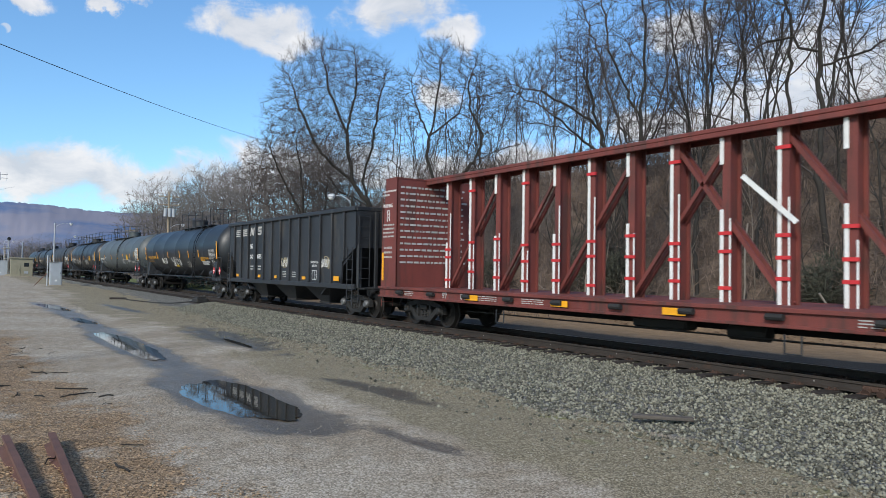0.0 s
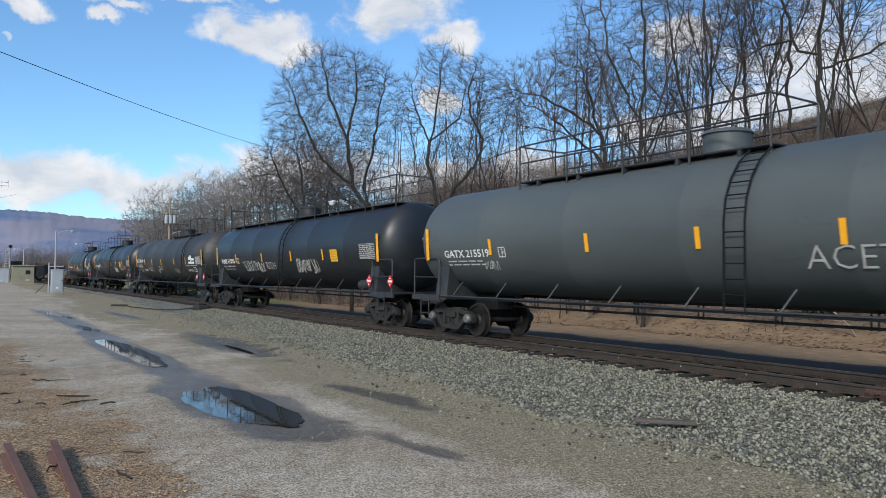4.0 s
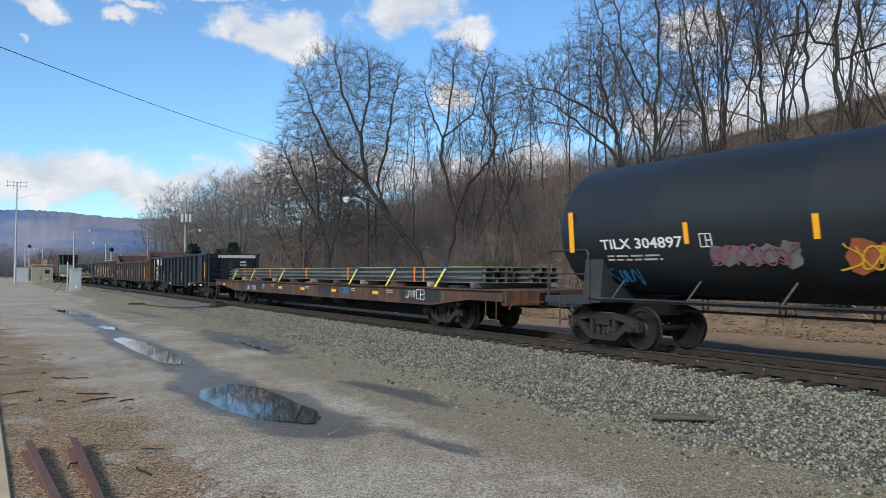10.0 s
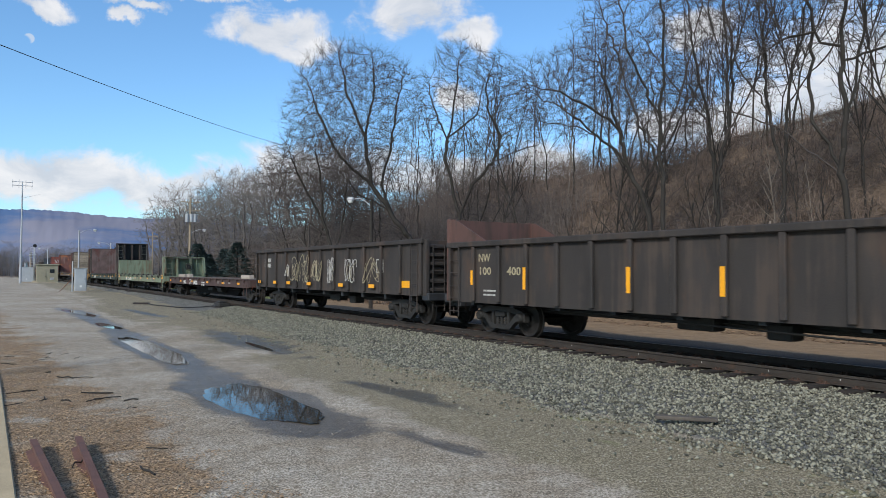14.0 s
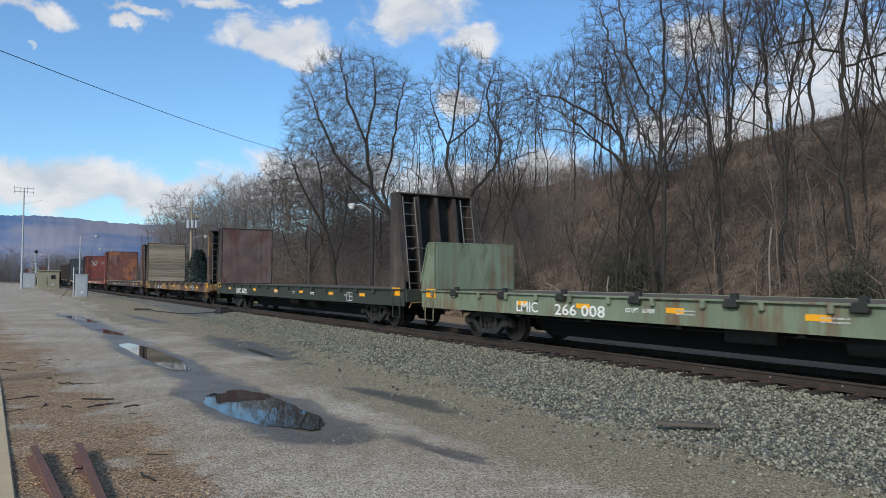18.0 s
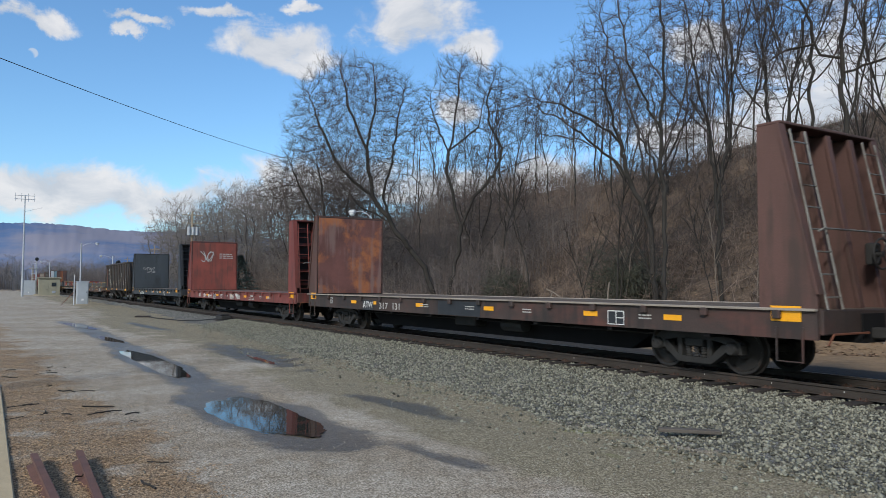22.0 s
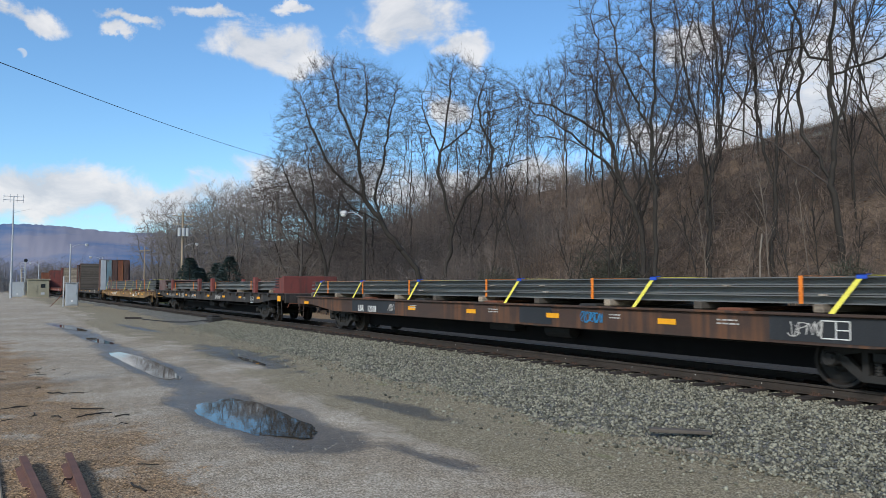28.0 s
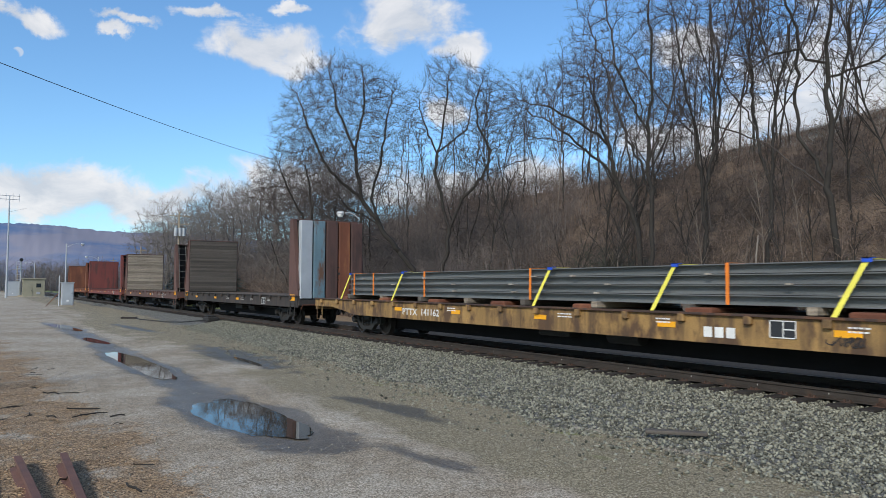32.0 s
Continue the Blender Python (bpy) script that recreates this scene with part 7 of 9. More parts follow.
def utlx_extra(car, on, half):
    table(car, on, 7.29, 2.38, 1.14, 0.52, 1)
    notice(car, on, 6.1, 1.86, 1.15, 0.12, "faded", "pale painted-out patch")
    notice(car, on, 6.3, 1.98, 1.4, 0.1, "faded", "pale painted-out patch")
    notice(car, on, 7.75, 2.0, 0.5, 0.12, "faded", "pale painted-out patch")
    notice(car, on, -0.6, 1.75, 0.8, 0.14, "sign", "yellow painted patch")
    data_block(car, on, -7.8, 2.05, 1.3, 0.1, 1, 3, "amber")
    tag(car, on, -3.95, 2.08, 1.35, 0.42, "white", 11)
    tag(car, on, -1.25, 2.0, 2.2, 0.6, "white", 12)
    tag(car, on, 2.2, 1.85, 0.9, 0.45, "faded", 13, 0.02)
    tag(car, on, 7.1, 1.78, 0.8, 0.2, "faded", 14, 0.02)
    words(car, on, "LIQUEFIED PETROLEUM GAS", 5.41, 2.17, 0.17, "amber", 1.63)
    words(car, on, "NON-ODORIZED", 5.45, 2.05, 0.14, "amber", 0.8)
    end_marks(car, "UTLX 958590", half, "amber")


def gatx_extra(car, on, half):
    table(car, on, 7.92, 2.5, 1.1, 0.46, 4, "white")
    words(car, on, "LIQUEFIED", 7.97, 3.0, 0.16, "white", 0.68)
    words(car, on, "PETROLEUM GAS", 7.92, 2.84, 0.16, "white", 1.08)
    words(car, on, "NON-ODORIZED", 7.92, 2.15, 0.16, "white", 1.1)
    notice(car, on, 4.68, 2.38, 0.66, 0.42, "sign", "yellow notice panel")
    hand_words(car, on, "ACET.WH", 2.3, 2.03, 0.62, 2.75)
    tag(car, on, 5.0, 2.1, 0.75, 0.2, "faded", 41, 0.03)
    frame_lines(car, 7.64, on(1.86)[0] - 0.004, 1.86, 0.52, 0.3, "white", on(1.86)[1])
    data_block(car, on, 6.1, 1.98, 1.2, 0.18, 2, 5)
    data_block(car, on, -8.15, 2.05, 1.7, 0.2, 2, 6)
    tag(car, on, -6.5, 1.98, 0.6, 0.3, "faded", 42, 0.025)
    notice(car, on, 6.6, 2.28, 0.9, 0.24, "tank", "dark repainted patch")
    notice(car, on, 7.7, 2.6, 0.3, 0.5, "tank", "dark repainted patch")
    end_marks(car, "GATX 215519", half)


def plmx_extra(car, on, half):
    tag(car, on, -4.85, 2.05, 2.9, 0.55, "faded", 51)
    hand_words(car, on, "RITH", -1.75, 2.05, 0.55, 1.2)
    tag(car, on, 1.9, 2.05, 2.2, 0.6, "faded", 53, 0.05)
    words(car, on, "LD LMT  162000 LB  74850 KG", -8.02, 2.06, 0.11, "faded", 1.85)
    data_block(car, on, -7.98, 1.93, 1.8, 0.09, 1, 7)
    table(car, on, 7.7, 2.5, 1.1, 0.5, 8)
    notice(car, on, 5.6, 2.4, 0.6, 0.45, "sign", "yellow notice panel")
    end_marks(car, "PLMX 135596", half)


def cbtx_extra(car, on, half):
    y, tilt = on(2.5)
    s = Shape().box(0.05, 0.75, -0.006, 0, 0.03, 0.2).box(0.75, 1.25, -0.006, 0, -0.03, 0.1).box(0, 1.25, -0.006, 0, -0.22, -0.1).box(0.45, 0.6, -0.006, 0, -0.22, 0.3).box(0.3, 0.75, -0.006, 0, 0.2, 0.26)
    part("company_block", s, "white", car, "white painted block", at=pose(6.31, y - 0.002, 2.48, -tilt))
    table(car, on, 7.88, 2.44, 1.1, 0.44, 9)
    data_block(car, on, 5.6, 2.15, 2.3, 0.12, 1, 10)
    words(car, on, "LD LMT  162400 LB  73665 KG", -8.69, 2.28, 0.12, "faded", 1.66)
    words(car, on, "LT WT   100600 LB  45632 KG", -8.69, 2.14, 0.12, "faded", 1.66)
    notice(car, on, -6.13, 1.91, 0.96, 0.12, "faded", "pale painted-out patch")
    frame_lines(car, 7.08, on(1.92)[0] - 0.004, 1.92, 0.55, 0.3, "white", on(1.92)[1])
    hand_words(car, on, "SOAKER", -5.26, 2.02, 0.32, 1.35)
    hand_words(car, on, "AND SRAT TOO!", -4.93, 1.84, 0.13, 1.2)
    hand_words(car, on, "SRAT.", -1.87, 1.99, 0.5, 1.2)
    hand_words(car, on, "SOAKER", 5.59, 1.86, 0.24, 1.2)
    for i, (x, w) in enumerate(((-8.0, 0.6), (-2.68, 0.8), (2.4, 1.2))):
        tag(car, on, x, 1.84, w, 0.3, "faded", 61 + i, 0.018)
    end_marks(car, "CBTX 784118", half)


def tilx_extra(second):
    def add(car, on, half):
        table(car, on, 7.84, 2.46, 1.1, 0.5, 12)
        sx = 5.9 if second else 4.8
        notice(car, on, sx, 2.45 if second else 2.38, 0.66, 0.44, "sign", "yellow notice panel")
        data_block(car, on, -8.1, 2.0, 1.5, 0.18, 2, 13)
        if second:
            words(car, on, "NON-ODORIZED", 6.4, 2.24, 0.17, "white", 1.15)
            words(car, on, "LIQUEFIED PETROLEUM GAS", 6.43, 2.09, 0.15, "white", 1.3)
            data_block(car, on, 5.7, 1.93, 0.95, 0.16, 3, 14)
            frame_lines(car, 7.46, on(1.87)[0] - 0.004, 1.87, 0.56, 0.3, "white", on(1.87)[1])
            throw_up(car, on, -5.4, 2.0, 1.8, 0.52, "spray_g", "spray_p", 81)
            throw_up(car, on, -2.95, 1.95, 1.2, 0.66, "spray_r", "sign", 83)
            throw_up(car, on, 1.0, 1.93, 1.15, 0.62, "tank", "spray_b", 85)
            throw_up(car, on, 2.6, 1.9, 1.0, 0.36, "spray_b", "faded", 87)
            for i, (x, z, w, h, m, th) in enumerate(((5.3, 2.95, 1.2, 0.5, "white", 0.07), (-1.4, 2.1, 1.1, 0.42, "white", 0.04), (0.0, 1.92, 0.8, 0.36, "faded", 0.04), (1.05, 1.95, 1.0, 0.5, "spray_b", 0.07), (3.85, 1.79, 0.65, 0.2, "faded", 0.025), (-8.3, 1.6, 0.9, 0.5, "spray_b", 0.05))):
                tag(car, on, x, z, w, h, m, 71 + i, th)
        else:
            frame_lines(car, 7.77, on(1.81)[0] - 0.004, 1.81, 0.42, 0.26, "white", on(1.81)[1])
            notice(car, on, 6.55, 2.15, 1.1, 0.24, "spray_p", "faded red painted panel")
            words(car, on, "NON-ODORIZED", 4.6, 2.08, 0.12, "faded", 0.9)
            words(car, on, "LIQUEFIED PETROLEUM GAS", 4.6, 1.98, 0.1, "faded", 1.1)
            tag(car, on, 1.8, 1.95, 1.4, 0.45, "white", 91, 0.05)
        end_marks(car, "TILX 304897" if second else "TILX 304935", half)
    return add


# ---- hopper cars ----
def hopper_car(half, label, paint, marks, top=3.85, sill=1.15, ribs=13, inset=1.0, extra=None, slope_out=0.0):
    car = new_car("hopper_car", label, "hopper car")
    W = 1.52
    for y0, y1 in ((-W, -W + 0.06), (W - 0.06, W)):
        sg = -1 if y0 < 0 else 1
        body = [(-half + slope_out, sill), (half - slope_out, sill), (half, top), (-half, top)] if slope_out else [(-half, sill + 1.3), (-half + 1.1, sill + 0.8), (-half + 1.15, sill), (half - 1.15, sill), (half - 1.1, sill + 0.8), (half, sill + 1.3), (half, top), (-half, top)]
        sidep = part("side_wall", Shape().prism(body, y0, y1), paint, car)
        for k in range(ribs):
            x = -half + 0.9 + (2 * half - 1.8) * k / (ribs - 1)
            lo = sill + (0.9 if abs(x) > half - 1.5 and not slope_out else 0.02)
            yo = y0 - 0.085 if sg < 0 else y1
            part("rib", Shape().box(x - 0.055, x + 0.055, yo, yo + 0.085, lo, top - 0.1, 0.015), paint, sidep)
    part("top_chord", Shape().box(-half, half, -W - 0.1, -W + 0.08, top - 0.12, top + 0.03, 0.02).box(-half, half, W - 0.08, W + 0.1, top - 0.12, top + 0.03, 0.02).box(-half - 0.02, -half + 0.1, -W, W, top - 0.12, top + 0.03, 0.02).box(half - 0.1, half + 0.02, -W, W, top - 0.12, top + 0.03, 0.02), paint, car)
    part("side_sill", Shape().box(-half, half, -W - 0.09, -W + 0.02, sill - 0.16, sill + 0.02, 0.015).box(-half, half, W - 0.02, W + 0.09, sill - 0.16, sill + 0.02, 0.015), paint, car)
    for sd in (-1, 1):
        xt, xb = sd * (half - 0.05), sd * (half - 3.0)
        s = Shape().add([(xt, -W + 0.06, sill + 1.35), (xt, W - 0.06, sill + 1.35), (xb, W - 0.06, sill - 0.4), (xb, -W + 0.06, sill - 0.4),
                         (xt, -W + 0.06, sill + 1.29), (xt, W - 0.06, sill + 1.29), (xb, W - 0.06, sill - 0.46), (xb, -W + 0.06, sill - 0.46)],
                        [(0, 1, 2, 3), (7, 6, 5, 4), (0, 4, 5, 1), (2, 6, 7, 3), (0, 3, 7, 4), (1, 5, 6, 2)])
        part("slope_sheet", s, paint, car)
        part("end_wall", Shape().box(min(xt, xt + sd * 0.05), max(xt, xt + sd * 0.05), -W, W, sill + 1.3, top - 0.1), paint, car)
        for y in (-0.75, 0.0, 0.75):
            x0, x1 = sorted((sd * (half - 0.02), sd * (half + 0.06)))
            part("end_post", Shape().box(x0, x1, y - 0.06, y + 0.06, sill - 0.1, top - 0.12, 0.012), paint, car)
        for y in (-1.4, 1.4):
            part("corner_post", Shape().box(sd * half - 0.06, sd * half + 0.06, y - 0.08, y + 0.08, sill - 0.1, sill + 1.4, 0.015), paint, car)
        e0, e1 = sorted((sd * (half - 1.5), sd * (half + 0.55)))
        part("centre_sill", Shape().box(e0, e1, -0.3, 0.3, 0.72, 1.05, 0.02), "black", car)
        part("end_platform", Shape().box(*sorted((sd * (half - 0.2), sd * (half + 0.42))), -1.4, 1.4, 1.0, 1.06, 0.01), "black", car)
        ladder(car, sd * (half + 0.09), -1.25, 0.5, top - 0.3, 0.42, "y", paint)
        ladder(car, sd * (half - 0.3), -W - 0.09, 0.45, sill + 1.3, 0.42, "x", paint)
    brake_wheel(car, half + 0.3, 0.55, 2.0)
    part("brake_reservoir", Shape().cyl((half + 0.1, 0.1, 1.5), (half + 0.1, 0.9, 1.5), 0.22, n=14), "grime", car, smooth=40)
    bays = 3
    for k in range(bays):
        x = (k - 1) * (half * 0.48)
        s = Shape()
        t, b = [(x - 1.35, -W + 0.1), (x + 1.35, -W + 0.1), (x + 1.35, W - 0.1), (x - 1.35, W - 0.1)], [(x - 0.45, -0.95), (x + 0.45, -0.95), (x + 0.45, 0.95), (x - 0.45, 0.95)]
        s.add([(a, c, sill - 0.02) for a, c in t] + [(a, c, 0.42) for a, c in b], [(0, 1, 2, 3), (7, 6, 5, 4), (0, 4, 5, 1), (1, 5, 6, 2), (2, 6, 7, 3), (3, 7, 4, 0)])
        ch = part("hopper_chute", s, paint, car)
        part("chute_gate", Shape().box(x - 0.5, x + 0.5, -1.0, 1.0, 0.36, 0.42, 0.01), "grime", ch)
    ends(car, half, "steelcap", inset, 0.62)
    for text, x, z, size, m in marks:
        lettering(car, text, x, -W - 0.012, z, size, m)
    if extra:
        extra(car, half, -W)
    return car


def big_letter_bars(car, x, y, z, w, h, n, material="white"):
    s = Shape()
    for k in range(n):
        s.box(0, w, -0.006, 0, -h / 2 + h * (k + 0.15) / n, -h / 2 + h * (k + 0.75) / n)
    part("painted_stripes", s, material, car, "faded painted stripes", at=(x, y, z))


def coal_extra(car, half, y):
    step = (2 * half - 1.8) / 12
    cell = lambda k: -half + 0.9 + step * k + 0.07
    face = y - 0.008
    for k in (0, 1):
        big_letter_bars(car, cell(k) + 0.1, face, 3.36, 0.62, 0.36, 4, "faded")
    s = Shape().prism([(0.0, -0.19), (0.13, -0.19), (0.2, 0.02), (0.36, -0.19), (0.5, -0.19), (0.62, 0.19), (0.47, 0.19), (0.41, -0.02), (0.25, 0.19), (0.11, 0.19)], -0.006, 0)
    part("painted_mark", s, "faded", car, "faded white painted emblem", at=(cell(2) + 0.08, face, 3.37))
    s = Shape()
    for x0, x1, z0, z1 in ((0.05, 0.5, 0.1, 0.19), (0.02, 0.17, 0.0, 0.12), (0.05, 0.47, -0.05, 0.05), (0.33, 0.49, -0.12, 0.0), (0.0, 0.45, -0.19, -0.1)):
        s.prism([(x0 + 0.03, z0), (x1 - 0.03, z0), (x1, z0 + 0.03), (x1, z1 - 0.03), (x1 - 0.03, z1), (x0 + 0.03, z1), (x0, z1 - 0.03), (x0, z0 + 0.03)], -0.006, 0)
    part("painted_mark", s, "faded", car, "faded white painted curl", at=(cell(3) + 0.12, face, 3.38))
    for text, k, dx, z, size, w in (("NS", 2, 0.12, 2.68, 0.3, 0.34), ("147", 2, 0.12, 2.18, 0.3, 0.45), ("835", 3, 0.1, 2.2, 0.3, 0.55), ("EX W 10-7 H 12-7", 9, 0.04, 1.94, 0.13, 0.76), ("CU FT 3764", 9, 0.16, 1.8, 0.11, 0.45)):
        lettering(car, text, cell(k) + dx, face, z, size, "white", width=w)
    for k in (6, 10):
        scrawl(car, cell(k) + 0.05, face, 1.94, 0.72, 0.42, "faded_tan", 203 + k, 0, 0.045)
        scrawl(car, cell(k) + 0.08, face - 0.012, 1.92, 0.66, 0.36, "white", 213 + k, 0, 0.025)
    for k, w in ((0, 0.34), (3, 0.32), (5, 0.26), (8, 0.36)):
        panel(car, "reflector", cell(k) + 0.4, face, 1.32, w, 0.12, "reflector")
    panel(car, "reflector", cell(11) + 0.5, y - 0.1, 1.35, 0.45, 0.17, "reflector")
    for k, rows in ((2, 2), (3, 2), (6, 4), (7, 3)):
        bars(car, cell(k) + 0.2, face, 1.7 if k < 4 else 1.45, 0.4, 0.26, rows, "faded", seed=20 + k)
    frame_lines(car, cell(9) + 0.2, face, 1.45, 0.42, 0.36)


def rust_hopper_extra(car, half, y):
    face = y - 0.006
    step = (2 * half - 1.8) / 12
    cell = lambda k: -half + 0.9 + step * k + 0.07
    panel(car, "patch", cell(1) + 0.45, y - 0.003, 2.95, 0.96, 0.95, "black", 0, "dark repainted patch")
    lettering(car, "MR", cell(1) + 0.15, face - 0.004, 3.2, 0.36, "white", width=0.5)
    lettering(car, "100", cell(1) + 0.12, face - 0.004, 2.74, 0.36, "white", width=0.62)
    for text, z in (("LD LMT", 2.3), ("LT WT", 2.13)):
        lettering(car, text, cell(1) + 0.15, face, z, 0.13, "faded", width=0.42)
    s = Shape().prism([(0.02, -1.05), (0.9, -1.05), (0.96, -0.3), (0.88, 0.2), (0.97, 0.75), (0.7, 0.98), (0.3, 0.9), (0.02, 1.02), (0.1, 0.3)], -0.004, 0)
    part("rust_panel", s, "rust", car, "rusted bare patch on the side", at=(cell(0), y - 0.001, 2.45))
    panel(car, "painted_strip", cell(3) - 0.07, y - 0.088, 2.4, 0.07, 1.9, "faded_tan", 0, "pale painted strip on a rib")
    for i in range(1, 12):
        if i not in (5, 9):
            scrawl(car, cell(i) + 0.08, face, 1.75 + 0.12 * (i % 3), 0.9, 0.5, "faded" if i % 4 else "faded_tan", 131 + i, 0, 0.024)
    bars(car, cell(9) + 0.1, face, 2.6, 0.8, 0.4, 3, "faded", seed=41)
    for x in (cell(4), cell(7)):
        panel(car, "reflector", x, y - 0.095, 1.15, 0.4, 0.14, "reflector")
    for x in (-half + 1.0, half - 1.0):
        panel(car, "reflector", x, y - 0.095, 1.14, 0.62, 0.17, "reflector")
    for yy in (-1.4, 1.4):
        part("end_strut", Shape().cyl((half, yy, 3.7), (half + 0.5, yy, 1.05), 0.05, n=6), "dirty", car)


# ---- gondolas ----
def gondola(half, label, paint, top, marks, ribs=14, floor=1.05, bottom=0.95, belly=0.0, tall_end=0.0, end_paint=None, extra=None, cap="grime", rib_w=0.07, rib_at=None):
    car = new_car("gondola", label, "gondola car")
    W = 1.50
    end_paint = end_paint or paint
    for y0 in (-W, W - 0.05):
        out = [(-half, bottom), (-half + 3.3, bottom), (-half + 4.6, bottom - belly), (half - 4.6, bottom - belly), (half - 3.3, bottom), (half, bottom), (half, top), (-half, top)]
        wall = part("side_wall", Shape().prism(out, y0, y0 + 0.05), paint, car)
        for k in range(len(rib_at) if rib_at else ribs):
            x = rib_at[k] if rib_at else -half + 0.12 + (2 * half - 0.24) * k / (ribs - 1)
            yo = y0 - 0.10 if y0 < 0 else y0 + 0.05
            z0 = bottom - (belly if abs(x) < half - 4.6 else 0)
            part("rib", Shape().box(x - rib_w, x + rib_w, yo, yo + 0.10, z0 + 0.04, top - 0.08, 0.02), paint, wall)
    part("top_chord", Shape().box(-half - 0.03, half + 0.03, -W - 0.12, -W + 0.06, top - 0.1, top + 0.05, 0.02).box(-half - 0.03, half + 0.03, W - 0.06, W + 0.12, top - 0.1, top + 0.05, 0.02), paint, car)
    part("floor", Shape().box(-half, half, -W + 0.05, W - 0.05, floor, floor + 0.06), "dirty", car)
    part("centre_sill", Shape().box(-half - 0.3, half + 0.3, -0.35, 0.35, 0.62, floor, 0.02), "black", car)
    for k in range(9):
        x = -half + 1.0 + (2 * half - 2.0) * k / 8
        part("crossbearer", Shape().box(x - 0.08, x + 0.08, -W + 0.1, W - 0.1, 0.78, floor, 0.01), "black", car)
    for sd in (-1, 1):
        te = top + tall_end
        x0, x1 = sorted((sd * (half - 0.05), sd * half))
        e = part("end_wall", Shape().box(x0, x1, -W, W, bottom, te), end_paint, car)
        z = bottom + 0.2
        while z < te - 0.05:
            x0, x1 = sorted((sd * half, sd * (half + 0.13)))
            part("corrugation", Shape().box(x0, x1, -W + 0.06, W - 0.06, z - 0.06, z + 0.06, 0.03), end_paint, e)
            z += 0.27
        for y0 in (-W - 0.02, W - 0.12):
            part("end_post", Shape().box(*sorted((sd * (half - 0.02), sd * (half + 0.16))), y0, y0 + 0.14, bottom, te + 0.03, 0.02), end_paint, car)
        if tall_end:
            for y0 in (-W, W - 0.05):
                part("end_brace", Shape().prism([(sd * half, top), (sd * half, te), (sd * (half - 0.25), te), (sd * (half - 1.9), top)], y0, y0 + 0.05), end_paint, car)
        ladder(car, sd * (half - 0.42), -W - 0.12, 0.45, top - 0.1, 0.44, "x", paint)
        ladder(car, sd * (half + 0.16), -W + 0.45, 0.5, te - 0.1, 0.42, "y", paint)
        part("end_sill", Shape().box(*sorted((sd * (half - 0.1), sd * (half + 0.3))), -W, W, 0.82, 1.05, 0.02), "black", car)
    part("brake_rig", Shape().cyl((-half + 3, -0.6, 0.7), (half - 3, -0.6, 0.7), 0.025, n=6).box(-0.5, 0.4, -0.9, -0.5, 0.55, 0.85, 0.03).box(1.6, 2.1, -1.0, -0.6, 0.5, 0.8, 0.03), "grime", car)
    ends(car, half, cap, 1.9, 0.3)
    for text, x, z, size, m in marks:
        lettering(car, text, x, -W - 0.012, z, size, m)
    if extra:
        extra(car, half, -W)
    return car


def black_gondola_extra(car, half, y):
    s = Shape()
    for k in range(5):
        z = -0.2 + 0.085 * k
        s.prism([(0.0 + z * 0.18, z), (0.46 + z * 0.18, z), (0.47 + z * 0.18, z + 0.06), (0.01 + z * 0.18, z + 0.06)], -0.006, 0)
    part("painted_stripes", s, "white", car, "slanting white stripes", at=(-7.62, y - 0.008, 2.36))
    s = Shape().prism([(0.02, 0.24), (0.10, 0.12), (0.30, 0.06), (0.24, -0.12), (0.36, -0.22), (0.50, 0.02), (0.62, -0.22), (0.86, -0.22), (0.98, 0.27), (0.80, 0.27), (0.74, 0.02), (0.62, 0.27)], -0.006, 0)
    part("painted_mark", s, "white", car, "white painted emblem", at=(-6.75, y - 0.008, 2.37))
    s = Shape()
    for x0, x1, z0, z1 in ((0.02, 0.5, 0.16, 0.27), (0.0, 0.16, 0.02, 0.16), (0.02, 0.48, -0.03, 0.07), (0.32, 0.5, -0.14, -0.03), (0.0, 0.48, -0.23, -0.12)):
        s.prism([(x0 + 0.03, z0), (x1 - 0.03, z0), (x1, z0 + 0.03), (x1, z1 - 0.03), (x1 - 0.03, z1), (x0 + 0.03, z1), (x0, z1 - 0.03), (x0, z0 + 0.03)], -0.006, 0)
    part("painted_mark", s, "white", car, "white painted curl", at=(-5.3, y - 0.008, 2.36))
    part("end_plate", Shape().box(half + 0.135, half + 0.15, -0.95, 1.3, 2.5, 2.68, 0.004), "faded", car, "pale plate along the end")
    part("end_door", Shape().box(half + 0.1, half + 0.15, -0.85, 1.1, 1.25, 2.48, 0.01), "gloss", car)
    brake_wheel(car, half + 0.3, -0.1, 2.05)
    for text, z in (("AOK", 2.25), ("41121", 2.06)):
        lettering(car, text, 0, 0, 0, 0.17, "white").matrix_basis = pose(half + 0.156, 0.35, z, 90, 0, 90)
    panel(car, "reflector", -4.75, y - 0.012, 2.1, 0.05, 0.05, "strap_r")
    for x, z, h in ((-7.65, 1.62, 0.9), (7.5, 1.75, 1.0)):
        panel(car, "reflector", x, y - 0.012, z, 0.14, h, "reflector", 0, "yellow reflective stripe")
    for x in (-4.1, -1.7, 1.6, 4.0):
        panel(car, "reflector", x, y - 0.012, 1.4, 0.12, 0.48, "reflector", 0, "yellow reflective stripe")
    for i, x in enumerate((-2.6, -1.9, 3.3, 4.8, 6.3)):
        bars(car, x, y - 0.008, 0.86, 0.5, 0.13, 2, "white", seed=60 + i)


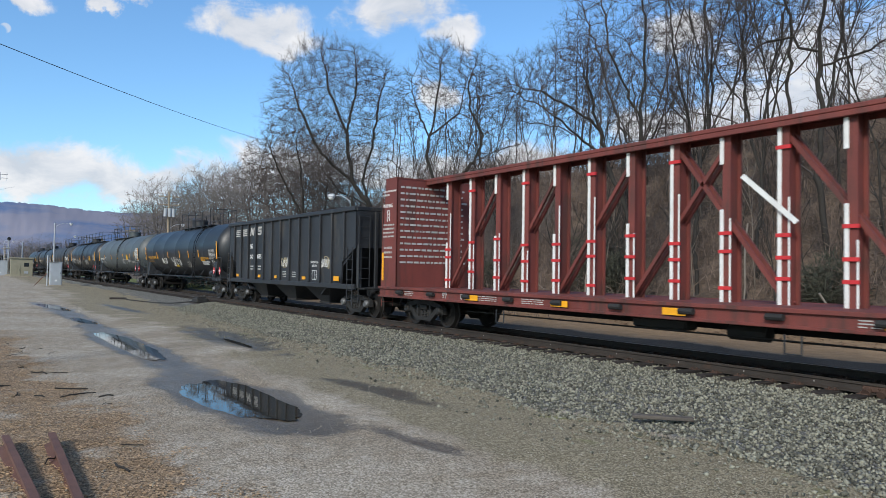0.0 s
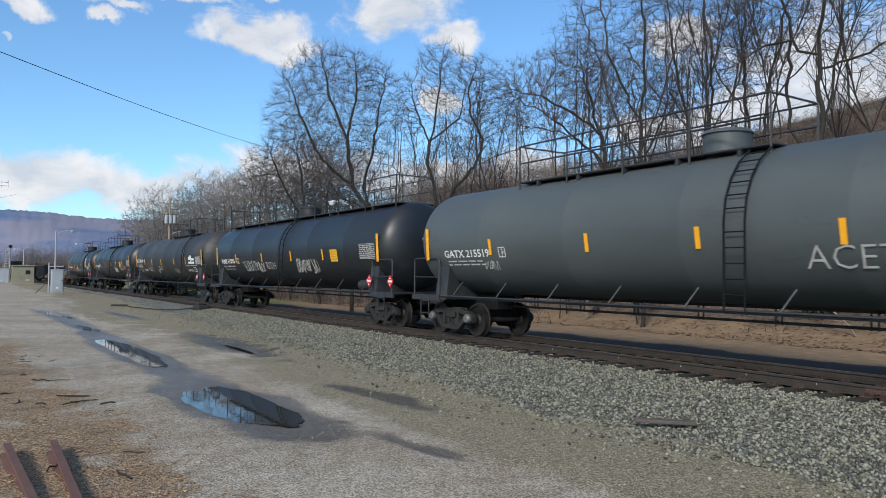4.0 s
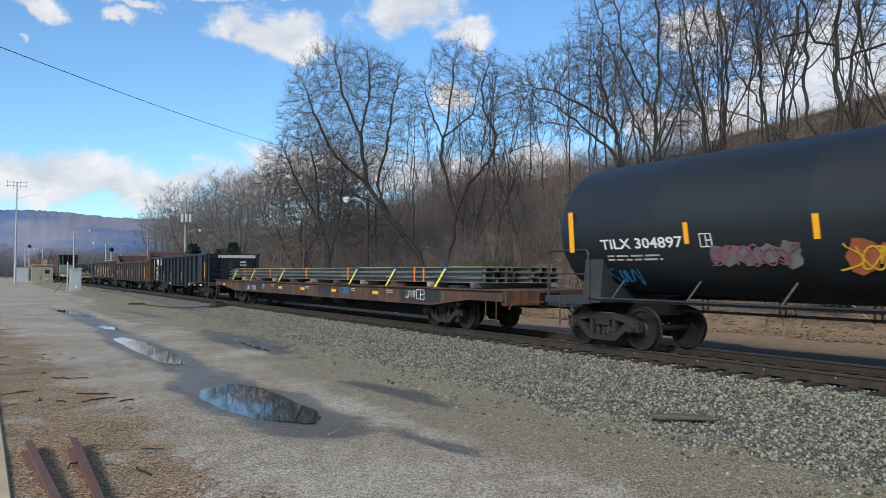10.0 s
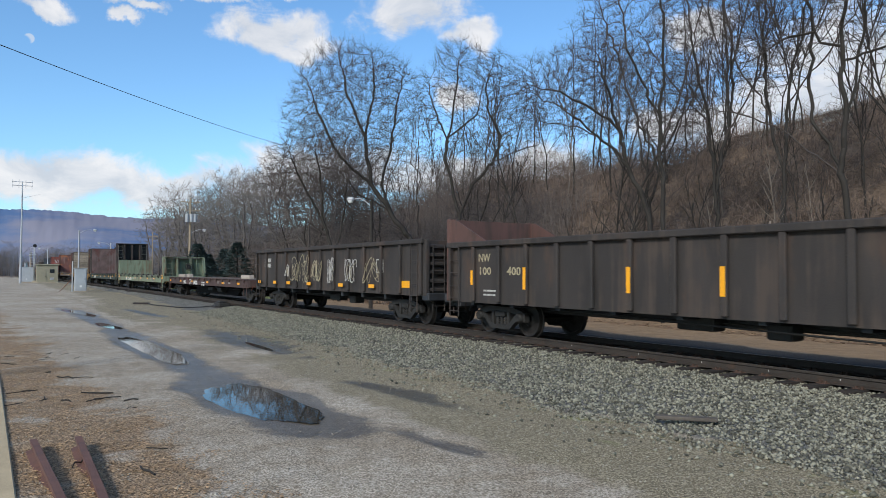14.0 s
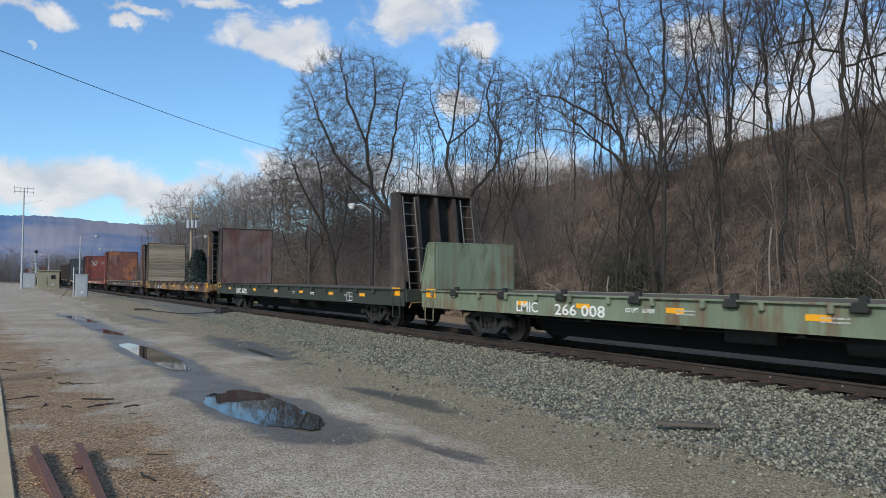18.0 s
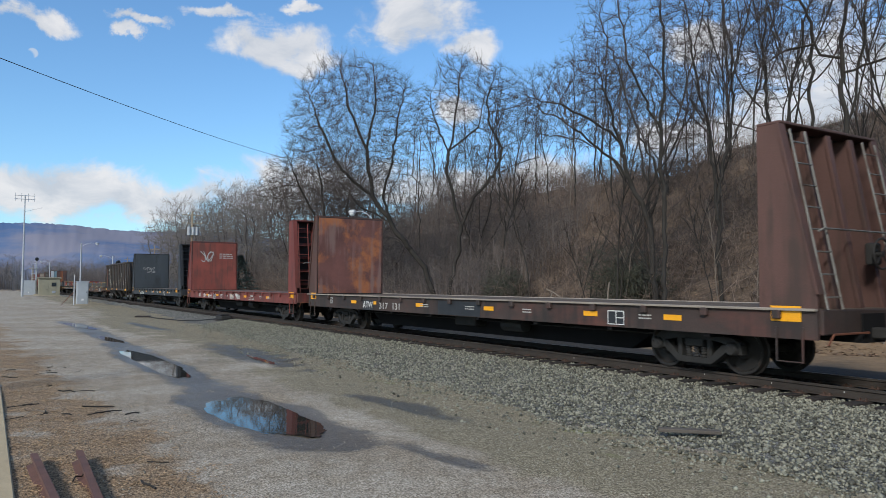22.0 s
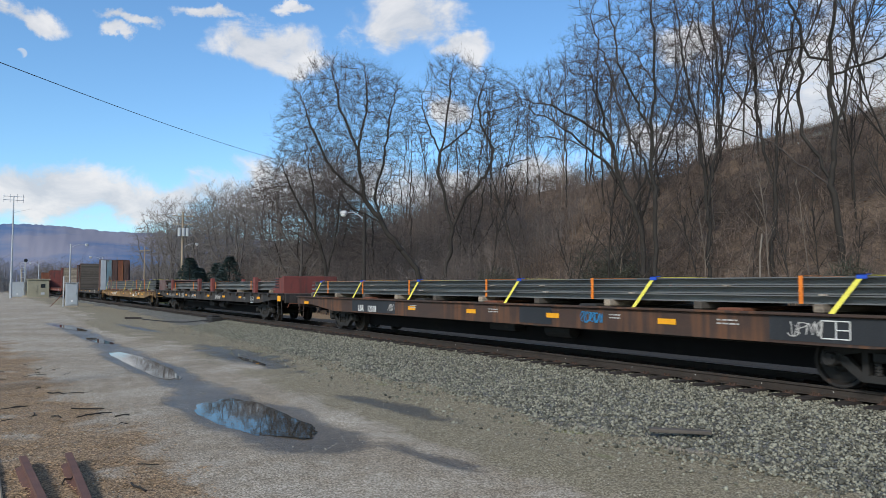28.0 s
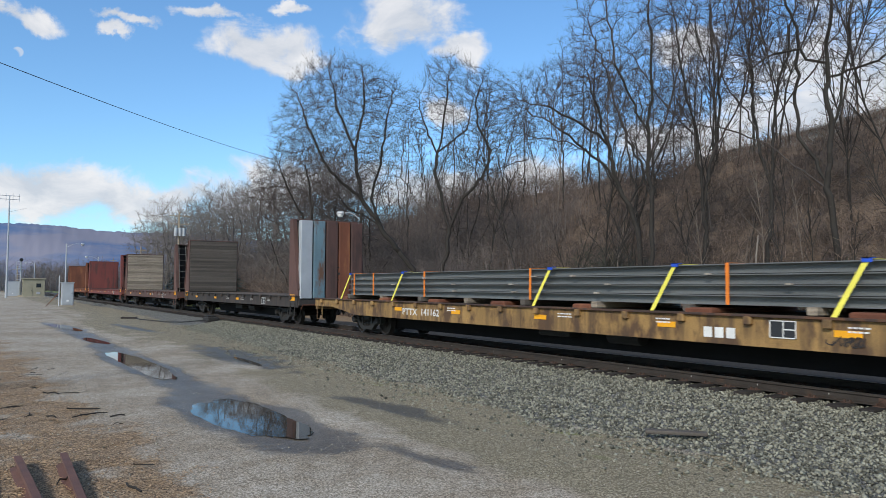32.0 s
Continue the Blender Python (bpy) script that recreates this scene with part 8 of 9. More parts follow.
def brown_gondola_extra(seed):
    def add(car, half, y):
        for x, h in ((-6.93, 0.4), (-4.62, 0.55), (-1.15, 0.55), (1.15, 0.55), (4.62, 0.55), (6.93, 0.9)):
            panel(car, "reflector", x, y - 0.106, 1.55, 0.11, h, "reflector", 0, "yellow reflective stripe")
        lettering(car, "100", -6.74, y - 0.012, 1.72, 0.3, "faded_tan", width=0.6)
        lettering(car, "400", -5.45, y - 0.012, 1.72, 0.3, "faded_tan", width=0.58)
        lettering(car, "NW", -6.74, y - 0.012, 2.08, 0.3, "faded_tan", width=0.55)
        bars(car, -6.5, y - 0.008, 1.15, 0.6, 0.22, 2, "faded", seed=seed)
        frame_lines(car, half - 2.9, y - 0.008, 1.4, 0.45, 0.4, "faded")
        part("tie_rod", Shape().cyl((-half + 4.0, -1.2, 0.8), (half - 4.0, -1.2, 0.62), 0.02, n=5), "grime", car)
    return add


def tagged_gondola_extra(car, half, y):
    for i, (x, w, h) in enumerate(((-half + 4.2, 0.5, 0.5), (-half + 5.0, 2.0, 1.2), (-half + 7.4, 0.9, 0.9), (-half + 9.0, 0.5, 0.9), (half - 5.6, 0.9, 0.9), (half - 4.0, 1.2, 0.9))):
        scrawl(car, x, y - 0.112, 1.75, w, h, "faded_tan" if i in (1, 2, 5) else "faded", 151 + i, 0, 0.035)
        scrawl(car, x + 0.1, y - 0.113, 1.7, w * 0.9, h * 0.8, "faded_tan", 171 + i, 0, 0.022)
    for x in (-half + 0.6, -half + 2.8, -half + 4.6, -half + 7.0, half - 6.0, half - 3.4):
        panel(car, "reflector", x, y - 0.106, 1.2, 0.42, 0.13, "reflector")
    panel(car, "reflector", half - 1.1, y - 0.012, 1.3, 0.6, 0.22, "reflector")
    bars(car, -half + 1.1, y - 0.008, 2.1, 0.9, 0.5, 2, "faded", seed=70, fill=0.7)
    frame_lines(car, half - 3.2, y - 0.008, 1.9, 0.5, 0.45)


# ---- flat cars ----
def bulkhead(car, half, sd, top, deck, paint, inner, planks, base=1.0, crown=0.4, ribs=3, girts=0, rib_paint=None):
    """End wall of a flat car: a plate with ribs outside and a lining inside."""
    W = 1.48
    xi = half - base
    # tall walls: dark steel paints in the shade of the recess between ribs
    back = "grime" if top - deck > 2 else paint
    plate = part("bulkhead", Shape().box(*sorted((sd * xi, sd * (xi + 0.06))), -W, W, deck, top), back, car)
    prof = [(sd * xi, deck - 0.25), (sd * half, deck - 0.25), (sd * half, deck + 0.25), (sd * (xi + crown), top), (sd * xi, top)]
    for y0, y1 in ((-W - 0.04, -W + 0.01), (W - 0.01, W + 0.04)):
        part("gusset", Shape().prism(prof, y0, y1), paint, plate)
    for k in range(ribs):
        y = -W + 2 * W * (k + 1) / (ribs + 1)
        rib = [(sd * (xi + 0.06), deck), (sd * (half - 0.15), deck), (sd * (xi + crown - 0.05), top - 0.05), (sd * (xi + 0.06), top - 0.05)]
        part("rib", Shape().prism(rib, y - 0.02, y + 0.02), paint, plate)
        fl = [(sd * (half - 0.15), deck), (sd * (half - 0.09), deck), (sd * (xi + crown + 0.01), top - 0.05), (sd * (xi + crown - 0.05), top - 0.05)]
        part("rib_flange", Shape().prism(fl, y - (0.22 if rib_paint else 0.065), y + (0.22 if rib_paint else 0.065)), rib_paint or paint, plate)
    for y in (-W, W):
        fl = [(sd * half, deck + 0.25), (sd * (half + 0.05), deck + 0.25), (sd * (xi + crown + 0.05), top), (sd * (xi + crown), top)]
        part("edge_flange", Shape().prism(fl, y - 0.09, y + 0.09), paint, plate)
    part("cap_plate", Shape().box(*sorted((sd * xi, sd * (xi + crown + 0.06))), -W - 0.05, W + 0.05, top, top + 0.05, 0.01), paint, plate)
    rise = lambda z: sd * (half + 0.08 + (xi + crown + 0.1 - half - 0.08) * (z - deck) / (top - deck))
    for y0, y1 in ((-W + 0.12, -W + 0.56), (W - 0.56, W - 0.12)):
        lad = Shape()
        for yy in (y0, y1):
            lad.cyl((rise(deck), yy, deck), (rise(top - 0.1), yy, top - 0.1), 0.02, n=5)
        z = deck + 0.2
        while z < top - 0.15:
            lad.cyl((rise(z), y0, z), (rise(z), y1, z), 0.015, n=5)
            z += 0.38
        part("ladder", lad, "steelgrey" if paint in ("sootbrown", "yellowbrown", "brown") else paint, plate)
    for k in range(girts):
        z = deck + (top - deck) * (k + 0.7) / (girts + 0.4)
        part("girt", Shape().box(*sorted((sd * (xi + 0.062), sd * (xi + 0.19))), -W + 0.02, W - 0.02, z - 0.06, z + 0.06, 0.01), paint, plate)
    part("grab_rail", Shape().pipe([(rise(deck + 1.35) + sd * 0.02, -W + 0.3, deck + 1.3), (rise(deck + 1.35) + sd * 0.09, -W + 0.34, deck + 1.35), (rise(deck + 1.35) + sd * 0.09, W - 0.34, deck + 1.35), (rise(deck + 1.35) + sd * 0.02, W - 0.3, deck + 1.3)], 0.018, 5), "steelgrey", plate)
    if planks:
        n = int((top - deck - 0.1) / 0.118)
        for k in range(n):
            z = deck + 0.04 + k * (top - deck - 0.06) / n
            part("plank", Shape().box(*sorted((sd * (xi - 0.065), sd * (xi - 0.004))), -W + 0.02, W - 0.02, z, z + (top - deck - 0.06) / n - 0.007, 0.004), planks, plate)
    else:
        part("lining", Shape().box(*sorted((sd * (xi - 0.03), sd * (xi - 0.004))), -W + 0.03, W - 0.03, deck + 0.03, top - 0.03, 0.006), inner, plate)
    return plate


def flat_car(half, label, paint, deck=1.12, depth=0.45, end_depth=None, ribs=15, bulk=0.0, inner=None, planks=None, bulk_paint=None, marks=(), inset=2.9, extra=None, stripes=5, boards="deck", cap="grime", end_bulks=(-1, 1), stripe_paint="reflector", category="flat car", stripe_at=(), pocket=0.075, winches=0, bulk_form=((0.95, 0.18), (1.0, 0.42)), bulk_ribs=3, girts=0, lip=None, front_mark=0.55, rib_paint=None):
    car = new_car("bulkhead_flat_car" if bulk else "flat_car", label, category)
    W = 1.48
    part("deck", Shape().box(-half, half, -W, W, deck - 0.07, deck), boards, car, "worn wooden deck")
    taper = 2.6
    end_depth = end_depth or depth
    out = [(-half, deck - end_depth), (-half + 1.6, deck - end_depth), (-half + taper + 1, deck - depth), (half - taper - 1, deck - depth), (half - 1.6, deck - end_depth), (half, deck - end_depth), (half, deck - 0.01), (-half, deck - 0.01)]
    for y0 in (-W - 0.05, W):
        sill = part("side_sill", Shape().prism(out, y0, y0 + 0.05), paint, car)
        yo = y0 - 0.09 if y0 < 0 else y0 + 0.05
        part("sill_lip", Shape().box(-half, half, yo + 0.02, yo + 0.10, deck - 0.03, deck + 0.015, 0.006), lip or paint, sill)
        for k in range(ribs):
            x = -half + 0.7 + (2 * half - 1.4) * k / (ribs - 1)
            part("stake_pocket", Shape().box(x - pocket, x + pocket, yo, yo + 0.09, deck - 0.17, deck - 0.02, 0.015), paint, sill)
    belly = [(-half + 3.4, deck - 0.1), (-half + 4.9, 0.27), (half - 4.9, 0.27), (half - 3.4, deck - 0.1)]
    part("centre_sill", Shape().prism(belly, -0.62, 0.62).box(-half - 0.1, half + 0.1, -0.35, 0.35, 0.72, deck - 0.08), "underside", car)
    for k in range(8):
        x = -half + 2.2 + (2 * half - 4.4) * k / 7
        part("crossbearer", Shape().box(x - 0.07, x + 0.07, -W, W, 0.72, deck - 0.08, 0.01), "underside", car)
    for sd in (-1, 1):
        part("end_sill", Shape().box(*sorted((sd * (half - 0.12), sd * (half + 0.06))), -W, W, deck - 0.42, deck - 0.004, 0.02), paint, car)
        part("step", Shape().pipe([(sd * (half - 0.25), -W - 0.07, deck - 0.3), (sd * (half - 0.25), -W - 0.07, 0.42), (sd * (half - 0.72), -W - 0.07, 0.42), (sd * (half - 0.72), -W - 0.07, deck - 0.3)], 0.02, 5), paint, car)
        part("uncoupling_lever", Shape().pipe([(sd * (half + 0.1), -1.4, 0.72), (sd * (half + 0.16), -1.35, 0.9), (sd * (half + 0.16), -0.3, 0.9)], 0.02, 5), "yellow" if paint in ("green", "dkgreen", "yellow", "black") else "rust", car)
    part("brake_gear", Shape().cyl((-half + 4, -0.75, 0.68), (half - 4, -0.75, 0.66), 0.022, n=5).box(-0.6, 0.5, -1.0, -0.6, 0.5, 0.8, 0.03).cyl((1.8, -0.9, 0.62), (2.7, -0.9, 0.62), 0.18, n=12), "grime", car)
    if bulk:
        for sd in end_bulks:
            base, crown = bulk_form[0 if sd < 0 else 1]
            b = bulkhead(car, half, sd, bulk, deck, bulk_paint or paint, inner or paint, planks if sd < 0 else None, base, crown, bulk_ribs, girts, rib_paint)
            panel(b, "reflector", sd * (half - (front_mark if sd > 0 else 0.55)), -W - 0.058, deck - 0.08, 0.55, 0.26, "reflector")
        brake_wheel(car, half + 0.1, 0.3, deck + (0.95 if bulk > 3 else 0.7))
    for k in range(len(stripe_at) or stripes):
        x = stripe_at[k] if stripe_at else -half + 1.6 + (2 * half - 3.2) * (k + 0.35) / stripes
        panel(car, "reflector", x, -W - 0.055, deck - 0.24, 0.44, 0.11, stripe_paint)
    for k in range(winches):
        x = -half + 1.9 + (2 * half - 3.8) * k / (winches - 1)
        part("winch", Shape().box(x - 0.12, x + 0.12, -W - 0.16, -W - 0.03, deck - 0.13, deck + 0.03, 0.012).box(x - 0.07, x + 0.07, -W - 0.05, -W + 0.06, deck - 0.02, deck + 0.13, 0.012).cyl((x - 0.15, -W - 0.1, deck - 0.09), (x + 0.15, -W - 0.1, deck - 0.09), 0.055, n=8), "grime", car)
    ends(car, half, cap, inset, 0.25)
    for text, x, z, size, m, width in marks:
        lettering(car, text, x, -W - 0.060, z, size, m, width=width)
    if extra:
        extra(car, half, -W - 0.056)
    return car


def beam_mesh(length, h=0.3, w=0.26, t=0.025):
    """One rolled beam lying along x, its web upright."""
    return Shape().prism([(-w / 2, 0), (w / 2, 0), (w / 2, t), (t / 2, t), (t / 2, h - t), (w / 2, h - t), (w / 2, h), (-w / 2, h), (-w / 2, h - t), (-t / 2, h - t), (-t / 2, t), (-w / 2, t)], -length / 2, length / 2, "x").mesh("beam", M["beam"])


def beam_load(x0, x1, deck, layers, columns, h, label, straps, bands, stagger=0.5, seed=1, cuts=()):
    """Bundles of rolled beams on timber dunnage; x in the space of the car that carries them."""
    ob = thing("steel_beam_load", label, "steel beams", (0, YC, 0), "steel loads on the flat cars")
    r = random.Random(seed)
    ln = x1 - x0
    w = 2.56 / columns
    z0 = deck + 0.14
    edges = [x0] + list(cuts) + [x1]
    for k in range(int(ln / 2.4) + 1):
        x = x0 + 0.4 + (ln - 0.8) * k / int(ln / 2.4)
        part("dunnage", Shape().box(x - 0.09, x + 0.09, -1.4, 1.4, deck, z0, 0.012), "wood" if k % 2 else "darkwood", ob)
    for a, c in zip(edges[:-1], edges[1:]):
        me = beam_mesh(c - a - 0.12, h, w - 0.02, 0.02)
        for j in range(layers):
            for i in range(columns):
                y = -1.28 + w * (i + 0.5)
                part("beam", me, None, ob, at=((a + c) / 2 + r.uniform(-0.1, 0.1) + (stagger if i >= columns / 2 and c == x1 else 0), y, z0 + j * (h + 0.012)))
        # thin timber spacers between the layers
        for j in range(1, layers):
            for k in range(int((c - a) / 4) + 1):
                x = a + 0.6 + (c - a - 1.2) * (k + r.uniform(0.1, 0.9)) / (int((c - a) / 4) + 1)
                part("spacer", Shape().box(x - 0.05, x + 0.05, -1.36, 1.34, z0 + j * (h + 0.012) - 0.022, z0 + j * (h + 0.012) + 0.012), "palewood", ob)
    top = z0 + layers * (h + 0.012)
    for x in straps:
        dx = -0.55
        s = Shape()
        for y0, yo in ((-1.30, -1.50), (1.30, 1.50)):
            s.add([(x, y0, top + 0.01), (x + 0.1, y0, top + 0.01), (x + dx + 0.1, yo, deck - 0.2), (x + dx, yo, deck - 0.2)], [(0, 1, 2, 3)])
            s.add([(x, y0 - 0.004, top + 0.01), (x + 0.1, y0 - 0.004, top + 0.01), (x + dx + 0.1, yo - 0.004, deck - 0.2), (x + dx, yo - 0.004, deck - 0.2)], [(0, 1, 2, 3)])
        s.box(x, x + 0.1, -1.31, 1.31, top + 0.004, top + 0.012)
        st = part("strap", s, "strap_y", ob, "yellow webbing tie-down")
        part("corner_guard", Shape().box(x - 0.03, x + 0.13, -1.33, -1.2, top + 0.013, top + 0.028).box(x - 0.03, x + 0.13, -1.33, -1.312, top - 0.05, top + 0.028), "strap_b", st)
    for x in bands:
        part("band", Shape().box(x, x + 0.07, -1.3, 1.3, top + 0.002, top + 0.008).box(x, x + 0.07, -1.306, -1.29, z0, top + 0.006).box(x, x + 0.07, 1.29, 1.306, z0, top + 0.006), "strap_o", ob, "orange band")
    return ob


def centerbeam(half):
    car = new_car("centerbeam_flat_car", "red centerbeam lumber flat car with white posts and red straps", "flat car")
    W, deck, top = 1.42, 1.14, 4.66
    out = [(-half, 0.84), (half, 0.84), (half, deck), (-half, deck)]
    for y0 in (-W - 0.05, W):
        s = part("side_sill", Shape().prism(out, y0, y0 + 0.05).box(-half, half, y0 - 0.06 if y0 < 0 else y0, y0 + 0.05 if y0 < 0 else y0 + 0.11, deck - 0.06, deck + 0.02, 0.01).box(-half, half, y0 - 0.06 if y0 < 0 else y0, y0 + 0.05 if y0 < 0 else y0 + 0.11, 0.82, 0.88, 0.01), "red", car)
        for k in range(12):
            x = -half + 1.4 + (2 * half - 2.8) * k / 11
            part("winch", Shape().cyl((x - 0.16, y0 - 0.08 if y0 < 0 else y0 + 0.13, deck - 0.14), (x + 0.16, y0 - 0.08 if y0 < 0 else y0 + 0.13, deck - 0.14), 0.06, n=8), "grime", s)
    part("deck", Shape().box(-half, half, -W, W, deck - 0.08, deck + 0.012), "red", car)
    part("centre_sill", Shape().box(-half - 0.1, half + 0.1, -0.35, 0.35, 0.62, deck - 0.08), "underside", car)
    part("top_chord", Shape().box(-half + 0.5, half - 0.5, -0.34, 0.34, top - 0.10, top, 0.02).box(-half + 0.5, half - 0.5, -0.34, -0.28, top - 0.2, top - 0.1, 0.01).box(-half + 0.5, half - 0.5, 0.28, 0.34, top - 0.2, top - 0.1, 0.01), "red", car)
    r = random.Random(8)
    n = 15
    xs = [-half + 2.1 + 1.236 * k for k in range(n)]
    for k, x in enumerate(xs):
        post = part("post", Shape().box(x - 0.09, x + 0.09, -0.19, -0.15, deck, top - 0.1).box(x - 0.09, x + 0.09, 0.15, 0.19, deck, top - 0.1).box(x - 0.02, x + 0.02, -0.15, 0.15, deck, top - 0.1), "red", car)
        z0, z1 = (deck, top - 0.15) if k % 2 else (deck, deck + r.uniform(1.3, 1.9))
        part("edge_guard", Shape().box(x - 0.13, x - 0.05, -0.23, -0.192, z0, z1, 0.01), "white", post, "white plastic edge guard")
        part("edge_guard", Shape().box(x + 0.075, x + 0.115, -0.22, -0.192, z0, deck + r.uniform(1.0, 2.4), 0.01), "white", post, "white plastic edge guard")
        if k % 2 == 0:
            part("edge_guard", Shape().box(x - 0.14, x - 0.05, -0.225, -0.192, top - 0.75, top - 0.2, 0.01), "white", post, "white plastic edge guard")
        for z in [deck + r.uniform(0.2, 0.5), deck + r.uniform(0.8, 1.0), deck + r.uniform(1.15, 1.5)] + ([top - 0.6] if k % 2 else []):
            part("tape", Shape().box(x - 0.15, x + 0.13, -0.24, -0.188, z, z + 0.07), "strap_r", post, "red tape")
    for k in (0, 2, 4, 6, 7, 9, 11):
        a, b = (xs[k], xs[k + 2])
        z0, z1 = (deck + 0.05, top - 0.3) if k < 7 else (top - 0.3, deck + 0.05)
        s = Shape()
        for y in (-0.1, 0.1):
            s.prism([(a - 0.055, z0), (a + 0.055, z0), (b + 0.055, z1), (b - 0.055, z1)], y - 0.03, y + 0.03)
        part("diagonal", s, "red", car)
    part("loose_board", Shape().prism([(1.17, 3.60), (1.24, 3.66), (2.35, 2.70), (2.28, 2.64)], -0.30, -0.26), "white", car, "loose white board")
    for sd in (-1, 1):
        x0, x1 = sorted((sd * (half - 0.95), sd * (half - 0.04)))
        b = part("bulkhead", Shape().box(*sorted((sd * (half - 0.95), sd * (half - 0.89))), -W, W, deck, top - 0.06), "red", car)
        for y0, y1 in ((-W - 0.02, -W + 0.03), (W - 0.03, W + 0.02)):
            part("gusset", Shape().prism([(sd * (half - 0.95), deck), (sd * half, deck), (sd * (half - 0.05), deck + 0.9), (sd * (half - 0.25), top - 0.06), (sd * (half - 0.95), top - 0.06)], y0, y1), "red", b)
        for k in range(3):
            y = -0.9 + 0.9 * k
            part("rib", Shape().prism([(sd * (half - 0.89), deck), (sd * (half - 0.2), deck), (sd * (half - 0.45), top - 0.1), (sd * (half - 0.89), top - 0.1)], y - 0.03, y + 0.03), "red", b)
        part("cap_plate", Shape().box(*sorted((sd * (half - 0.97), sd * (half - 0.2))), -W - 0.03, W + 0.03, top - 0.06, top - 0.02), "red", b)
        ladder(car, sd * (half - 0.02), -1.2, 0.5, top - 0.4, 0.42, "y", "red")
    # notices on the rear end wall
    b = -half + 0.88
    s = Shape()
    r = random.Random(12)
    for k in range(13):
        z = top - 0.35 - k * 0.2
        y = -1.3
        while y < 1.1:
            w = r.uniform(0.06, 0.24)
            s.box(b + 0.08, b + 0.086, y, y + w, z, z + 0.06)
            y += w + 0.05
    tagged(part("notice", s, "faded", car, "rows of small white stencilled writing"), kind="stuff")
    gx = -half + 0.08
    for text, z, size in (("WARNING", 3.75, 0.17), ("LOADING AND UNLOADING", 4.22, 0.085), ("INSTRUCTION", 4.1, 0.085)):
        lettering(car, text, gx + (0.02 if size > 0.1 else 0.0), -W - 0.026, z, size, "white", 0, 0.75)
    bars(car, gx + 0.05, -W - 0.024, 2.95, 0.7, 0.5, 4, "faded", seed=3)
    bars(car, gx + 0.12, -W - 0.024, 2.25, 0.5, 0.45, 3, "faded", seed=4)
    part("notice_figure", Shape().box(0.28, 0.31, -0.006, 0, 0, 0.36).box(0.42, 0.45, -0.006, 0, 0, 0.36).box(0.28, 0.45, -0.006, 0, 0.1, 0.13).box(0.28, 0.45, -0.006, 0, 0.22, 0.25).box(0.28, 0.45, -0.006, 0, 0.33, 0.36), "white", car, at=(gx, -W - 0.022, 3.25))
    for i, (x, w) in enumerate(((-half + 1.6, 0.5), (-half + 5.4, 0.8), (-half + 7.2, 0.8), (half - 7.2, 1.2), (half - 4.4, 1.2))):
        bars(car, x, -W - 0.056, 0.98, w, 0.15, 3, "faded", seed=80 + i)
    lettering(car, "97", -half + 3.7, -W - 0.06, 0.98, 0.24, "faded")
    lettering(car, "041", -half + 4.6, -W - 0.06, 0.98, 0.24, "faded")
    for x in (-half + 5.2, -half + 8.6, 0.6, half - 6.5, half - 2.5):
        panel(car, "reflector", x, -W - 0.118, 0.98, 0.55, 0.14, "reflector")
    panel(car, "reflector", -half + 0.14, -W - 0.03, 1.8, 0.12, 0.9, "reflector")
    part("brake_gear", Shape().box(-1.1, 0.3, -0.8, -0.4, 0.56, 0.78, 0.04).cyl((1.2, -0.6, 0.62), (2.0, -0.6, 0.62), 0.15, n=12).cyl((-half + 4, -0.8, 0.55), (half - 4, -0.8, 0.55), 0.02, n=5), "grime", car)
    for x in (-half + 6.2, 2.8):
        part("sill_step", Shape().pipe([(x, -W - 0.05, 0.72), (x, -W - 0.05, 0.4), (x + 0.3, -W - 0.05, 0.4), (x + 0.3, -W - 0.05, 0.72)], 0.018, 5), "black", car)
    ends(car, half, "grime", 2.1, 0.25)
    return car

# ---- the train, front car first: place of each car's middle at 16 s ----
TRAIN = []


def couple(ob, front, rear):
    TRAIN.append((ob, (front + rear) / 2))
    return ob


def half_of(front, rear):
    return (front - rear) / 2


couple(centerbeam(half_of(242.7, 220.3)), 242.7, 220.3)
h = half_of(218.65, 204.55)
couple(hopper_car(h, "sooty black open coal hopper with white graffiti", "black", (), inset=0.82, extra=coal_extra), 218.65, 204.55)
h = half_of(203.07, 183.77)
couple(tank_car(h, "black tank car with amber lettering and yellow stripes", "tank", "steelcap", (("UTLX 958590", -7.95, 2.28, 0.32, 2.38),), "amber", extra=utlx_extra, bars_x=stripes((-5.2, -2.1, 0.9, 3.0, 5.2), (-8.7, 8.8)), dome_x=0.0, walk_x=(-1.5, 5.0)), 203.07, 183.77)
h = half_of(182.62, 162.68)
couple(tank_car(h, "dusty grey tank car with white lettering and graffiti", "tank_grey", "steelcap", (("GATX 215519", -8.27, 2.29, 0.29, 2.1),), extra=gatx_extra, bars_x=stripes((-6.1, -2.6, 0.3, 3.0, 5.9), (-9.1, 9.1)), dome_x=-0.1, walk_x=(-5.8, 1.4)), 182.62, 162.68)
h = half_of(161.5, 141.4)
couple(tank_car(h, "black tank car with a long top walkway and faded graffiti", "tank", "grime", (("PLMX 135596", -8.15, 2.31, 0.33, 2.08),), rail_long=True, extra=plmx_extra, bars_x=stripes((-5.8, -2.1, 1.4, 4.6), (-8.9, 9.0)), dome_x=-0.1, walk_x=(-9.0, 9.0)), 161.5, 141.4)
h = half_of(140.25, 120.25)
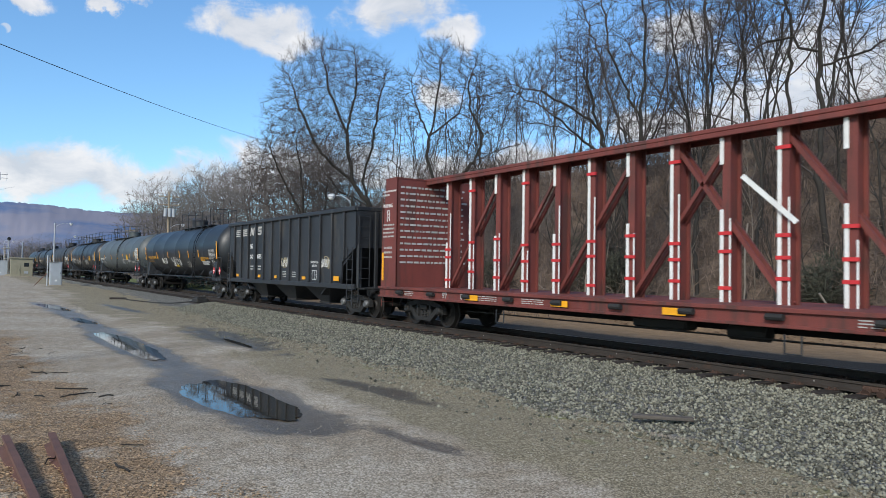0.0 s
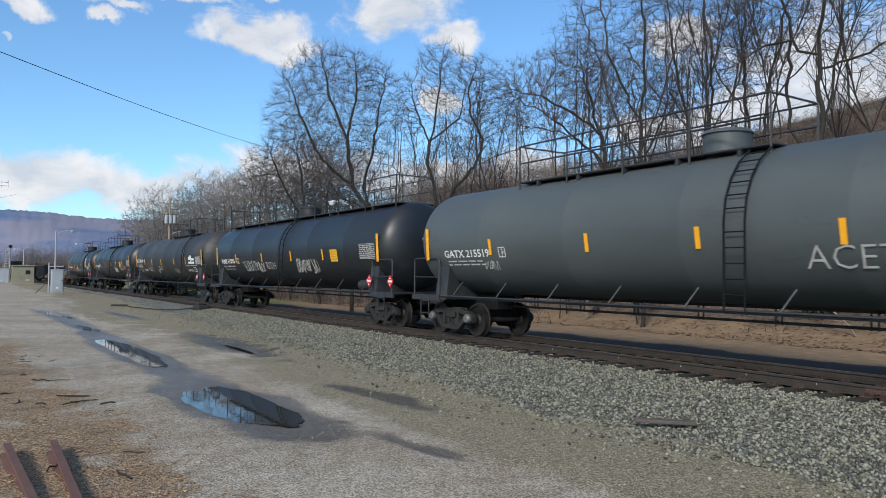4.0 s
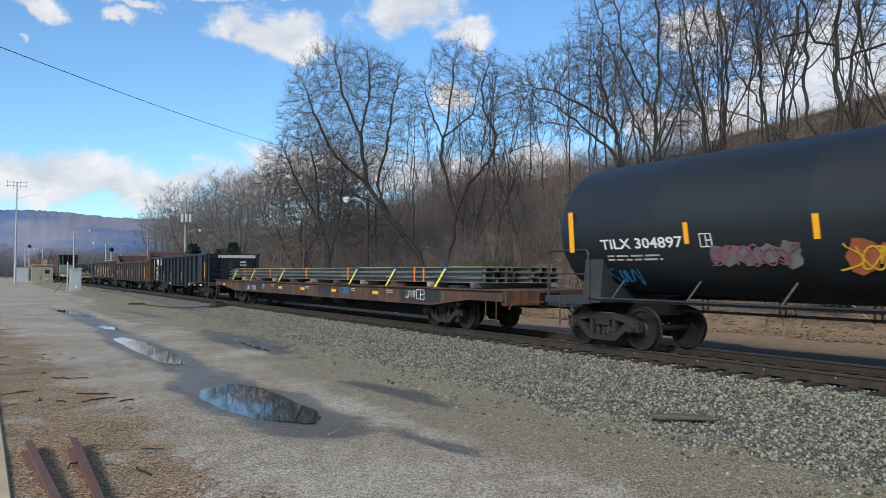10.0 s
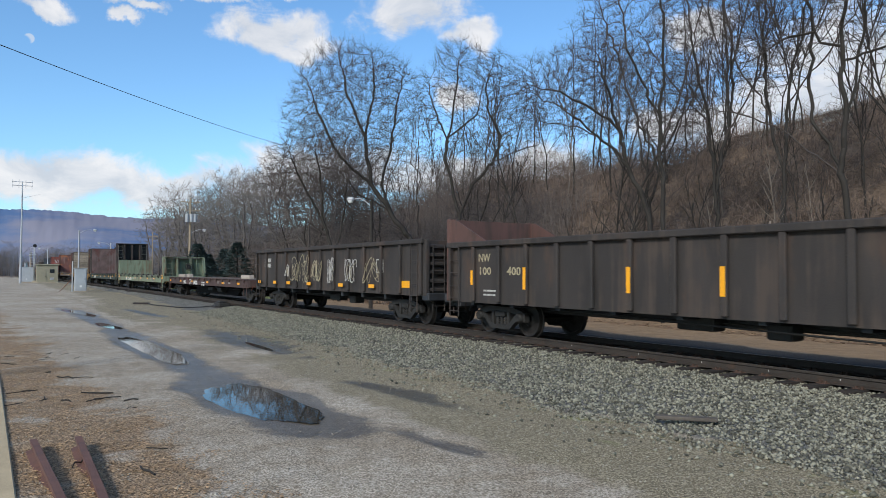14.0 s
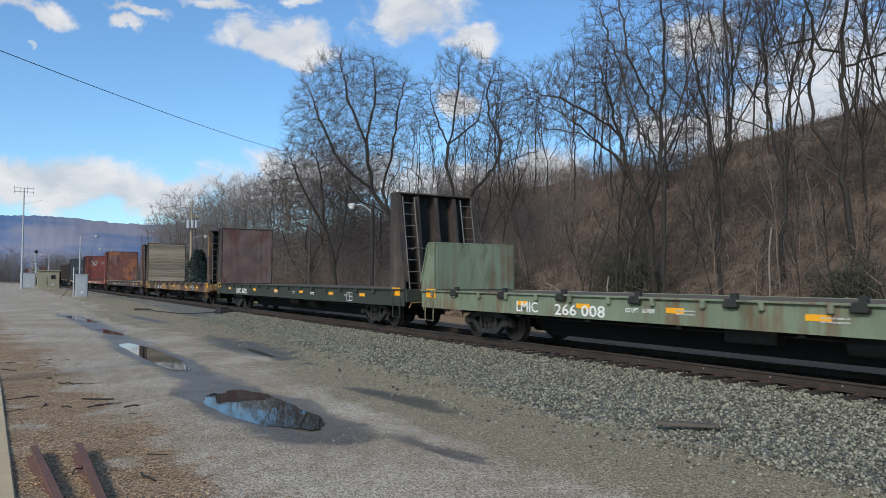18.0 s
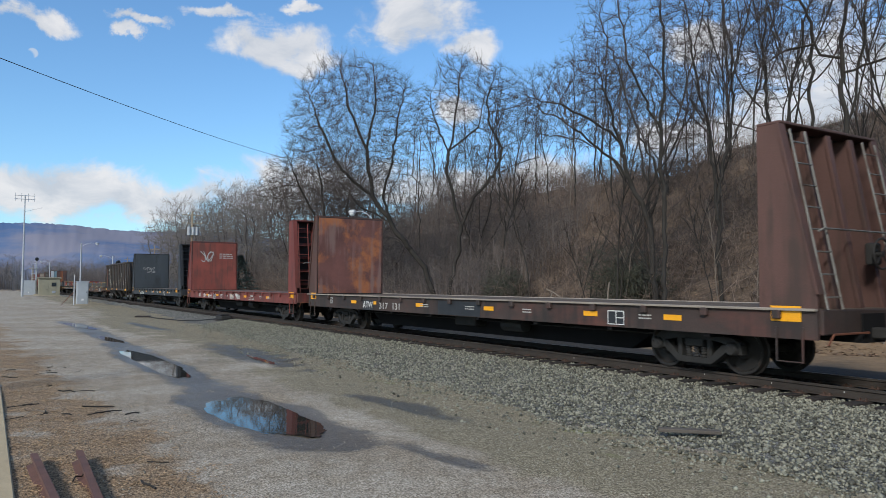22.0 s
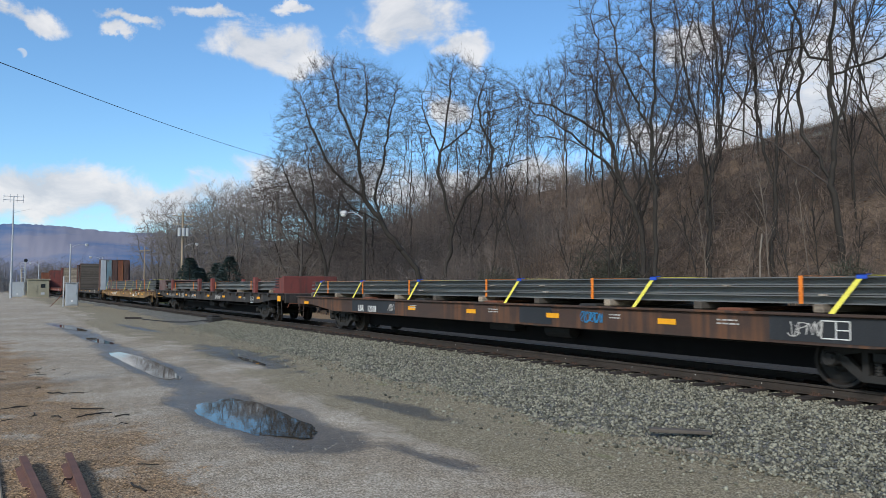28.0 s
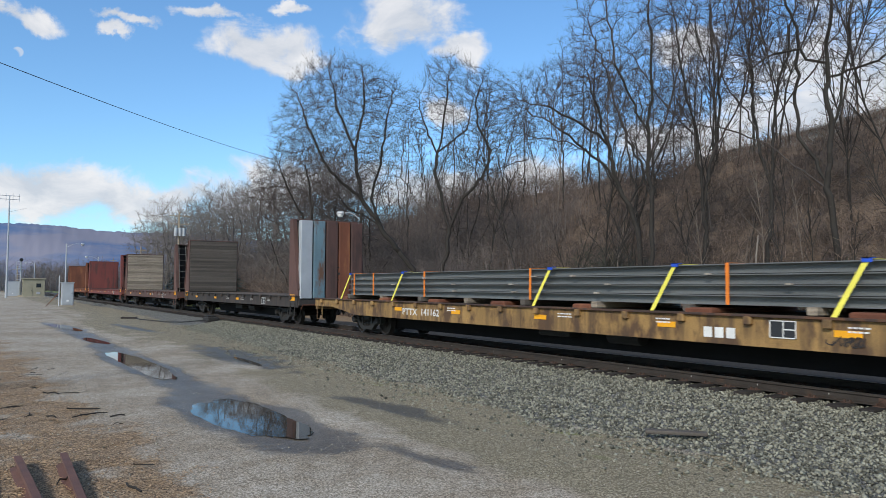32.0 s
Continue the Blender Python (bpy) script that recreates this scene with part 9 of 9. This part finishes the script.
couple(tank_car(h, "sooty black tank car with a white painted block", "tank_dusty", "bluecap", (("CBTX 784118", -8.9, 2.57, 0.34, 2.18),), extra=cbtx_extra, bars_x=stripes((-6.0, -3.7, -0.9, 2.7, 5.6), (-8.95, 9.2)), dome_x=0.3, walk_x=(-1.1, 5.6)), 140.25, 120.25)
h = half_of(119.03, 99.33)
couple(tank_car(h, "black tank car with yellow notice and blue bearing caps", "tank", "bluecap", (("TILX 304935", -8.2, 2.29, 0.30, 2.2),), extra=tilx_extra(False), bars_x=stripes((-6.0, -2.7, 0.5, 2.9, 5.8), (-8.9, 9.0)), dome_x=-0.2, walk_x=(-5.9, 0.9)), 119.03, 99.33)
h = half_of(97.73, 77.63)
couple(tank_car(h, "black tank car covered in coloured graffiti", "tank", "grime", (("TILX 304897", -8.21, 2.28, 0.31, 2.2),), extra=tilx_extra(True), bars_x=stripes((-5.9, -3.3, -0.6, 2.3, 5.5), (-9.1, 9.2)), dome_x=-0.3, walk_x=(-1.3, 5.5)), 97.73, 77.63)


def flat_marks(seed, paints=("faded",), n=4, start=9.0, frame_x=None):
    def add(car, half, y):
        r = random.Random(seed)
        for i in range(n):
            x = -half + start + (2 * half - start - 2.5) * (i + r.random() * 0.5) / n
            bars(car, x, y - 0.002, 1.05, r.uniform(0.3, 0.5), 0.13, 2, paints[i % len(paints)], seed=seed * 10 + i)
        fx = half - 4.4 if frame_x is None else frame_x
        panel(car, "stencil_plate", fx + 0.24, y - 0.001, 1.0, 0.46, 0.3, "black")
        frame_lines(car, fx, y - 0.007, 1.0, 0.48, 0.3, "white")
    return add


def beam_flat_extra(car, half, y):
    flat_marks(3)(car, half, y)
    for x, w in ((-6.6, 3.2), (2.0, 1.2), (9.4, 2.4)):
        panel(car, "patch", x, y + 0.0035, 0.99, w, 0.40, "black", 0, "black repainted panel")
    for i, x in enumerate((-5.5, 3.6, 8.58)):
        scrawl(car, x, y - 0.006, 1.0, (0.5, 0.7, 0.55)[i], 0.24, "faded" if i != 1 else "spray_b", 201 + i, 0, 0.02)
    for k in range(7):
        part("bolster", Shape().box(-half + 2.2 + k * (2 * half - 5) / 6, -half + 2.75 + k * (2 * half - 5) / 6, -1.4, 1.4, 1.2, 1.3, 0.03), "rust" if k % 2 else "grime", car)


h = half_of(76.0, 48.8)
c = couple(flat_car(h, "long rusty orange and black flat car loaded with steel beams", "rust_sill", deck=1.22, depth=0.52, end_depth=0.3, ribs=0, marks=(("LBR", -7.81, 0.90, 0.30, "faded", 0.46), ("12003", -7.05, 0.90, 0.30, "faded", 0.66)), inset=3.6, extra=beam_flat_extra, stripe_at=(-11.9, -2.95, -0.27, 2.92, 6.41)), 76.0, 48.8)
couple(beam_load(-11.7, 12.4, 1.24, 3, 8, 0.142, "bundles of long grey steel beams under yellow straps", (-10.2, -7.2, -3.05, 4.5, 7.4, 10.5), (-10.7, -8.97, -5.05, -0.48, 3.66, 8.62, 9.19), 0.4, 1), 76.0, 48.8)
h = half_of(47.0, 30.5)
couple(gondola(h, "glossy black gondola with white emblem and yellow stripes", "gloss", 2.74, (("AOK", -6.83, 1.93, 0.27, "white"), ("41121", -6.83, 1.58, 0.27, "white"), ("LD LMT 224500", -6.83, 1.37, 0.12, "white"), ("LT WT   61500", -6.83, 1.19, 0.12, "white"), ("CU FT    2791", -6.83, 1.04, 0.12, "white")), ribs=12, bottom=0.98, belly=0.28, extra=black_gondola_extra, rib_at=(-8.1, -7.02, -5.5, -4.45, -3.42, -2.3, -1.2, -0.2, 0.95, 2.05, 3.15, 4.25, 5.4, 7.0, 8.1), rib_w=0.06), 47.0, 30.5)
h = half_of(28.9, 12.5)
couple(gondola(h, "dirty brown gondola with raised rusty end walls", "dirty", 2.5, (), ribs=15, bottom=0.86, tall_end=0.72, end_paint="brown", extra=brown_gondola_extra(5)), 28.9, 12.5)
h = half_of(11.0, -5.2)
couple(gondola(h, "dirty black gondola covered in white graffiti", "dirty", 2.68, (), ribs=13, bottom=0.95, extra=tagged_gondola_extra), 11.0, -5.2)
h = half_of(-6.6, -25.65)
c = couple(flat_car(h, "low faded maroon flat car carrying a few timbers", "maroonsill", deck=1.27, depth=0.44, ribs=14, marks=(("LMIC", -4.94, 0.97, 0.34, "white", 0.78), ("200035", -2.23, 0.95, 0.36, "white", 1.15), ("LD LMT", -0.1, 0.98, 0.14, "white", 0.34), ("196200", 0.35, 0.98, 0.14, "white", 0.32), ("LT WT", -0.1, 0.84, 0.14, "white", 0.3), ("66800", 0.35, 0.84, 0.14, "white", 0.3)), inset=1.25, extra=flat_marks(4, n=3, frame_x=-3.18, start=13), stripe_at=(-9.03, -5.78, -2.63, 1.32, 4.77, 7.77)), -6.6, -25.65)
t = thing("timber_stack", "weathered squared timbers lying on the flat car", "timber", (0, YC, 0), "timbers on the flat cars")
for x, y, ln in ((-7.9, -0.9, 1.9), (-8.0, -0.55, 2.1), (-5.9, -0.9, 0.7), (5.3, -0.3, 1.6)):
    part("timber", Shape().box(x - ln / 2, x + ln / 2, y - 0.13, y + 0.13, 1.27, 1.48, 0.015), "palewood", t)
couple(t, -6.6, -25.65)
h = half_of(-27.67, -49.87)
couple(flat_car(h, "faded light green bulkhead flat car with low end walls", "green", deck=1.32, depth=0.52, ribs=18, bulk=2.74, inner="green", bulk_form=((0.7, 0.3), (0.75, 0.5)), bulk_ribs=2, marks=(("LMIC", -6.35, 0.98, 0.36, "white", 0.88), ("266 008", -4.87, 0.96, 0.36, "white", 1.68), ("LD LMT", -2.6, 1.04, 0.13, "white", 0.36), ("167800", -2.15, 1.04, 0.13, "white", 0.34)), inset=2.9, extra=flat_marks(5), stripe_at=(-6.1, -3.9, -1.3, 1.6, 4.6, 7.4), pocket=0.05, winches=9), -27.67, -49.87)
h = half_of(-51.0, -73.6)
couple(flat_car(h, "dark green flat car with tall brown bulkheads", "dkgreen", deck=1.33, depth=0.55, ribs=16, bulk=4.5, inner="maroon", bulk_paint="sootbrown", bulk_form=((0.82, 0.38), (1.0, 0.42)), marks=(("LMIC 66051", -7.33, 0.97, 0.36, "white", 1.95),), inset=2.9, extra=flat_marks(6, ("white", "faded")), stripe_at=(-8.6, -4.2, -1.0, 2.2, 5.4, 8.2)), -51.0, -73.6)
h = half_of(-75.3, -96.2)


def patched_yellow_extra(car, half, y):
    flat_marks(7)(car, half, y)
    for x, w, paint in ((-4.6, 2.9, "black"), (-7.6, 1.4, "dirty"), (-1.4, 1.1, "rust_sill"), (3.4, 1.6, "brown"), (6.2, 1.1, "dirty"), (8.4, 1.3, "rust_sill")):
        panel(car, "patch", x, y + 0.0035, 1.0, w, 0.42, paint, 0, "dark repainted and rusted patch")


couple(flat_car(h, "worn yellow bulkhead flat car with plank-lined end wall", "yellow", deck=1.28, depth=0.5, ribs=16, bulk=4.5, planks="wood", bulk_paint="yellowbrown", bulk_form=((0.75, 0.2), (0.7, 0.55)), marks=(("TTPX", -5.33, 0.91, 0.28, "white", 0.6), ("81547", -4.4, 0.9, 0.28, "white", 0.65)), inset=2.8, lip="rust_sill", extra=patched_yellow_extra, stripe_at=(-3.5, 0.5, 4.4, 7.4), winches=11), -75.3, -96.2)
h = half_of(-97.7, -119.8)


def atw_extra(car, half, y):
    flat_marks(8, frame_x=6.34)(car, half, y)
    panel(car, "patch", -5.42, y - 0.001, 0.98, 0.86, 0.36, "black", 0, "black repainted patch behind the letters")
    panel(car, "patch", 0.4, y + 0.0035, 1.02, 2.2, 0.4, "black", 0, "black repainted panel")
    frame_lines(car, -8.75, y - 0.004, 1.08, 0.22, 0.24, "faded")


couple(flat_car(h, "rusty brown bulkhead flat car with blotched red lining", "redblack", deck=1.30, depth=0.5, ribs=15, bulk=4.48, inner="mottled", bulk_paint="brown", bulk_form=((0.8, 0.16), (1.05, 0.4)), marks=(("ATW", -5.81, 0.97, 0.32, "white", 0.76), ("317", -4.57, 0.96, 0.30, "faded", 0.66), ("131", -3.64, 0.96, 0.30, "faded", 0.63)), inset=2.8, lip="palewood", extra=atw_extra, stripe_at=(-6.6, -5.0, -1.8, 1.9, 5.8, 8.1)), -97.7, -119.8)
h = half_of(-121.3, -141.7)


def red_flat_extra(car, half, y):
    flat_marks(9, n=2, start=15.0, frame_x=-3.5)(car, half, y)
    scrawl(car, 0, 0, 0, 0.8, 0.7, "faded", 301, 0, 0.06).matrix_basis = pose(-half + 1.0, -0.9, 3.55, 0, 0, 90)
    bars(car, 0, 0, 0, 0.9, 0.4, 3, "faded", seed=33).matrix_basis = pose(-half + 1.0, 0.3, 3.6, 0, 0, 90)
    big_letter_bars(car, -0.02, y - 0.002, 1.02, 0.74, 0.3, 5, "faded")
    s = Shape().prism([(0.0, 0.14), (0.06, 0.05), (0.2, 0.02), (0.16, -0.12), (0.26, -0.14), (0.36, 0.02), (0.42, -0.14), (0.56, -0.14), (0.6, 0.15), (0.48, 0.15), (0.45, 0.0), (0.38, 0.15)], -0.005, 0).box(0.64, 0.9, -0.005, 0, 0.06, 0.15).box(0.64, 0.9, -0.005, 0, -0.14, -0.05).box(0.66, 0.88, -0.005, 0, -0.04, 0.05)
    part("painted_mark", s, "faded", car, "worn painted emblem", at=(0.97, y - 0.002, 1.04))
    panel(car, "painted_mark", -6.75, y - 0.002, 1.03, 0.36, 0.22, "faded")
    bars(car, 3.45, y - 0.004, 0.96, 1.0, 0.14, 2, "faded", seed=37)


couple(flat_car(h, "bright red oxide bulkhead flat car with chalk marks", "red", deck=1.30, depth=0.46, ribs=16, bulk=4.5, inner="redlining", bulk_form=((0.95, 0.16), (1.0, 0.6)), bulk_ribs=2, girts=5, marks=(("118", -5.85, 1.0, 0.30, "white", 0.5), ("014", -4.67, 0.99, 0.30, "white", 0.73), ("LD LMT", -2.02, 1.08, 0.13, "white", 0.5), ("LT WT", -2.02, 0.95, 0.13, "white", 0.45), ("167200", -0.83, 1.05, 0.13, "faded", 0.45), ("WARNING", 3.72, 1.09, 0.15, "faded", 0.5)), inset=2.6, extra=red_flat_extra, stripe_at=(-4.9, -2.6, 0.35, 2.8, 6.4)), -121.3, -141.7)
h = half_of(-143.65, -163.9)


def black_bulk_extra(car, half, y):
    flat_marks(10, ("white",), frame_x=4.41)(car, half, y)
    for dy, z, wide, seed in ((-0.75, 3.12, 1.0, 311), (-0.45, 2.84, 0.8, 312)):
        scrawl(car, 0, 0, 0, wide, 0.24, "faded", seed, 0, 0.011).matrix_basis = pose(-half + 1.0, dy, z, 0, 0, 90)


couple(flat_car(h, "black bulkhead flat car with ladders on its end walls", "black", deck=1.32, depth=0.5, ribs=17, bulk=4.46, inner="slate", bulk_form=((0.95, 0.18), (1.0, 0.42)), bulk_ribs=1, girts=5, marks=(("NOKL", -5.65, 0.93, 0.27, "white", 0.72), ("725266", -4.80, 0.94, 0.27, "white", 0.8)), inset=2.85, extra=black_bulk_extra, stripe_at=(-6.2, -2.9, 0.17, 2.92, 5.72), front_mark=1.4, rib_paint="dkolive"), -143.65, -163.9)
h = half_of(-166.0, -181.4)
couple(hopper_car(h, "rusty brown-black hopper with sloping ends and graffiti", "dirty", (), top=3.8, sill=1.2, ribs=13, inset=1.4, slope_out=0.6, extra=rust_hopper_extra), -166.3, -181.7)
h = half_of(-182.8, -209.8)
couple(flat_car(h, "long rusty brown flat car loaded with steel beams", "rust_sill", deck=1.24, depth=0.5, end_depth=0.3, ribs=0, marks=(("LBR", -7.71, 0.90, 0.30, "white", 0.46), ("12018", -6.98, 0.89, 0.30, "white", 0.66)), inset=3.6, extra=beam_flat_extra, stripe_at=(-12.5, -3.94, -0.71, 2.64, 6.0)), -182.8, -209.8)
couple(beam_load(-12.7, 11.75, 1.26, 3, 8, 0.142, "strapped bundles of long grey steel beams", (-11.56, -7.94, -3.93, 1.07, 5.44, 9.6), (-10.92, -7.87, -4.55, -0.36, 3.68, 8.6), 0.0, 2), -182.8, -209.8)
h = half_of(-211.4, -238.5)


def stake_extra(car, half, y):
    flat_marks(12, frame_x=8.9)(car, half, y)
    for k, x in enumerate((-8.8, -1.55, 1.38, 9.12)):
        for sd in (-1, 1):
            part("stake", Shape().box(x - 0.17, x + 0.17, sd * 1.36 - 0.09, sd * 1.36 + 0.09, 1.3, 2.1, 0.02), "red", car, "red steel stake")
    b = part("end_box", Shape().box(-13.5, -12.1, -1.3, 1.3, 1.34, 2.12, 0.03), "maroon", car, "rusty red end bulkhead")
    for y0 in (-1.35, 1.2):
        part("end_frame", Shape().prism([(-12.1, 1.34), (-11.1, 1.34), (-11.7, 2.1), (-12.1, 2.1)], y0, y0 + 0.15), "maroon", b)
    for z in (1.5, 1.68, 1.86, 2.04):
        part("cross_rib", Shape().box(-12.1, -11.4, -1.3, 1.3, z - 0.03, z + 0.03, 0.01), "maroon", b)
    b = part("end_box", Shape().box(half - 0.9, half - 0.7, -1.3, 1.3, 1.3, 2.12, 0.02), "red", car, "red steel end bulkhead")
    for y0 in (-1.25, 1.1):
        part("end_frame", Shape().prism([(half - 2.6, 1.16), (half - 0.9, 1.16), (half - 0.9, 2.05), (half - 1.9, 2.05), (half - 1.9, 1.6), (half - 2.6, 1.5)], y0, y0 + 0.15), "red", b)
    for z in (1.62, 1.74, 1.86, 1.98):
        part("vent_slat", Shape().box(half - 1.85, half - 1.45, -1.29, -1.25, z - 0.025, z + 0.025, 0.006), "black", b)
    panel(car, "reflector", half - 0.35, y - 0.1, 1.12, 0.42, 0.24, "reflector")
    ob = lettering(car, "WI GR!", -9.04, y - 0.006, 1.04, 0.28, "faded", width=1.75)
    ob.data.shear, ob.data.offset, ob.name = 0.15, -0.006, "graffiti"
    for i, x in enumerate((-half + 10.8, half - 11.0)):
        scrawl(car, x, y - 0.004, 1.06, 1.2, 0.24, "faded", 321 + i, 0, 0.02)


couple(flat_car(h, "long black flat car with red stakes and end bulkhead", "blackbrown", deck=1.34, depth=0.48, end_depth=0.3, ribs=22, marks=(("SH", -6.14, 1.03, 0.36, "faded", 0.38), ("251", -5.4, 1.03, 0.36, "faded", 0.7)), inset=3.8, extra=stake_extra, stripe_at=(-12.4, -9.6, -6.75, -4.13, -1.95, 1.15, 4.26, 7.21, 10.1)), -211.4, -238.5)
couple(beam_load(-11.4, 11.7, 1.34, 2, 8, 0.20, "two layers of grey steel beams between red stakes", (), (-8.32, -3.3, 1.8, 8.2), 0.9, 3, (-0.1,)), -211.4, -238.5)
h = half_of(-239.4, -266.3)


def yellow_flat_extra(car, half, y):
    flat_marks(13, ("white",), frame_x=6.06)(car, half, y)
    s = Shape().box(0, 0.18, -0.005, 0, -0.09, 0.1).box(0.24, 0.42, -0.005, 0, -0.09, 0.1).box(0.48, 0.66, -0.005, 0, -0.09, 0.1)
    part("painted_mark", s, "white", car, "white painted emblem", at=(4.73, y - 0.002, 0.88))
    scrawl(car, half - 6.4, y - 0.004, 0.86, 0.6, 0.16, "dirty", 331, 0, 0.02)
    for k in range(8):
        part("bolster", Shape().box(-half + 2.0 + k * (2 * half - 5) / 7, -half + 2.6 + k * (2 * half - 5) / 7, -1.42, 1.42, 1.2, 1.32, 0.03), "rust", car)


couple(flat_car(h, "long worn yellow flat car loaded with steel beams", "yellow", deck=1.22, depth=0.54, end_depth=0.3, ribs=19, marks=(("PTTX", -6.52, 0.90, 0.28, "white", 0.9), ("141162", -5.42, 0.91, 0.28, "white", 1.05)), inset=3.6, lip="rust_sill", extra=yellow_flat_extra, stripe_at=(-6.79, -3.52, 0.1, 3.86, 7.38, 8.96)), -239.4, -266.3)
couple(beam_load(-11.1, 12.1, 1.24, 4, 8, 0.18, "tall strapped bundles of grey steel beams", (-10.8, -6.95, 0.16, 3.85, 7.53, 11.0), (-10.5, -9.0, -5.63, -0.59, 5.04, 8.53), 0.5, 4), -239.4, -266.3)
h = half_of(-268.2, -287.3)
def rusty_bulk_extra(car, half, y):
    flat_marks(14)(car, half, y)
    for k, m in enumerate(("galv", "blue_rust", "brown", "rust", "brown")):
        part("end_panel", Shape().box(half - 0.14, half + 0.12, -1.45 + 0.58 * k, -0.93 + 0.58 * k, 1.16, 4.45, 0.02), m, car, "peeling painted end panel")


couple(flat_car(h, "old bulkhead flat car with peeling blue and rust end wall", "dirty", deck=1.28, depth=0.48, ribs=15, bulk=4.5, planks="darkwood", bulk_paint="brown", inset=2.6, extra=rusty_bulk_extra, stripes=4), -268.2, -287.3)
h = half_of(-289.4, -309.0)
couple(flat_car(h, "brown bulkhead flat car with pale plank end wall", "brown", deck=1.28, depth=0.48, ribs=15, bulk=4.4, planks="wood", bulk_paint="brown", inset=2.6, extra=flat_marks(15), stripes=4), -289.4, -309.0)
h = half_of(-310.6, -333.0)
couple(flat_car(h, "dark red bulkhead flat car", "red", deck=1.28, depth=0.48, ribs=15, bulk=4.4, inner="red", bulk_paint="red", inset=2.6, extra=flat_marks(16), stripes=4), -310.6, -333.0)
h = half_of(-334.8, -354.0)
couple(flat_car(h, "rusty red bulkhead flat car at the back of the view", "rust", deck=1.28, depth=0.48, ribs=12, bulk=4.3, inner="rust", bulk_paint="rust", inset=2.6, stripes=3), -334.8, -354.0)


# ---- what moves ----
def run(t):
    """How far the train has gone, in metres from its place at 16 s."""
    u = t - 16.0
    return 15.18887 * u - 0.003747 * u * u - 0.00066014 * u ** 3


def motions():
    for ob, s in TRAIN:
        walk(ob, [(t, pose(s + run(t), YC, 0)) for t in range(33)])
    times = [k / FPS for k in range(32 * FPS + 1)]
    turns = [(t, math.degrees(run(t) / 0.457)) for t in times]
    for w, x in WHEELSETS:
        walk(w, [(t, pose(x, 0, 0.457, 0, a % 360, 0)) for t, a in turns])


motions()
